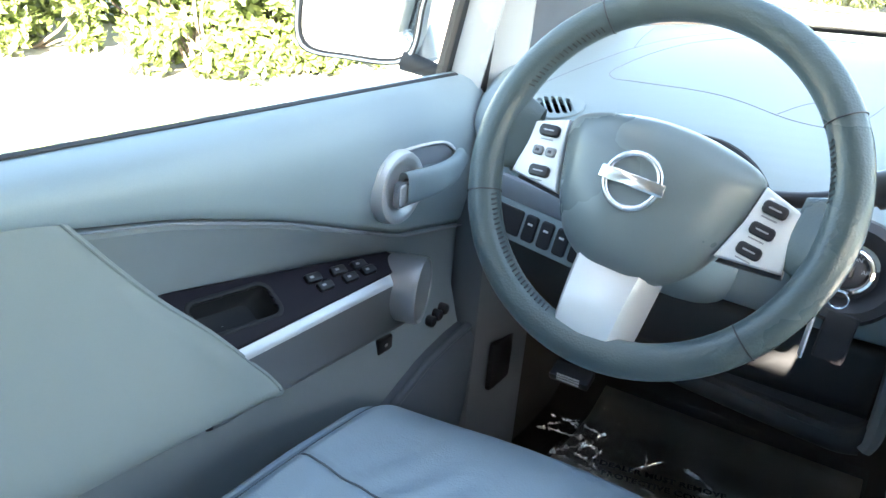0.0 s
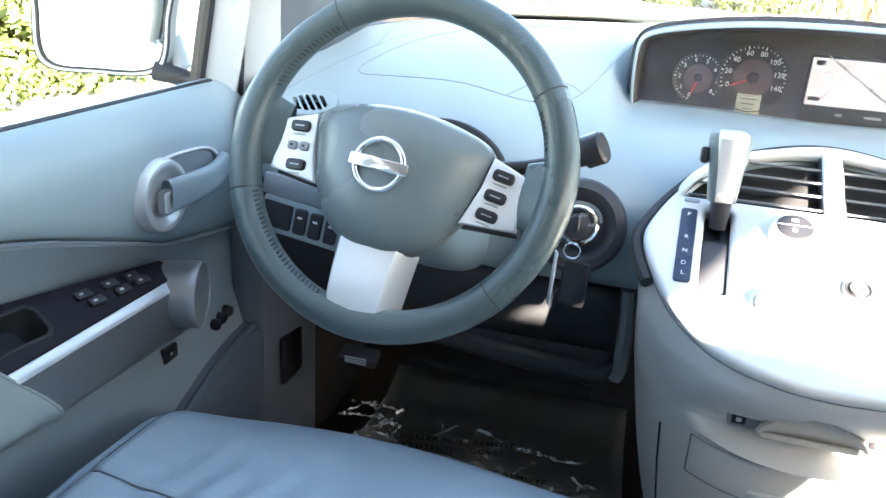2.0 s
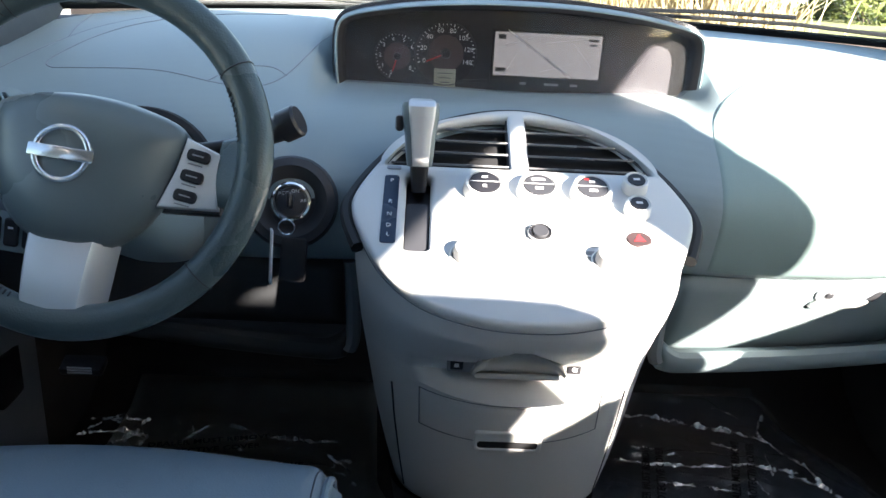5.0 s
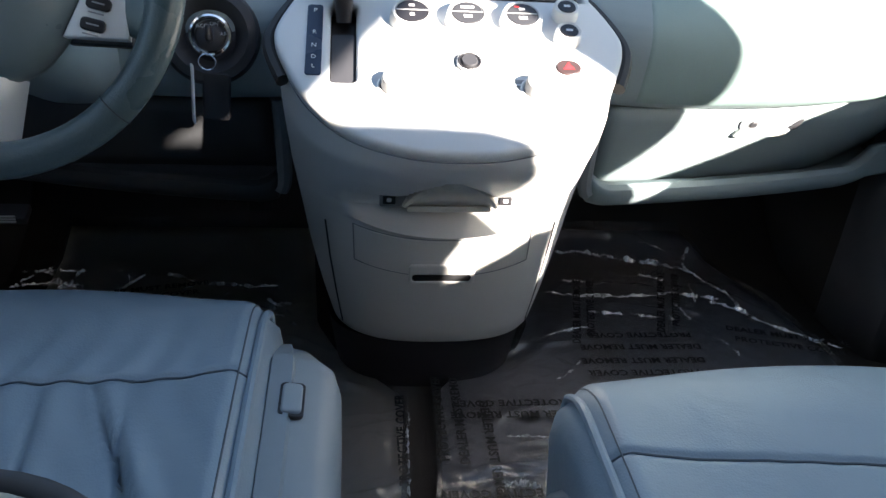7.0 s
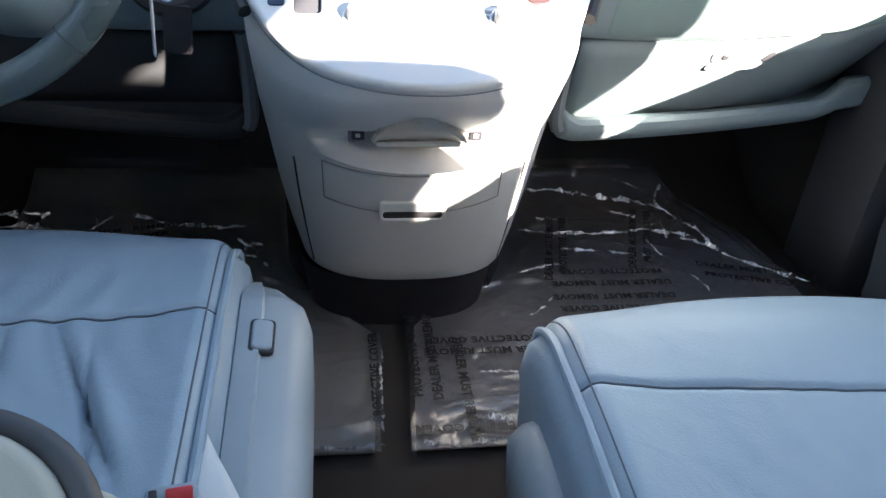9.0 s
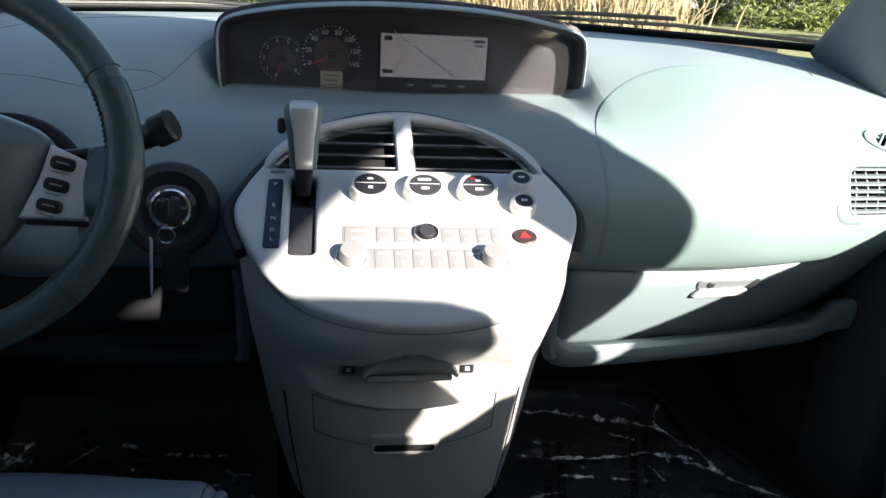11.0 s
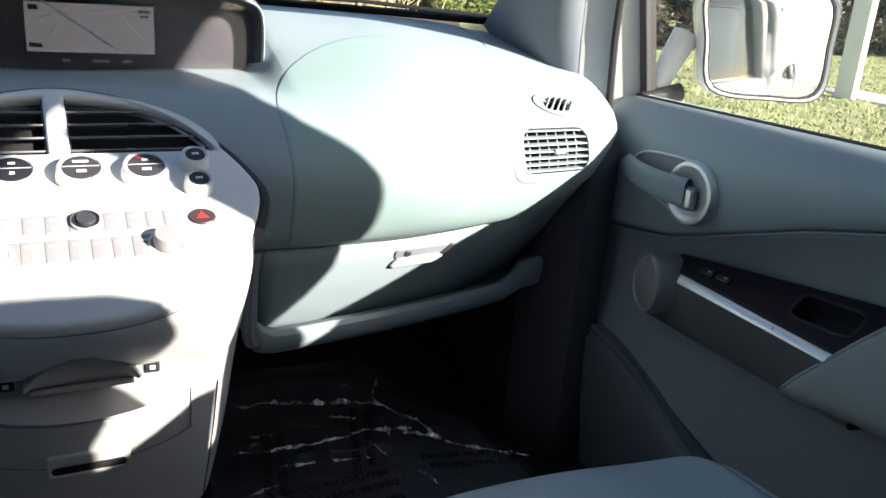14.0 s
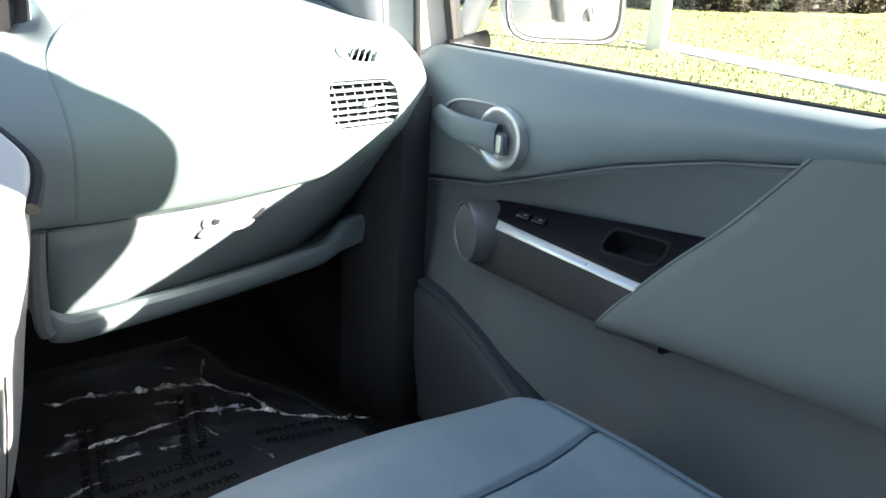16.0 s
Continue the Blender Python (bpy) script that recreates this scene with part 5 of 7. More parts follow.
    back = well_pose().inverted()
    cf = [q for q in cf if not all(abs((back @ Vector(cv[k])).x) < grip_w / 2 - 0.002 and abs((back @ Vector(cv[k])).y) < grip_h / 2 - 0.002 for k in q)]
    top = put("switch_console", (cv, cf), mat("console_black", (0.014, 0.011, 0.016), 0.5, bump=0.08, spec=0.16), d, "glossy dark switch console")
    solid(top, 0.004, 0.0)

    cup = well_pose()
    put("grip_rim", plate(rrect(grip_w + 0.004, grip_h + 0.004, 0.015), [rrect(grip_w - 0.006, grip_h - 0.006, 0.012)], 0.004, 0.0012, cup @ Matrix.Translation((0, 0, 0.003))), HOLE, top)
    bowl = []
    for k, h in ((1.0, 0.001), (0.97, -0.008), (0.92, -0.022), (0.80, -0.029), (0.4, -0.031), (0.02, -0.031)):
        lp = rrect((grip_w - 0.004) * k, (grip_h - 0.004) * k, 0.012 * k)
        bowl.append([cup @ Vector((x, y, h)) for x, y in lp + lp[:1]])
    put("grip_well", sheet(bowl), HOLE, top, "hollow door grip")
    layout = ((0.20, 0.36), (0.20, 0.66), (0.30, 0.34), (0.30, 0.66), (0.42, 0.36), (0.42, 0.64)) if s < 0 else ((0.22, 0.40), (0.30, 0.40))
    for u, v in layout:
        m = on_tray(u, v)
        k = put("window_switch", plate(rrect(0.024, 0.012, 0.003), (), 0.008, 0.002, m @ Matrix.Translation((0, 0, 0.007))), BLACK, top, "black window switch")
        put("mark", plate(rrect(0.006, 0.003, 0.0006), (), 0.0006, 0.0001, m @ Matrix.Translation((0.004, 0, 0.0074))), GREYPRINT, k)

    # the padded armrest behind: its front end is cut on a slant
    front_y = (0.345, 0.357, 0.392, 0.434, 0.487, 0.533, 0.561, 0.575, 0.560)
    prof = ((0.813, 0.640), (0.803, 0.625), (0.800, 0.580), (0.797, 0.530), (0.791, 0.475), (0.783, 0.420), (0.777, 0.385), (0.780, 0.360), (0.810, 0.345))
    rear = ((0.812, 0.655), (0.802, 0.630), (0.790, 0.585), (0.775, 0.535), (0.758, 0.490), (0.746, 0.455), (0.746, 0.425), (0.765, 0.400), (0.812, 0.380))
    rows = []
    for k in range(13):
        t = k / 12
        w = min(1, t * 1.6) ** 0.8
        pts = [V(lerp(p[0], r[0], w) + (0.001 if k == 0 else 0), lerp(fy, 0.03, t), lerp(p[1], r[1], w) + up * min(1.0, max(0.0, (0.63 - p[1]) / 0.24)) - (0.003 if k == 0 else 0)) for p, r, fy in zip(prof, rear, front_y)]
        rows.append(smooth_line(pts, 4))
    first = [p + V(0.075, -0.004, -0.004) for p in rows[0]]
    soft = [p + V(0.004, 0.0015, 0.0) for p in rows[0]]
    put("armrest_pad", sheet([first, soft] + rows), PAD, d, "pale grey padded cloth armrest", angle=60)

    put("pad_seam", tube([p + V(-0.0005, -0.004, 0.0) for p in rows[0][3:-6]], 0.0016, 6), PAD, d)

    # handle: oval dish, silver thumb plate and lever
    hy, hz = 0.838, 0.560
    hm = frame_of(V(0.799, hy, hz), V(0, 1, 0), V(0, 0, 1))
    flip = (hm.to_3x3() @ Vector((0, 0, 1))).x * -s
    if flip < 0:
        hm = frame_of(V(0.799, hy, hz), V(0, -1, 0), V(0, 0, 1))
    f = 1 if (hm.to_3x3() @ Vector((1, 0, 0))).y > 0 else -1
    dish = smooth_line([(f * x, z, 0) for x, z in ((-0.090, -0.004), (-0.082, 0.030), (-0.045, 0.042), (0.015, 0.042), (0.065, 0.036), (0.090, 0.020), (0.092, 0.000), (0.072, -0.018), (0.020, -0.030), (-0.030, -0.043), (-0.068, -0.040))], 4, True)
    loop = [(q.x, q.y) for q in dish]
    put("handle_bezel", plate(loop, [[(x * 0.93, y * 0.92) for x, y in loop]], 0.012, 0.002, hm @ Matrix.Translation((0, 0, 0.004))), SILVER_PAINT, d, "oval handle surround")
    put("handle_dish", plate([(x * 0.94, y * 0.94) for x, y in loop], (), 0.004, 0.0005, hm @ Matrix.Translation((0, 0, 0.0005))), VINYL_LOW, d)
    put("thumb_plate", spin([(0, 0.004), (0.026, 0.0045), (0.030, 0.0065), (0.037, 0.0125), (0.041, 0.0135), (0.0445, 0.0120), (0.0465, 0.006), (0.047, -0.004)], hm @ Matrix.Translation((f * -0.046, -0.002, 0)), 36), SILVER, d, "satin silver thumb plate")
    rows = []
    for k in range(13):
        t = k / 12
        x = lerp(-0.048, 0.098, t)
        w = lerp(0.0215, 0.0165, t) * math.sqrt(max(0.05, 1 - max(0.0, (t - 0.90) / 0.105) ** 2))
        h = 0.013 + 0.016 * math.sin(math.pi * min(1, t * 1.05)) - 0.002 * t
        zc = lerp(-0.002, 0.010, t)
        rows.append([hm @ Vector((f * x, zc + w * math.copysign(abs(math.cos(b)) ** 0.6, math.cos(b)), h + 0.0080 * math.copysign(abs(math.sin(b)) ** 0.8, math.sin(b)))) for b in np.linspace(0, 2 * math.pi, 25)])
    put("door_handle", sheet(rows), VINYL, d, "grey pull handle", angle=70)
    put("handle_lock", plate(rrect(0.027, 0.027, 0.005), (), 0.010, 0.002, hm @ Matrix.Translation((f * -0.046, -0.008, 0.0185))), SILVER, d, "silver lock tab")
    put("lock_gap", plate(rrect(0.032, 0.032, 0.006), (), 0.008, 0.0006, hm @ Matrix.Translation((f * -0.046, -0.008, 0.0165))), VINYL_LOW, d)
    if s < 0:
        m = hm @ Matrix.Translation((f * (0.812 - hy), 0.324 - hz, -0.0135))
        b = put("fuel_switch", plate(rrect(0.032, 0.022, 0.003), (), 0.010, 0.002, m @ Matrix.Translation((0, 0, 0.002))), BLACK, d, "black release switch")
        put("mark", plate(rrect(0.006, 0.004, 0.0006), (), 0.0006, 0.0001, m @ Matrix.Translation((0, 0, 0.0024))), GREYPRINT, b)
        for i in range(3):
            put("memory_button", spin([(0.0085, -0.004), (0.0085, 0.006), (0.007, 0.008), (0, 0.008)], hm @ Matrix.Translation((f * (0.912 + 0.017 * i - hy), 0.324 + 0.004 * i - hz, -0.006)), 20), BLACK, d, "small black round button")

    # outer skin, sill rubber, frame and glass
    rows = [[V(x, y, z) for x, z in ((0.900, sill_z(y) - 0.016), (0.925, 0.60), (0.95, 0.35), (0.94, 0.0), (0.91, -0.25))] for y in np.linspace(0.02, 1.12, 12)]
    solid(put("outer_skin", sheet(rows), SKIN, d, "pale painted outer skin"), 0.006)
    put("sill_rubber", sheet([[V(0.846 + dx, y, sill_z(y) + dz) for dx, dz in ((0.0, -0.006), (0.001, 0.002), (0.005, 0.004), (0.012, 0.001), (0.014, -0.010))] for y in np.linspace(0.02, 1.002, 20)]), RUBBER, d, "black rubber sill strip")
    solid(put("outer_sill", sheet([[V(x, y, sill_z(y) + dz) for x, dz in ((0.866, -0.010), (0.900, -0.016))] for y in np.linspace(0.02, 1.10, 12)]), SKIN, d), 0.006)

    def gx(z):
        return 0.866 - 0.20 * (z - 0.66)
    rows = [[V(gx(z), y, z) for y in np.linspace(0.06, 0.996, 8)] for z in np.linspace(0.655, 1.15, 8)]
    g = put("window_pane", sheet(rows), PANE, d, "clear side window glass")
    g.visible_shadow = False
    def lean(z):
        return -0.22 * max(0.0, z - 0.80) ** 2
    for nm, plan, mt in (("glass_channel", ((0.012, 0.990), (-0.004, 0.992), (-0.007, 1.000), (0.004, 1.006)), RUBBER), ("window_post", ((0.004, 1.002), (-0.005, 1.003), (-0.043, 1.030), (-0.040, 1.040), (0.02, 1.045)), SKIN), ("rear_post", ((0.01, 0.07), (-0.008, 0.06), (-0.008, 0.02)), RUBBER)):
        rows = [[V(gx(z) + q, y + lean(z), z) for q, y in plan] for z in np.linspace(0.60, 1.12, 10)]
        solid(put(nm, sheet(rows), mt, d), 0.003)
    rows = [[V(gx(z) - 0.012, y, z) for z in (1.125, 1.17)] for y in (0.30, 0.99)]
    solid(put("window_head", sheet(rows), SKIN, d), 0.02)
    if s > 0:                                          # this door stands a little further out than the other
        bpy.context.view_layer.update()
        c = Matrix.Translation((0.0, -0.045, 0.815))
        d.matrix_world = c @ Matrix.Scale(1.035, 4) @ c.inverted() @ d.matrix_world
    return d


front_door(-1, "door_1", "driver's door with grey vinyl trim, cloth armrest and window switches")
front_door(1, "door_2", "passenger door with grey vinyl trim, cloth armrest and dark switch console")

# kick panels ahead of the doors; the right one's shade is in its colour
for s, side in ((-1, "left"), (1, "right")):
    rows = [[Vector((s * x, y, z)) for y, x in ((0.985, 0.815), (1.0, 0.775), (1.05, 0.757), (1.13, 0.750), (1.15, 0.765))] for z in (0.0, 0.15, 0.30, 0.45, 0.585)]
    ob = part("trim_kick_" + side, sheet(rows), KICK if s < 0 else KICK_SHADED)
    tagged(ob, "grey plastic kick panel beside the footwell" if s < 0 else "grey kick panel beside the footwell, darkened for shade", kind="structure")
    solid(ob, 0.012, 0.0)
for s, side in ((-1, "left"), (1, "right")):
    rows = [[Vector((s * x, y, z)) for y, x in ((1.10, 0.765), (1.3, 0.755), (1.62, 0.745))] for z in (0.0, 0.15, 0.30, 0.52)]
    ob = part("wall_footwell_" + side, sheet(rows), CARPET)
    tagged(ob, "dark carpet on the side of the footwell", kind="structure")
    solid(ob, 0.012, 0.0)
fuse = thing("fuse_box_cover", (-0.737, 1.06, 0.20), "dark square fuse cover on the kick panel", "fuse cover")
put("cover", boxes((0.010, 0.075, 0.085), Matrix.Translation((-0.753, 1.060, 0.215)), 0.004), BLACK, fuse)
rel = thing("bonnet_release", (-0.60, 0.98, 0.27), "black bonnet release handle under the dash", "release handle")
put("handle", boxes((0.060, 0.030, 0.014), pose(-0.600, 0.975, 0.283, 20, 0, 0), 0.004), BLACK, rel)
for i in range(3):
    put("bar", boxes((0.034, 0.0015, 0.0025), pose(-0.600, 0.9595, 0.285 - 0.004 * i + 0.002, 20, 0, 0)), GREYPRINT, rel, smooth=False)


# ---- front seats ----
def front_seat(cx, z, front, label, inner):
    """inner: +1 where the aisle is on the seat's +x side."""
    st = thing("car_seat", (cx, front - 0.27, 0.0), label, "car seat", "front seats")
    hw = 0.275 if inner > 0 else 0.290

    def skin(u, v):       # u -1..1 across; v 0 rear .. 1 front edge .. 1.35 down the front
        y = front - 0.53 * (1 - min(v, 1.0))
        crown = 0.010 * (1 - u * u)
        bol = 0.022 * max(0, (abs(u) - 0.62) / 0.38) ** 1.5
        edge_drop = 0.030 * max(0, (abs(u) - 0.90) / 0.10) ** 2
        h = z + crown + bol * (1 - 0.65 * max(0, v - 0.6) / 0.4) - edge_drop
        fr = max(0.0, v - 0.80) / 0.20
        h -= 0.030 * min(fr, 1.0) ** 2.2 + 0.01 * (1 - v) * 2 * (1 - abs(u))
        y -= 0.030 * u * u * min(fr, 1.0)
        if v > 1.0:
            q = (v - 1.0) / 0.35
            h -= 0.13 * q
            y += 0.016 * math.sin(math.pi * q * 0.8) - 0.05 * q * q
        wr = (0.0025 if inner > 0 else 0.0006) * math.sin(38 * u + 9 * v + 3 * math.sin(14 * v)) * math.exp(-((v - 0.55) / 0.22) ** 2) * (1 - u * u)
        if inner > 0:                                  # two deep folds in the worn leather
            for u0, v0, k in ((0.50, 0.40, 0.90), (0.57, 0.36, 0.38), (0.28, 0.38, 0.25)):
                e = math.exp(-abs((v - v0) / 0.165) ** 4) * (1.0 if k > 0.5 else 0.45)
                h -= 0.016 * math.exp(-((u - u0 - k * (0.53 - v)) / 0.0125) ** 2) * e
                h += 0.006 * math.exp(-((u - u0 - 0.055 - k * (0.53 - v)) / 0.040) ** 2) * e
        return Vector((cx + hw * u, y, h + wr))
    us = np.linspace(-1, 1, 221)
    split = 0.615 if inner > 0 else 0.668
    vs = sorted(set([round(float(q), 4) for q in np.linspace(0, 1, 45)] + [round(float(q), 4) for q in np.linspace(split - 0.03, split + 0.035, 24)])) + list(np.linspace(1.03, 1.35, 9))

    def gap(u):
        return split + (0.012 * u if inner > 0 else 0.016 * math.cos(2.6 * (u + 0.9)))
    rows = []
    for v in vs:
        row = []
        for u in us:
            p = skin(u, v)
            p.z -= 0.0045 * math.exp(-((v - gap(u)) / 0.010) ** 2)
            row.append(p)
        rows.append(row)
    put("cushion", sheet(rows), HIDE, st, "grey leather seat cushion with a cross seam", angle=75)
    put("cross_seam", tube([skin(u, gap(u)) + Vector((0, 0, -0.0036)) for u in np.linspace(-0.97, 0.97, 60)], 0.0013, 6), STITCH, st)
    for u in (-1, 1):
        edge_p = [skin(u * 0.985, v) + Vector((u * 0.002, 0, 0.004)) for v in np.linspace(0.02, 1.33, 40)]
        put("piping", tube(edge_p, 0.0052, 8), HIDE, st, "leather piping")
        put("piping_seam", tube([skin(u * 0.945, v) + Vector((0, 0, 0.0004)) for v in np.linspace(0.02, 1.30, 40)], 0.0010, 5), STITCH, st)
        rows = []
        for v in np.linspace(0.0, 1.3, 30):
            p = skin(u * 0.99, v)
            f = 1 - 0.85 * max(0.0, (v - 1.0) / 0.3)
            rows.append([p, p + Vector((u * 0.012 * f, 0, -0.012 * f)), p + Vector((u * 0.016 * f, -0.002, -0.040 * f)), p + Vector((u * 0.012 * f, -0.004, -0.085 * f)), p + Vector((u * 0.008 * f, -0.006, -0.15 * f))])
        put("side_leather", sheet(rows), HIDE, st, angle=70)
    # plastic side cover toward the aisle, with a recline switch
    for u in (-1, 1):
        aisle = u == inner
        if aisle and u < 0:                            # leather runs down over a low plastic cover here
            x0 = cx - hw - 0.006
            rows = [[Vector((x0 + dx, y, hz)) for dx, hz in ((0.006, z - 0.085 - drop), (-0.012, z - 0.092 - drop), (-0.022, z - 0.106 - drop), (-0.024, z - 0.15), (-0.016, 0.03))] for y, drop in ((front - 0.50, 0.0), (front - 0.30, 0.0), (front - 0.16, 0.004), (front - 0.12, 0.012), (front - 0.095, 0.03))]
            solid(put("side_cover", sheet(rows), SEAT_PLASTIC, st, "grey plastic seat side cover", angle=50), 0.004)
            continue
        wide = (0.078 if u > 0 else 0.060) if aisle else 0.02
        tip = 0.060 if aisle else 0.105
        rows = []
        for k, y in enumerate(np.linspace(front - 0.50, front - tip, 24)):
            e = (k / 23)
            hi = z - (0.016 if aisle else 0.032) - 0.045 * max(0, e - 0.82) / 0.18 - 0.01 * (1 - e)
            wx = wide * (1 - 0.35 * max(0, e - 0.80) / 0.20)
            x0 = cx + u * (hw + 0.008)
            rows.append([Vector((x0 + u * dx * wx, y, hz)) for dx, hz in ((0.0, hi - 0.006), (0.05, hi + 0.001), (0.34, hi + 0.002), (0.37, hi - 0.005), (0.70, hi - 0.010), (0.92, hi - 0.022), (1.0, hi - 0.045), (1.0, hi - 0.13), (0.85, 0.06))])
        cover = put("side_cover", sheet(rows), SEAT_PLASTIC, st, "grey plastic seat side cover", angle=50)
        solid(cover, 0.004)
        put("cover_front", boxes((wide * 0.6, 0.02, z - 0.17), Matrix.Translation((cx + u * (hw + 0.008 + wide * 0.31), front - tip - 0.009, (z - 0.09) / 2 + 0.01 - (0.05 if u < 0 and aisle else 0.0))), 0.008), SEAT_PLASTIC, st)
        if aisle and u > 0:
            sm = pose(cx + u * (hw + 0.008 + wide * 0.45), front - 0.145, z - 0.020, 2, u * 8, 0)
            put("seat_switch_frame", plate(rrect(0.026, 0.050, 0.006), [rrect(0.020, 0.043, 0.005)], 0.006, 0.001, sm @ Matrix.Translation((-0.006, -0.064, 0.003))), DARK, cover)
            put("seat_switch", plate(rrect(0.021, 0.044, 0.006), (), 0.010, 0.003, sm @ Matrix.Translation((-0.006, -0.064, 0.006))), SEAT_PLASTIC, cover, "grey seat switch")
    put("base", boxes((0.44, 0.40, z - 0.10), Matrix.Translation((cx, front - 0.30, (z - 0.10) / 2 + 0.01)), 0.01), DARK, st, "dark seat base")
    # backrest and headrest, behind the view
    foot, tall = front - 0.52, 0.622 if inner < 0 else 0.47

    def pillow(w0, dpt, z0, z1, y0, y1, n=41):
        rows = []
        for k in range(n):
            t = k / (n - 1)
            end = math.sin(math.pi * min(max(t, 0.02), 0.98)) ** 0.25
            up = min(1.0, max(0.0, (t - 0.86) / 0.14))
            end *= math.sqrt(1 - 0.93 * up * up)
            w = w0 * (1 - 0.30 * (1 - math.sqrt(1 - up * up)))
            rows.append([Vector((cx + w * (0.9 + 0.1 * end) * math.copysign(abs(math.cos(a)) ** 0.6, math.cos(a)), lerp(y0, y1, t) + dpt * end * math.copysign(abs(math.sin(a)) ** 0.7, math.sin(a)), lerp(z0, z1, t))) for a in np.linspace(0, 2 * math.pi, 33)])
        return sheet(rows)
    recline = 0.22 if inner < 0 else 0.26
    put("backrest", pillow(0.272 if inner < 0 else 0.24, 0.055, z + 0.02, z + tall, foot - 0.055, foot - 0.055 - recline), HIDE, st, "grey leather backrest", angle=70)
    return st


front_seat(-0.495, 0.298, 0.788, "grey leather driver's seat with wrinkled cushion and plastic side cover", 1)
front_seat(0.405, 0.283, 0.645, "smooth grey leather passenger seat cushion with cross seam", -1)

# buckle and belt by the driver's seat
bk = thing("seat_belt_buckle", (-0.245, 0.385, 0.22), "grey seat belt buckle with a red release button", "buckle")
bm_ = pose(-0.234, 0.356, 0.288, 24, 0, 8)
put("housing", boxes((0.038, 0.025, 0.066), bm_, 0.005), SEAT_PLASTIC, bk)
put("release", boxes((0.020, 0.015, 0.006), bm_ @ Matrix.Translation((0.006, 0.001, 0.0325)), 0.002), RED, bk, "red release button")
put("slot", boxes((0.006, 0.018, 0.003), bm_ @ Matrix.Translation((-0.013, 0.0, 0.0325)), 0.001), BLACK, bk)
blt = thing("seat_belt_stalk", (-0.20, 0.36, 0.22), "pale grey belt strap between seat and side cover", "seat belt")
near, far = smooth_line([(-0.229, 0.434, 0.290), (-0.227, 0.400, 0.296), (-0.219, 0.345, 0.298), (-0.192, 0.270, 0.292)], 5), smooth_line([(-0.223, 0.438, 0.290), (-0.207, 0.400, 0.298), (-0.181, 0.345, 0.299), (-0.152, 0.270, 0.288)], 5)
rows = [[a.lerp(b, q) + Vector((0, 0, 0.0025 * math.sin(math.pi * q))) for q in (0.0, 0.25, 0.5, 0.75, 1.0)] for a, b in zip(near, far)]
solid(put("strap", sheet(rows), mat("belt_webbing", (0.62, 0.63, 0.63), 0.7, grain=1200, bump=0.4), blt), 0.003)
arm = thing("folding_armrest", (-0.27, 0.20, 0.45), "folding seat armrest in pale cloth with dark edge", "armrest")
am = pose(-0.330, 0.085, 0.478, 4, 0, 0)
st_loop = rrect(0.215, 0.360, 0.105, 12)
BEIGE = mat("armrest_beige", (0.42, 0.41, 0.35), 0.8, grain=1300, bump=0.4, spec=0.2)
put("shell", plate([(x * 1.32 + 0.012, y * 0.92) for x, y in st_loop], (), 0.040, 0.014, am @ Matrix.Translation((0, 0, -0.022)), 4), BEIGE, arm, "pale beige lower armrest")
put("edge_band", tube([am @ Vector((x, y, -0.004)) for x, y in st_loop], 0.0085, 10, True), DARK, arm, "dark edge band")
put("pad", plate([(x * 0.96, y * 0.97) for x, y in st_loop], (), 0.030, 0.013, am @ Matrix.Translation((0, 0, 0.006)), 5), BEIGE, arm, "pale beige cloth pad")

# ---- clear film on the carpet ----
def film_material():
    m = bpy.data.materials.new("clear_film")
    m.use_nodes = True
    n, link = m.node_tree.nodes, m.node_tree.links.new
    out = n["Material Output"]
    n.remove(n["Principled BSDF"])
    t, g, mx, lw = n.new("ShaderNodeBsdfTransparent"), n.new("ShaderNodeBsdfGlossy"), n.new("ShaderNodeMixShader"), n.new("ShaderNodeLayerWeight")
    lw.inputs["Blend"].default_value = 0.45
    t.inputs["Color"].default_value = (0.92, 0.92, 0.93, 1)
    g.inputs["Roughness"].default_value = 0.14
    co, a = n.new("ShaderNodeTexCoord"), n.new("ShaderNodeTexNoise")
    a.inputs["Scale"].default_value, a.inputs["Detail"].default_value, a.inputs["Distortion"].default_value = 26, 3, 2.5
    bp = n.new("ShaderNodeBump")
    bp.inputs["Strength"].default_value, bp.inputs["Distance"].default_value = 0.7, 0.004
    link(co.outputs["Object"], a.inputs["Vector"]), link(a.outputs["Fac"], bp.inputs["Height"])
    link(bp.outputs[0], g.inputs["Normal"]), link(bp.outputs[0], lw.inputs["Normal"])
    link(lw.outputs["Fresnel"], mx.inputs[0]), link(t.outputs[0], mx.inputs[1]), link(g.outputs[0], mx.inputs[2])
    haze, both = n.new("ShaderNodeBsdfDiffuse"), n.new("ShaderNodeMixShader")
    haze.inputs["Color"].default_value, both.inputs[0].default_value = (0.75, 0.75, 0.80, 1), 0.05
    link(mx.outputs[0], both.inputs[1]), link(haze.outputs[0], both.inputs[2]), link(both.outputs[0], out.inputs[0])
    return m


FILM = film_material()
MATC = mat("mat_carpet", (0.22, 0.215, 0.235), 0.95, grain=700, bump=1.0, vary=0.3, spec=0.1, depth=0.003)
# paler copy for the driver's mat, the window light put into its colour
MATD = mat("lit_mat_carpet", (0.56, 0.51, 0.45), 0.95, grain=700, bump=1.0, vary=0.3, spec=0.1, depth=0.003)


def floor_z(y):
    return table((0.0, 1.22, 1.30, 1.38, 1.56), (0.0, 0.0, 0.012, 0.06, 0.26), y)


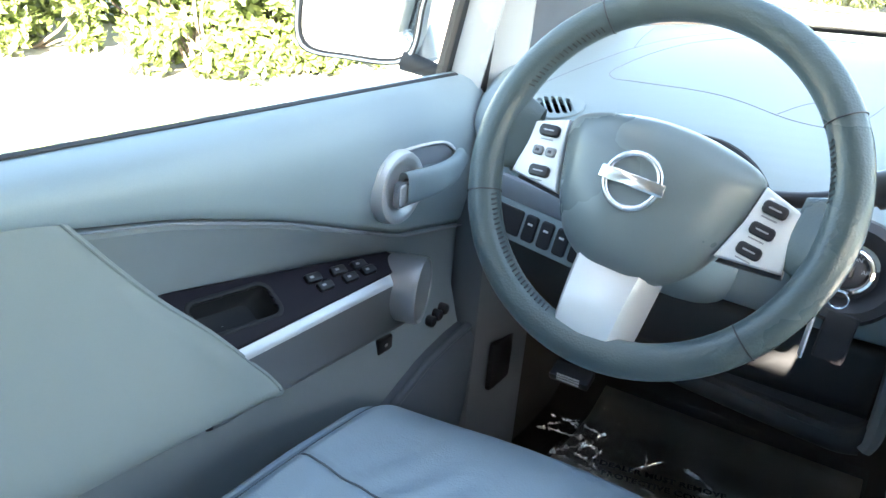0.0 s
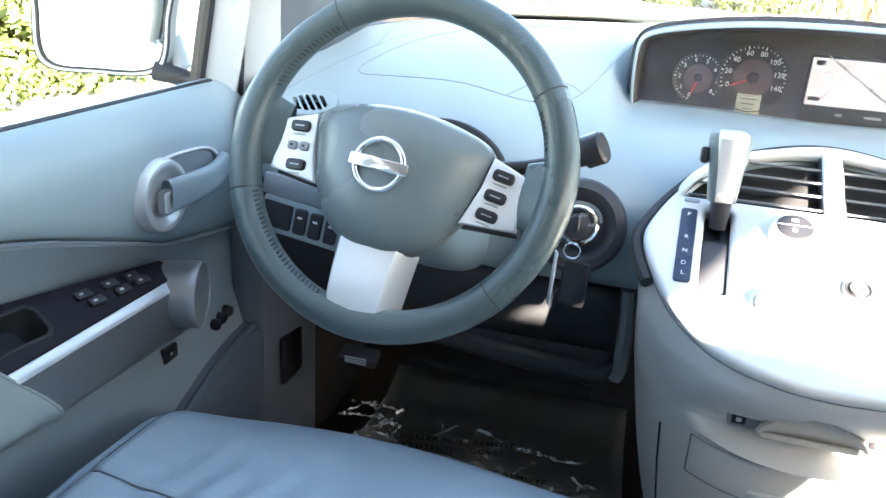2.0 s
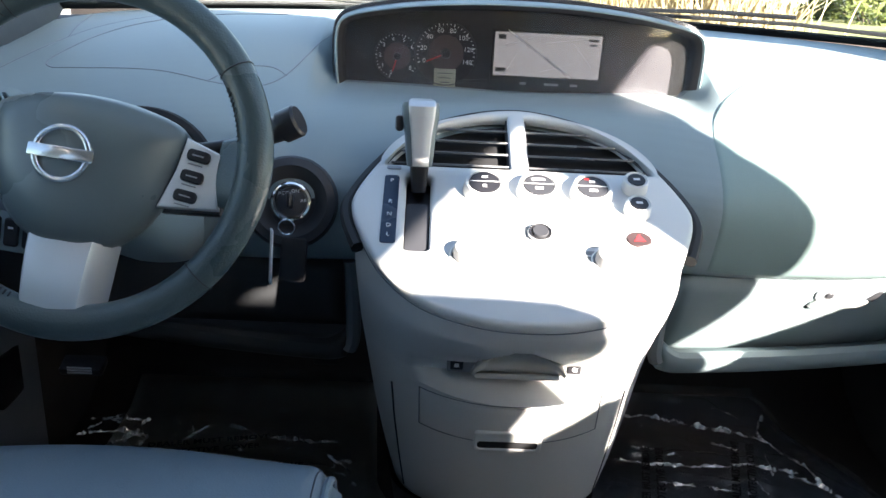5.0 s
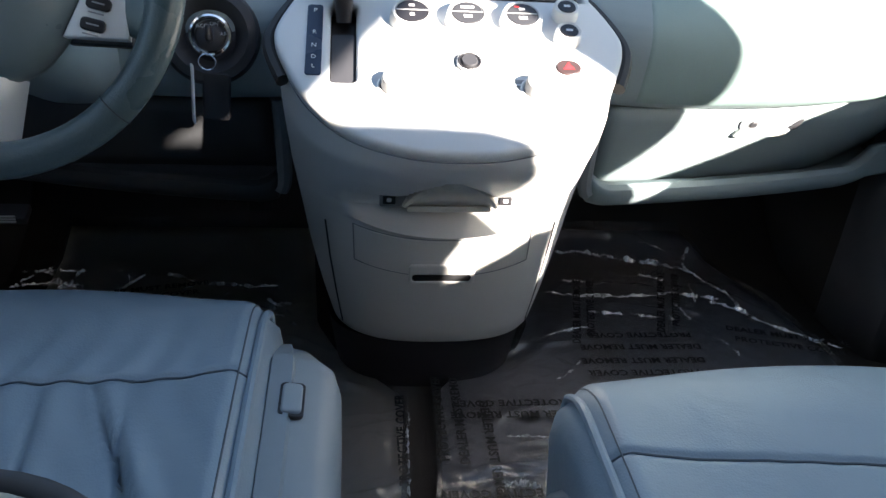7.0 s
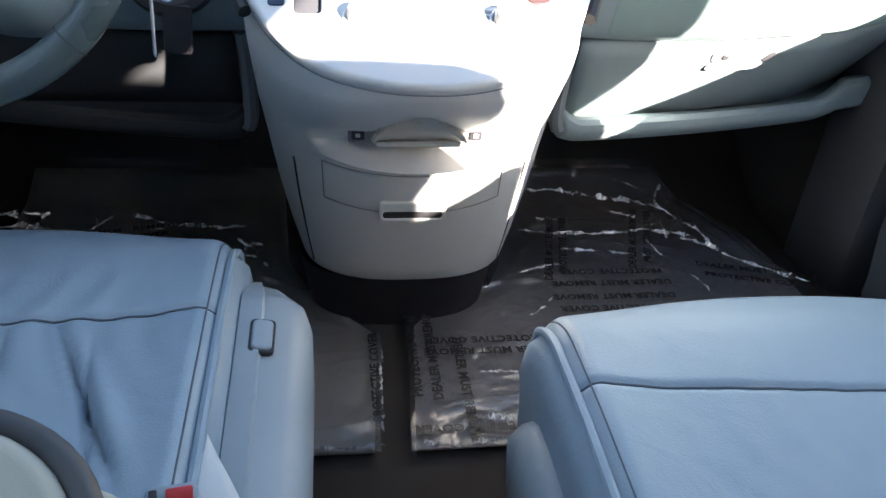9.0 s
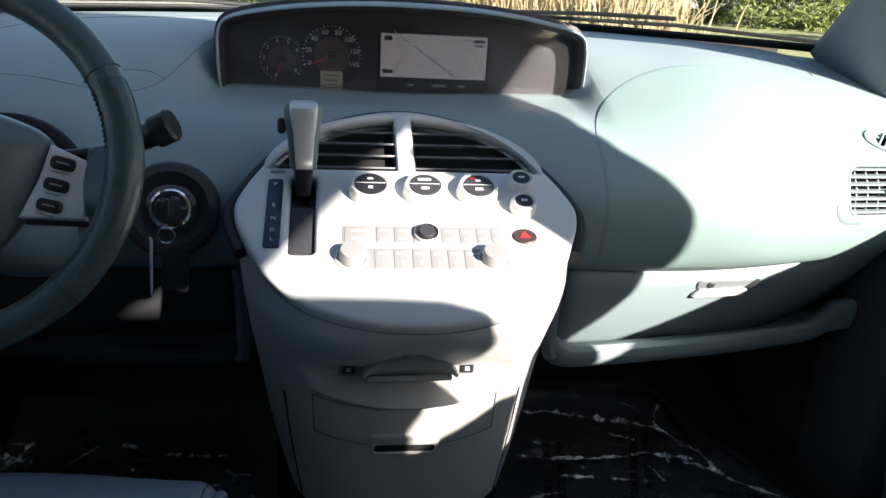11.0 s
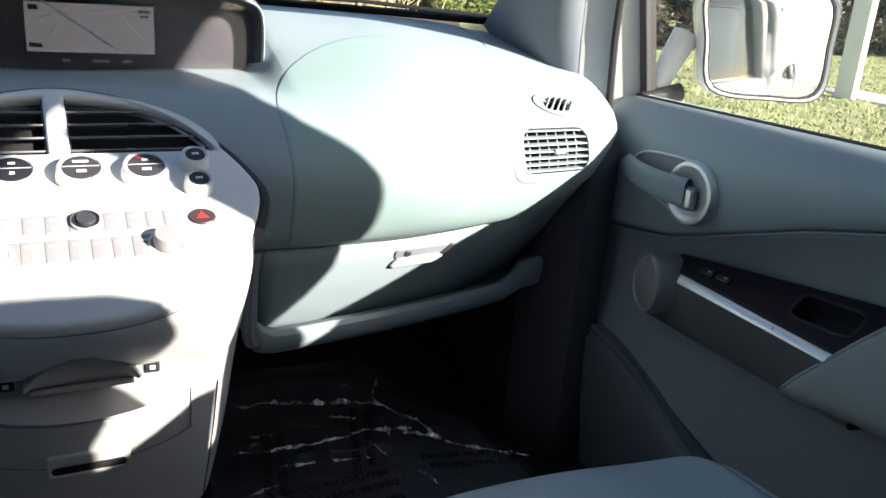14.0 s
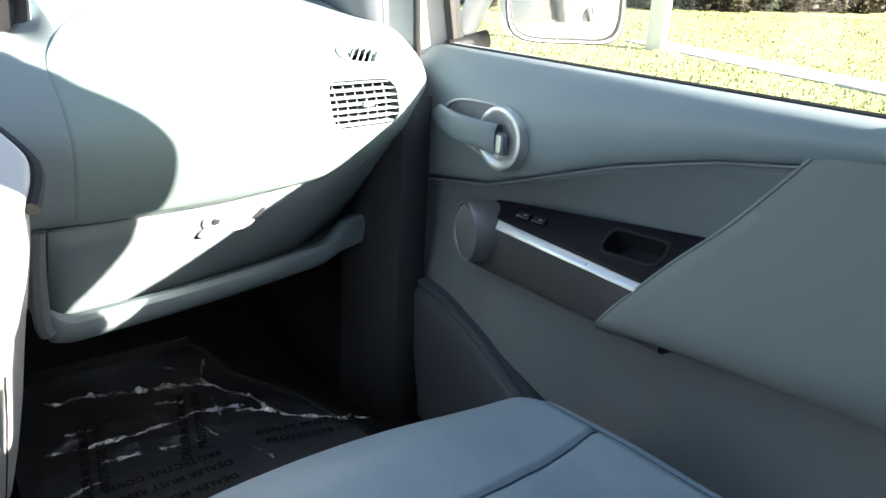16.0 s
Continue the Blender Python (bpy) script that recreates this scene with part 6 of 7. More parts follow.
def covered_mat(name, x0, x1, y0, y1, cut, label, folds):
    root = thing(name, ((x0 + x1) / 2, (y0 + y1) / 2, 0.0), label, "floor mat", "floor mats")

    def edge_x(y):
        """Half way along, the mat narrows beside the console."""
        return cut(y)
    rows, film = [], []
    for y in np.linspace(y0, y1, 34):
        a, b = edge_x(y)
        rows.append([Vector((lerp(a, b, t), y, floor_z(y) + 0.010)) for t in np.linspace(0, 1, 20)])
    solid(put("mat", sheet(rows), MATC if x0 >= 0 else MATD, root, "grey carpet mat"), 0.008)
    for y in np.linspace(y0 - 0.012, y1 + 0.012, 230):
        a, b = edge_x(min(max(y, y0), y1))
        row = []
        for t in np.linspace(-0.012, 1.012, 200):
            x = lerp(a, b, t)
            h = 0.003 * noise.noise((x * 14, y * 14, 3.1)) + 0.0035 * (0.5 - abs(noise.noise((x * 22, y * 30, 1.7)))) ** 3 * 6
            for fx, fy, ang, amp, wid, ln in folds:
                c, s_ = math.cos(ang), math.sin(ang)
                along, across = (x - fx) * c + (y - fy) * s_, -(x - fx) * s_ + (y - fy) * c
                across += 0.012 * math.sin(along * 17 + fx * 30) + 0.004 * math.sin(along * 61)
                if abs(along) < ln:
                    h += 1.3 * amp * math.exp(-abs(across / (0.62 * wid)) ** 1.4) * (1 - (along / ln) ** 2) * (0.7 + 0.3 * math.sin(along * 90))
            row.append(Vector((x, y, floor_z(y) + 0.0165 + max(h, -0.004))))
        film.append(row)
    cl = put("clear_film", sheet(film), FILM, root, "crinkled clear protective film", angle=180)
    cl.visible_shadow = False
    return root


def right_cut(y):
    return table((0.66, 0.93, 1.02, 1.10, 1.4), (-0.005, 0.015, 0.150, 0.185, 0.205), y), table((0.66, 1.0, 1.18, 1.34, 1.4), (0.70, 0.70, 0.66, 0.56, 0.50), y)


def left_cut(y):
    return table((0.66, 1.4), (-0.70, -0.66), y), table((0.66, 0.90, 0.96, 1.02, 1.1, 1.4), (-0.060, -0.045, -0.10, -0.150, -0.185, -0.205), y)


matr = covered_mat("passenger_floor_mat", 0, 0.7, 0.668, 1.36, right_cut, "dark carpet mat under crinkled printed plastic film",
                   [(0.36, 1.335, -0.10, 0.012, 0.010, 0.20), (0.40, 1.20, 0.06, 0.010, 0.009, 0.28), (0.58, 1.16, -0.75, 0.010, 0.012, 0.20), (0.40, 1.13, -0.03, 0.008, 0.008, 0.16), (0.20, 1.02, 0.35, 0.007, 0.008, 0.12), (0.10, 0.74, 0.03, 0.008, 0.012, 0.12), (0.16, 0.85, 0.2, 0.005, 0.01, 0.10), (0.30, 0.78, -0.1, 0.004, 0.01, 0.2)])
matl = covered_mat("driver_floor_mat", -0.7, 0, 0.668, 1.36, left_cut, "dark carpet mat under crinkled printed plastic film",
                   [(-0.38, 1.12, 0.1, 0.012, 0.010, 0.22), (-0.30, 1.05, -0.3, 0.010, 0.009, 0.18), (-0.52, 1.14, -0.2, 0.013, 0.010, 0.18), (-0.60, 1.06, 0.7, 0.011, 0.010, 0.14), (-0.22, 1.00, -0.5, 0.009, 0.009, 0.10), (-0.12, 0.70, 0.03, 0.008, 0.012, 0.12), (-0.45, 1.00, 0.4, 0.009, 0.010, 0.16), (-0.13, 0.93, -0.4, 0.007, 0.008, 0.08)])


def print_on(root, text, x, y, deg, size):
    me = words(text, size, Matrix.Translation((x, y, floor_z(y) + 0.0205)) @ pose(0, 0, 0, 0, 0, deg), 0.0001, 1.05, 0.0006)
    put("print", me, INK, root, "black printed words on the film", smooth=False)


W1, W2 = "DEALER MUST REMOVE", "PROTECTIVE COVER"
for text, x, y, deg in ((W2, 0.372, 1.046, 180), (W1, 0.365, 1.012, 180), (W1, 0.358, 0.974, 180), (W2, 0.350, 0.942, 180), (W1, 0.280, 1.125, 77), (W2, 0.308, 1.135, 77),
                        (W1, 0.448, 1.155, 72), (W2, 0.478, 1.160, 72), (W1, 0.640, 1.040, -14), (W2, 0.632, 1.010, -14), (W2, 0.120, 0.872, 180), (W1, 0.128, 0.846, 180),
                        (W1, 0.034, 0.850, 90), (W2, 0.006, 0.845, 90), (W1, 0.074, 0.770, -90), (W2, 0.090, 0.690, 180)):
    print_on(matr, text, x, y, deg, 0.0195)
for x, y, deg in ((-0.49, 1.195, 12), (-0.42, 1.125, 4), (-0.30, 0.97, -10), (-0.60, 1.05, 8)):
    print_on(matl, W1, x, y, deg, 0.0195)
    print_on(matl, W2, x, y - 0.028, deg, 0.0195)
print_on(matl, W2, -0.052, 0.80, 90, 0.0195)

# gathered folds of film, several layers thick, along the edges and across the mats; near-white for their glints
def fold_material():
    m = bpy.data.materials.new("gathered_film")
    m.use_nodes = True
    n, link = m.node_tree.nodes, m.node_tree.links.new
    b = n["Principled BSDF"]
    # near-white base carries the glints that the folds catch
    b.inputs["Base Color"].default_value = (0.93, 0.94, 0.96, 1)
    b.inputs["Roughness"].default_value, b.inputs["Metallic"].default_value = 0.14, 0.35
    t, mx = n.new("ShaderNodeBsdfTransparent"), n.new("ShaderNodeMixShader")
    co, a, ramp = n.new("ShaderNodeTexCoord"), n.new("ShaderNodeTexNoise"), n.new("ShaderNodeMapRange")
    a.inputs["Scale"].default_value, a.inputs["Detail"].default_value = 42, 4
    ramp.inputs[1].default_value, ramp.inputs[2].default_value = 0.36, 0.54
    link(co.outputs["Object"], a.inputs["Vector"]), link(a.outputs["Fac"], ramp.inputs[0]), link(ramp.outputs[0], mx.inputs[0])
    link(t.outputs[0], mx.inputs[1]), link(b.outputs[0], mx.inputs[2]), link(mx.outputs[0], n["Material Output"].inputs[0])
    return m


FOLD = fold_material()


def film_fold(root, pts, wide, seed):
    line = smooth_line([(x, y, 0) for x, y in pts], 40)
    rows = []
    for i, p in enumerate(line):
        a, b = line[max(i - 1, 0)], line[min(i + 1, len(line) - 1)]
        d = (b - a).normalized()
        side = Vector((-d.y, d.x, 0))
        end = min(1.0, i / 8, (len(line) - 1 - i) / 8)

        def wave(f, q):
            return noise.noise((i * f, seed * 3.7, q))
        k = wide * (0.10 + 0.90 * min(1.0, abs(wave(0.11, 0.5)) * 2.4)) * (0.10 + 0.90 * end) * (0.75 + 0.5 * wave(0.6, 7.0))
        c = p + side * wide * (0.9 * wave(0.07, 2.0) + 0.5 * wave(0.23, 4.0))
        z = floor_z(p.y) + 0.0175
        rows.append([c + side * k * (q + 0.35 * wave(0.35, 9.0 + j)) + Vector((0, 0, z + k * (h + 0.5 * h * wave(0.4, 20.0 + j)))) for j, (q, h) in enumerate(((-0.8, 0.0), (-0.4, 0.6), (0.0, 1.0), (0.3, 0.4), (0.8, 0.0)))])
    put("film_fold", sheet(rows), FOLD, root, "gathered fold of film, its glint put into the colour", smooth=False)


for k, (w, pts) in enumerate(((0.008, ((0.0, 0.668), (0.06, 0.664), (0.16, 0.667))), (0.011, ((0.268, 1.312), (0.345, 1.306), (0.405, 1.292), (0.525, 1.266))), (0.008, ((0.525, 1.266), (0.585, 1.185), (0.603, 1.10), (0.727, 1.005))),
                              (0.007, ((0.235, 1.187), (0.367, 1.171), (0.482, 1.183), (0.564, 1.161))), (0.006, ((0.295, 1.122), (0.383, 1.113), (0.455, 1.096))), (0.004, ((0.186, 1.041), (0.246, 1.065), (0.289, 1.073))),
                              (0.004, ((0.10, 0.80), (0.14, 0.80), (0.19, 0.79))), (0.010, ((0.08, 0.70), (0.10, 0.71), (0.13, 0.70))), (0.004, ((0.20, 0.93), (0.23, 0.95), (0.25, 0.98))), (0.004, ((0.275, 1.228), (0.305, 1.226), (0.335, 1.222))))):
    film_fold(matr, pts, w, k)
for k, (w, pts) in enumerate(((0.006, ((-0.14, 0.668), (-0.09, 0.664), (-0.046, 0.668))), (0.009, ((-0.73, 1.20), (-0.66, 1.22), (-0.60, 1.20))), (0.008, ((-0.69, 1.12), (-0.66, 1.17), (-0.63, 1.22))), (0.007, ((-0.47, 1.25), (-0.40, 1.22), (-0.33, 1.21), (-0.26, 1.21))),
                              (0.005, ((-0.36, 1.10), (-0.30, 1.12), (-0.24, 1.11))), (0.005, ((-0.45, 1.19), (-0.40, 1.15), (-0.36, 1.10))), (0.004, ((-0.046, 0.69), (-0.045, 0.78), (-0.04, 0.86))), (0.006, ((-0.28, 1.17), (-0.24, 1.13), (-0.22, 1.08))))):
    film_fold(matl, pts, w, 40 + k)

# short pale folds scattered as sparkles of glare on the film
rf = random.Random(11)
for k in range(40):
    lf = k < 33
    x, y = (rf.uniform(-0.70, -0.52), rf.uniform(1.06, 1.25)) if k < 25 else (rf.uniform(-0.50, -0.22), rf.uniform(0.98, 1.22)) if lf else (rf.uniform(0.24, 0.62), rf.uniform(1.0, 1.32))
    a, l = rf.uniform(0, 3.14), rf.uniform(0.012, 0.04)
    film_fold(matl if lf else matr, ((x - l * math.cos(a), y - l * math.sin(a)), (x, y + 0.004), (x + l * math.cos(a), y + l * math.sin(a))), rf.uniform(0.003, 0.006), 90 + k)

# pedals
for nm, x, w, h, lab in (("brake_pedal", -0.42, 0.085, 0.055, "black rubber brake pedal"), ("accelerator_pedal", -0.30, 0.045, 0.12, "tall black rubber accelerator pedal")):
    p = thing(nm, (x, 1.42, 0.12), lab, "pedal")
    m = pose(x, 1.36, 0.16, 50, 0, 0)
    put("pad", boxes((w, h, 0.012), m, 0.004), RUBBER, p)
    for i in range(4):
        put("rib", boxes((w * 0.85, h * 0.09, 0.003), m @ Matrix.Translation((0, h * (-0.33 + 0.22 * i), -0.007)), 0.001), RUBBER, p)
    put("arm", tube([(x, 1.37, 0.165), (x, 1.44, 0.28), (x, 1.50, 0.44)], 0.008, 8), DARK, p)

# ---- outside ----
GZ = -0.46


def ground_mat():
    m = bpy.data.materials.new("ground")
    m.use_nodes = True
    n, link = m.node_tree.nodes, m.node_tree.links.new
    b = n["Principled BSDF"]
    b.inputs["Roughness"].default_value = 0.95
    co = n.new("ShaderNodeTexCoord")
    sep = n.new("ShaderNodeSeparateXYZ")
    link(co.outputs["Object"], sep.inputs[0])
    a, f = n.new("ShaderNodeTexNoise"), n.new("ShaderNodeTexNoise")
    a.inputs["Scale"].default_value, a.inputs["Detail"].default_value = 0.8, 8
    f.inputs["Scale"].default_value, f.inputs["Detail"].default_value = 60, 4
    link(co.outputs["Object"], a.inputs["Vector"]), link(co.outputs["Object"], f.inputs["Vector"])
    stone = n.new("ShaderNodeValToRGB")
    stone.color_ramp.elements[0].color, stone.color_ramp.elements[1].color = (0.30, 0.28, 0.25, 1), (0.46, 0.44, 0.41, 1)
    link(f.outputs["Fac"], stone.inputs[0]), link(stone.outputs[0], b.inputs["Base Color"])
    bp = n.new("ShaderNodeBump")
    bp.inputs["Strength"].default_value, bp.inputs["Distance"].default_value = 0.6, 0.02
    link(f.outputs["Fac"], bp.inputs["Height"]), link(bp.outputs[0], b.inputs["Normal"])
    return m


gr = part("ground", sheet([[(x, y, GZ) for x in (-600, -60, -10, 0, 10, 60, 600)] for y in (-600, -60, -10, 0, 10, 60, 600)]), ground_mat())
tagged(gr, "pale gravel lot around the van", "ground", kind="structure")


def lawn_z(x, y):
    return GZ + 0.09 + 0.10 * noise.noise((x * 0.1, (y - 0.02 * x) * 0.1, 0))


LAWN = mat("lawn_soil", (0.29, 0.30, 0.15), 0.95, grain=40, bump=0.8, vary=0.45, stains=1.4, spec=0.1, depth=0.03)
lawn = part("lawn", sheet([[(x, y + 0.02 * x, lawn_z(x, y + 0.02 * x)) for x in np.linspace(3.2, 60, 40)] for y in np.linspace(-12, 40, 40)]), LAWN)
tagged(lawn, "sunlit mown lawn beside the lot", "lawn", kind="structure")
rng = random.Random(3)
BLADE = mat("grass_blade", (0.31, 0.335, 0.150), 0.7, grain=3, bump=0, vary=0.3, stains=0.7, spec=0.2)
gv, gf = [], []
for i in range(26000):
    r = 4 + 24 * rng.random() ** 1.3
    a = radians(rng.uniform(38, 84))
    x, y = r * math.sin(a), r * math.cos(a)
    if x < 3.4:
        continue
    h, w, t = rng.uniform(0.02, 0.05), rng.uniform(0.004, 0.010) * (1 + r / 14), rng.uniform(0, 6.28)
    z = lawn_z(x, y)
    k = len(gv)
    gv += [(x - w * math.cos(t), y - w * math.sin(t), z), (x + w * math.cos(t), y + w * math.sin(t), z), (x + rng.uniform(-0.03, 0.03), y + rng.uniform(-0.03, 0.03), z + h)]
    gf.append((k, k + 1, k + 2))
tagged(part("grass", (gv, gf), BLADE, smooth=False), "short lawn grass", "grass", kind="stuff")
CONCRETE = mat("concrete", (0.50, 0.48, 0.45), 0.9, grain=60, bump=0.4, vary=0.2, stains=2.0)
path = thing("path", (10.4, 5.6, GZ), "narrow path of pale concrete slabs across the lawn", "path", kind="structure")
way = Vector((-0.31, -0.95, 0)).normalized()
for i in range(7):
    c = Vector((11.25, 8.2, 0)) + way * 1.52 * i
    m = frame_of((c.x, c.y, lawn_z(c.x, c.y) - 0.01), way, Vector((-way.y, way.x, 0)))
    put("paving_slab", boxes((1.44, 0.84, 0.08), m @ pose(0, 0, 0, 0.3 * (i % 3 - 1), 0.4 * (i % 2), 1.5 * (i % 3 - 1)), 0.012), CONCRETE, path)

post = thing("white_post", (10.54, 7.95, GZ), "square white painted timber post on the lawn", "post")
put("post", boxes((0.25, 0.25, 7.0), Matrix.Translation((10.54, 7.95, GZ + 3.4)) @ pose(0, 0, 0, 0, 0, 20), 0.012), mat("weathered_white_paint", (0.66, 0.65, 0.62), 0.7, grain=30, bump=0.4, vary=0.15, stains=2.5), post)


def leafy(name, label, cx, cy, w, d, h, n, leaf, material, category="bush", lean=0.0, shape=0.7):
    """A shrub: stems and a loose crown of many small leaves in clumps."""
    root = thing(name, (cx, cy, GZ), label, category)
    r = random.Random(int(cx * 31 + cy * 17))
    st = bmesh.new()
    clumps = []
    for i in range(max(7, n // 130)):
        a, q = r.uniform(0, 6.283), math.sqrt(r.random())
        top = Vector((cx + 0.5 * w * q * math.cos(a), cy + 0.5 * d * q * math.sin(a), GZ + h * (0.05 + 0.95 * r.random() ** 1.25) * (1 - 0.30 * q * q)))
        clumps.append((top, r.uniform(0.14, 0.30) * min(w, h) * 0.6))
        base = Vector((cx + 0.15 * w * q * math.cos(a), cy + 0.15 * d * q * math.sin(a), GZ - 0.02))
        if i < 12:
            tube([base, base.lerp(top, 0.5) + Vector((r.uniform(-.1, .1), r.uniform(-.1, .1), 0)), top], [0.02, 0.013, 0.006], 5, bm=st)
    put("stems", st, BARK, root)
    v, f = [], []
    for i in range(n):
        c, s = clumps[r.randrange(len(clumps))]
        dv = Vector((r.gauss(0, 1), r.gauss(0, 1), r.gauss(0, shape)))
        p = c + dv.normalized() * s * r.random() ** 0.45
        if p.z < GZ:
            p.z = GZ + r.random() * 0.1
        u = Vector((r.gauss(0, 1), r.gauss(0, 1), r.gauss(0, 1))).normalized()
        t = u.orthogonal().normalized()
        l = leaf * r.uniform(0.6, 1.4)
        k = len(v)
        v += [p - u * l, p + t * l * 0.45, p + u * l, p - t * l * 0.45]
        f.append((k, k + 1, k + 2, k + 3))
    put("crown", (v, f), material, root, smooth=False)
    return root


BARK = mat("bark", (0.14, 0.11, 0.085), 0.9, grain=40, bump=0.6, vary=0.3)


def leaf_mat(name, c1, c2):
    m = bpy.data.materials.new(name)
    m.use_nodes = True
    n, link = m.node_tree.nodes, m.node_tree.links.new
    b = n["Principled BSDF"]
    geo, ramp = n.new("ShaderNodeNewGeometry"), n.new("ShaderNodeValToRGB")
    ramp.color_ramp.elements[0].color, ramp.color_ramp.elements[1].color = (*c1, 1), (*c2, 1)
    link(geo.outputs["Random Per Island"], ramp.inputs[0]), link(ramp.outputs[0], b.inputs["Base Color"])
    b.inputs["Roughness"].default_value = 0.55
    tr = n.new("ShaderNodeBsdfTranslucent")
    mx = n.new("ShaderNodeMixShader")
    mx.inputs[0].default_value = 0.3
    link(ramp.outputs[0], tr.inputs[0]), link(b.outputs[0], mx.inputs[1]), link(tr.outputs[0], mx.inputs[2]), link(mx.outputs[0], n["Material Output"].inputs[0])
    return m


GREEN = leaf_mat("shrub_leaf", (0.055, 0.085, 0.02), (0.20, 0.25, 0.07))
FIR = leaf_mat("conifer_needle", (0.085, 0.11, 0.028), (0.29, 0.33, 0.11))
# the hedge's shade is put into its dark leaf colours
HEDGE = leaf_mat("shaded_hedge_leaf", (0.020, 0.017, 0.010), (0.085, 0.070, 0.035))
STRAW = leaf_mat("dry_straw", (0.28, 0.22, 0.13), (0.55, 0.46, 0.28))
for x, y, w, h in ((-5.35, 4.75, 1.25, 1.9), (-5.05, 5.40, 1.0, 1.8), (-5.9, 6.0, 2.2, 2.3), (-7.1, 4.1, 1.4, 1.7), (-7.7, 3.4, 1.2, 1.5), (-8.9, 4.8, 2.2, 2.0), (-7.0, 8.0, 2.4, 2.4), (-7.6, 6.2, 2.0, 2.2)):
    leafy("shrub", "sunlit green shrub with small leaves at the lot's edge", x, y, w, w, h, 9000, 0.05, GREEN)
for i in range(9):
    x = -7.5 + 4.1 * i
    y = 25.5 + 1.4 * math.sin(i * 2.1)
    leafy("conifer_bush", "broad sunlit evergreen bush beyond the lot", x, y, 4.6, 3.2, 3.4 + 0.6 * math.sin(i * 1.7), 16000, 0.085, FIR)
for i, a in enumerate((0.20, 0.25, 0.30, 0.345)):
    x, y = 21 * math.sin(a), 21 * math.cos(a)
    root = thing("dry_grass_clump", (x, y, GZ), "tall dry straw-coloured ornamental grass", "dry grass")
    v, f = [], []
    r = random.Random(i)
    for k in range(420):
        bx, by = x + r.gauss(0, 0.75), y + r.gauss(0, 0.4)
        tx, ty, h = bx + r.gauss(0, 0.4), by + r.gauss(0, 0.3), r.uniform(0.6, 1.7)
        w = r.uniform(0.008, 0.02)
        q = len(v)
        v += [(bx - w, by, GZ), (bx + w, by, GZ), (lerp(bx, tx, 0.5) + w, lerp(by, ty, 0.5), GZ + h * 0.65), (tx, ty, GZ + h), (lerp(bx, tx, 0.5) - w, lerp(by, ty, 0.5), GZ + h * 0.65)]
        f.append((q, q + 1, q + 2, q + 3, q + 4))
    put("stalks", (v, f), STRAW, root, smooth=False)
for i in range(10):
    leafy("hedge_bush", "hedge bush behind the lawn, shade put into its leaf colour", 15.5 + 3.0 * i, 16.2 + 0.5 * math.sin(i), 3.9, 2.6, 2.9 + 0.3 * math.sin(2.3 * i), 6000, 0.11, HEDGE)

# wipers resting on the cowl
for x0, x1, y0, y1 in ((0.30, 0.86, 1.66, 1.36), (-0.66, -0.10, 1.43, 1.72)):
    wp = thing("windscreen_wiper", ((x0 + x1) / 2, (y0 + y1) / 2, 0.76), "black windscreen wiper resting on the cowl", "wiper", "wipers")
    a, b = Vector((x0, y0 + 0.02, 0.764)), Vector((x1, y1 + 0.03, 0.752))
    put("blade", tube([a, a.lerp(b, 0.5) + Vector((0, 0.02, 0.008)), b], 0.0040, 6), RUBBER, wp)
    put("arm", tube([a.lerp(b, 0.5) + Vector((0, 0.03, 0.02)), a.lerp(b, 0.25) + Vector((0, 0.06, 0.015)), a + Vector((-0.05, 0.12, 0.0))], 0.0045, 6), RUBBER, wp)


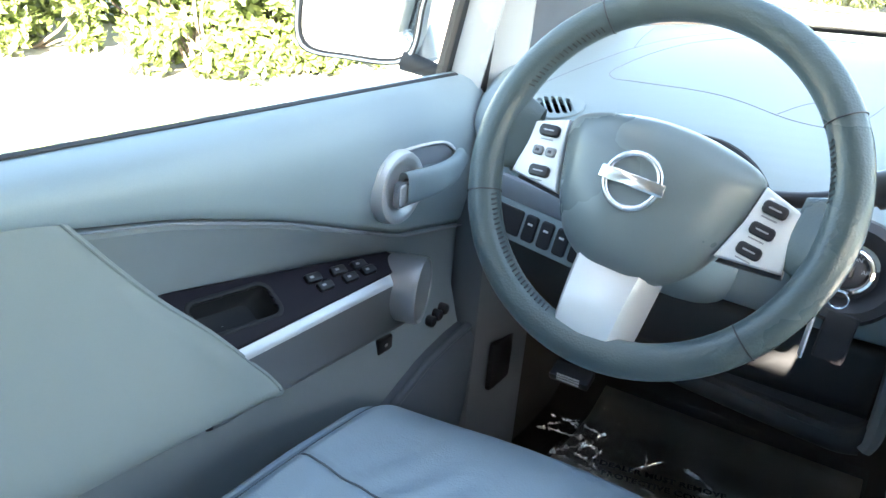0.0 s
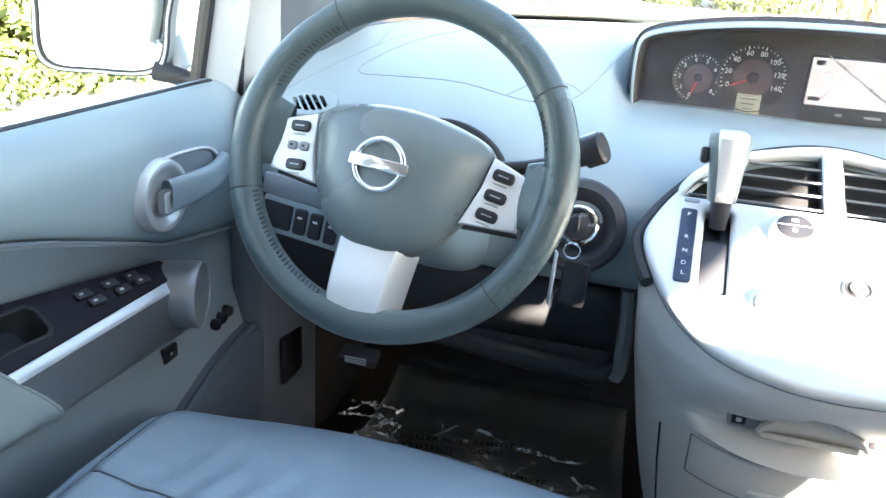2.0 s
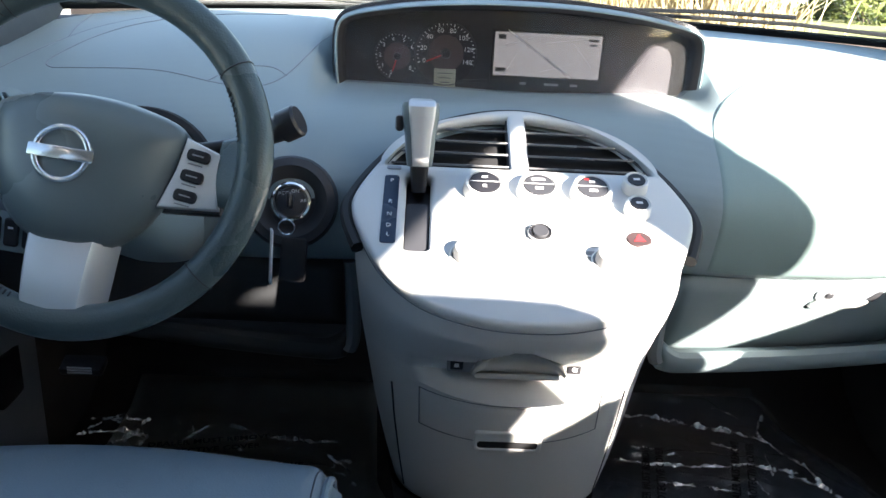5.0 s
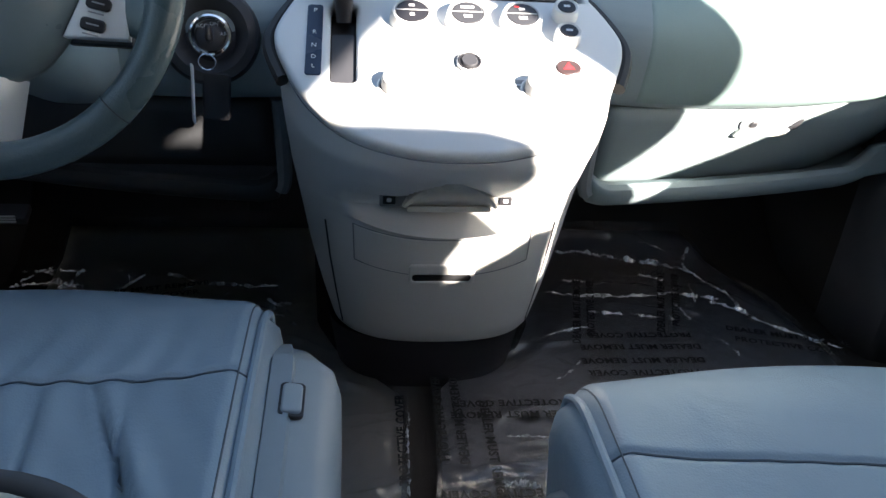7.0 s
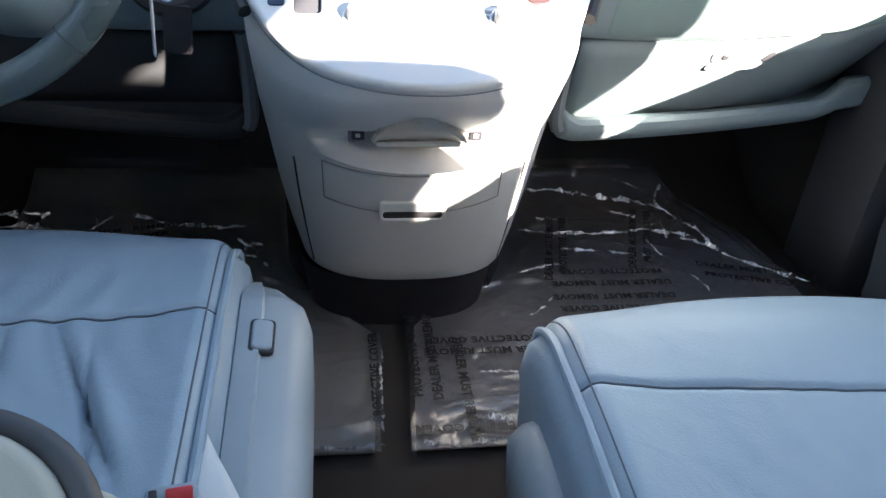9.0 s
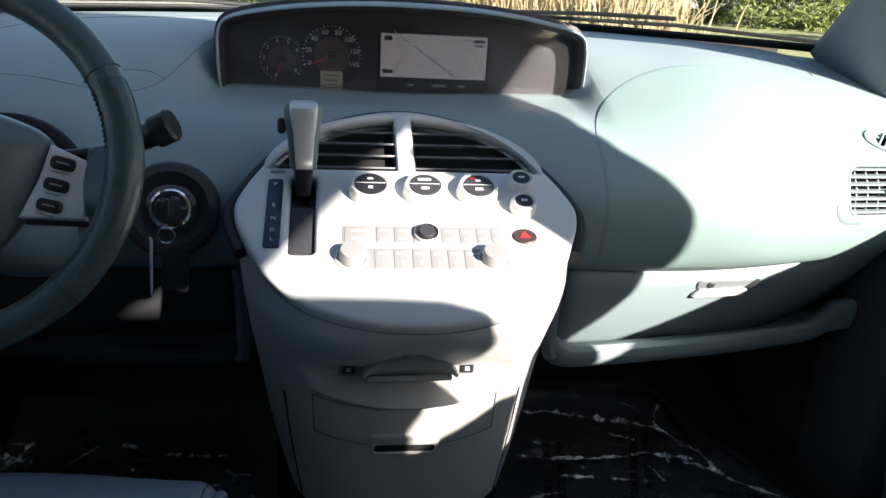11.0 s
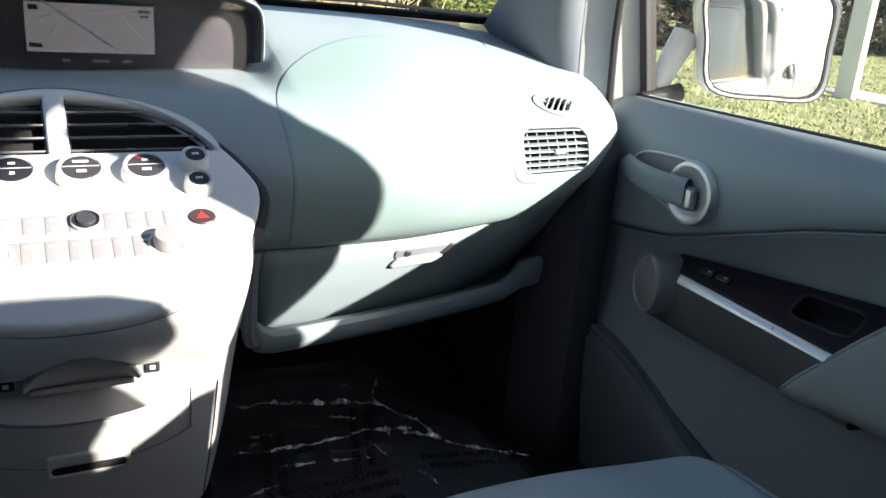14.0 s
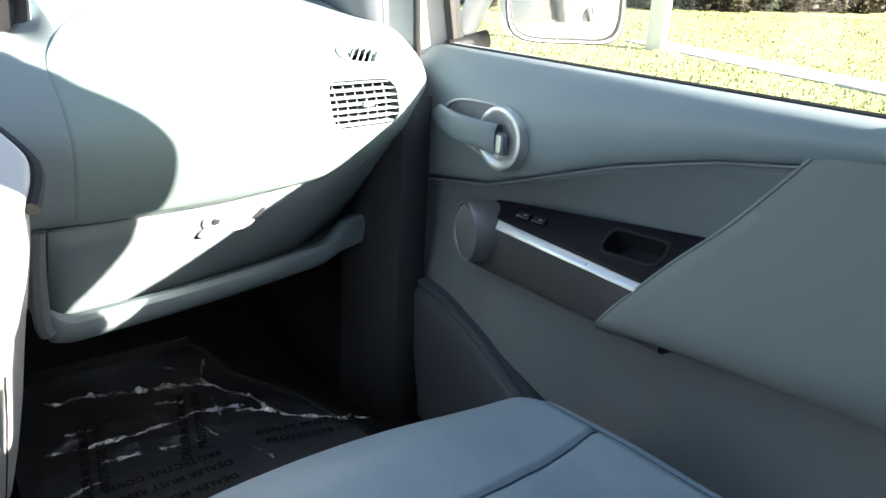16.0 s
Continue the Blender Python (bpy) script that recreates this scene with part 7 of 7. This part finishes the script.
# door mirrors
def door_mirror(s):
    root = thing("door_mirror", (s * 0.95, 0.99, 0.66), "pale painted door mirror with dark foot", "door mirror", "door mirrors")
    def V(x, y, z):
        return Vector((s * x, y, z))
    c = V(1.035, 0.930, 0.757) if s > 0 else V(1.020, 1.000, 0.745)
    face = frame_of(c, V(1, -0.52, 0) if s > 0 else V(-1, 0.22, 0), (0, 0.05, 1))
    if (face.to_3x3() @ Vector((0, 0, 1))).y > 0:
        face = face @ pose(0, 0, 0, 0, 180, 0)
    fx = 1 if (face.to_3x3() @ Vector((1, 0, 0))).x * s > 0 else -1     # +1: local x runs outward
    loop = smooth_line([(fx * x, y, 0) for x, y in ((-0.105, 0.080), (0.0, 0.092), (0.098, 0.085), (0.108, 0.0), (0.100, -0.078), (0.02, -0.088), (-0.080, -0.078), (-0.100, 0.0))], 5, True)
    lp = [(q.x, q.y) for q in loop]
    rows = []
    for sc, h in ((0.90, 0.002), (0.97, 0.006), (1.0, 0.0), (1.01, -0.02), (0.98, -0.06), (0.85, -0.09), (0.5, -0.105), (0.02, -0.108)):
        rows.append([face @ Vector((x * sc, y * sc, h)) for x, y in lp + lp[:1]])
    put("housing", sheet(rows), SKIN, root, angle=60)
    put("mirror_rim", plate(lp, [[(x * 0.90, y * 0.90) for x, y in lp]], 0.004, 0.001, face @ Matrix.Translation((0, 0, 0.004))), RUBBER, root)
    put("mirror_glass", plate([(x * 0.91, y * 0.91) for x, y in lp], (), 0.003, 0.0004, face @ Matrix.Translation((0, 0, 0.0015))), MIRROR, root, "silvered mirror glass")
    bl = [(fx * (0.055 + 0.020 * math.cos(a)), -0.045 + 0.020 * math.sin(a)) for a in np.linspace(0, 2 * math.pi, 28, endpoint=False)]
    put("spot_mirror", plate(bl, (), 0.003, 0.0008, face @ Matrix.Translation((0, 0, 0.0042))), MIRROR, root, "small round blind-spot mirror")
    put("foot", tube(smooth_line([V(0.880, 1.030, 0.656), V(0.91, 1.025, 0.660), V(0.950, 1.015, 0.668)], 5), [0.010 + 0.0006 * i for i in range(11)], 10), RUBBER, root, "dark mirror foot")
    put("strut", tube(smooth_line([V(0.925, 1.045, 0.668), V(0.945, 1.050, 0.705), V(0.975, 1.050, 0.760)], 5), [0.016 + 0.0008 * i for i in range(11)], 12), SKIN, root, "pale painted mirror strut")


door_mirror(-1), door_mirror(1)
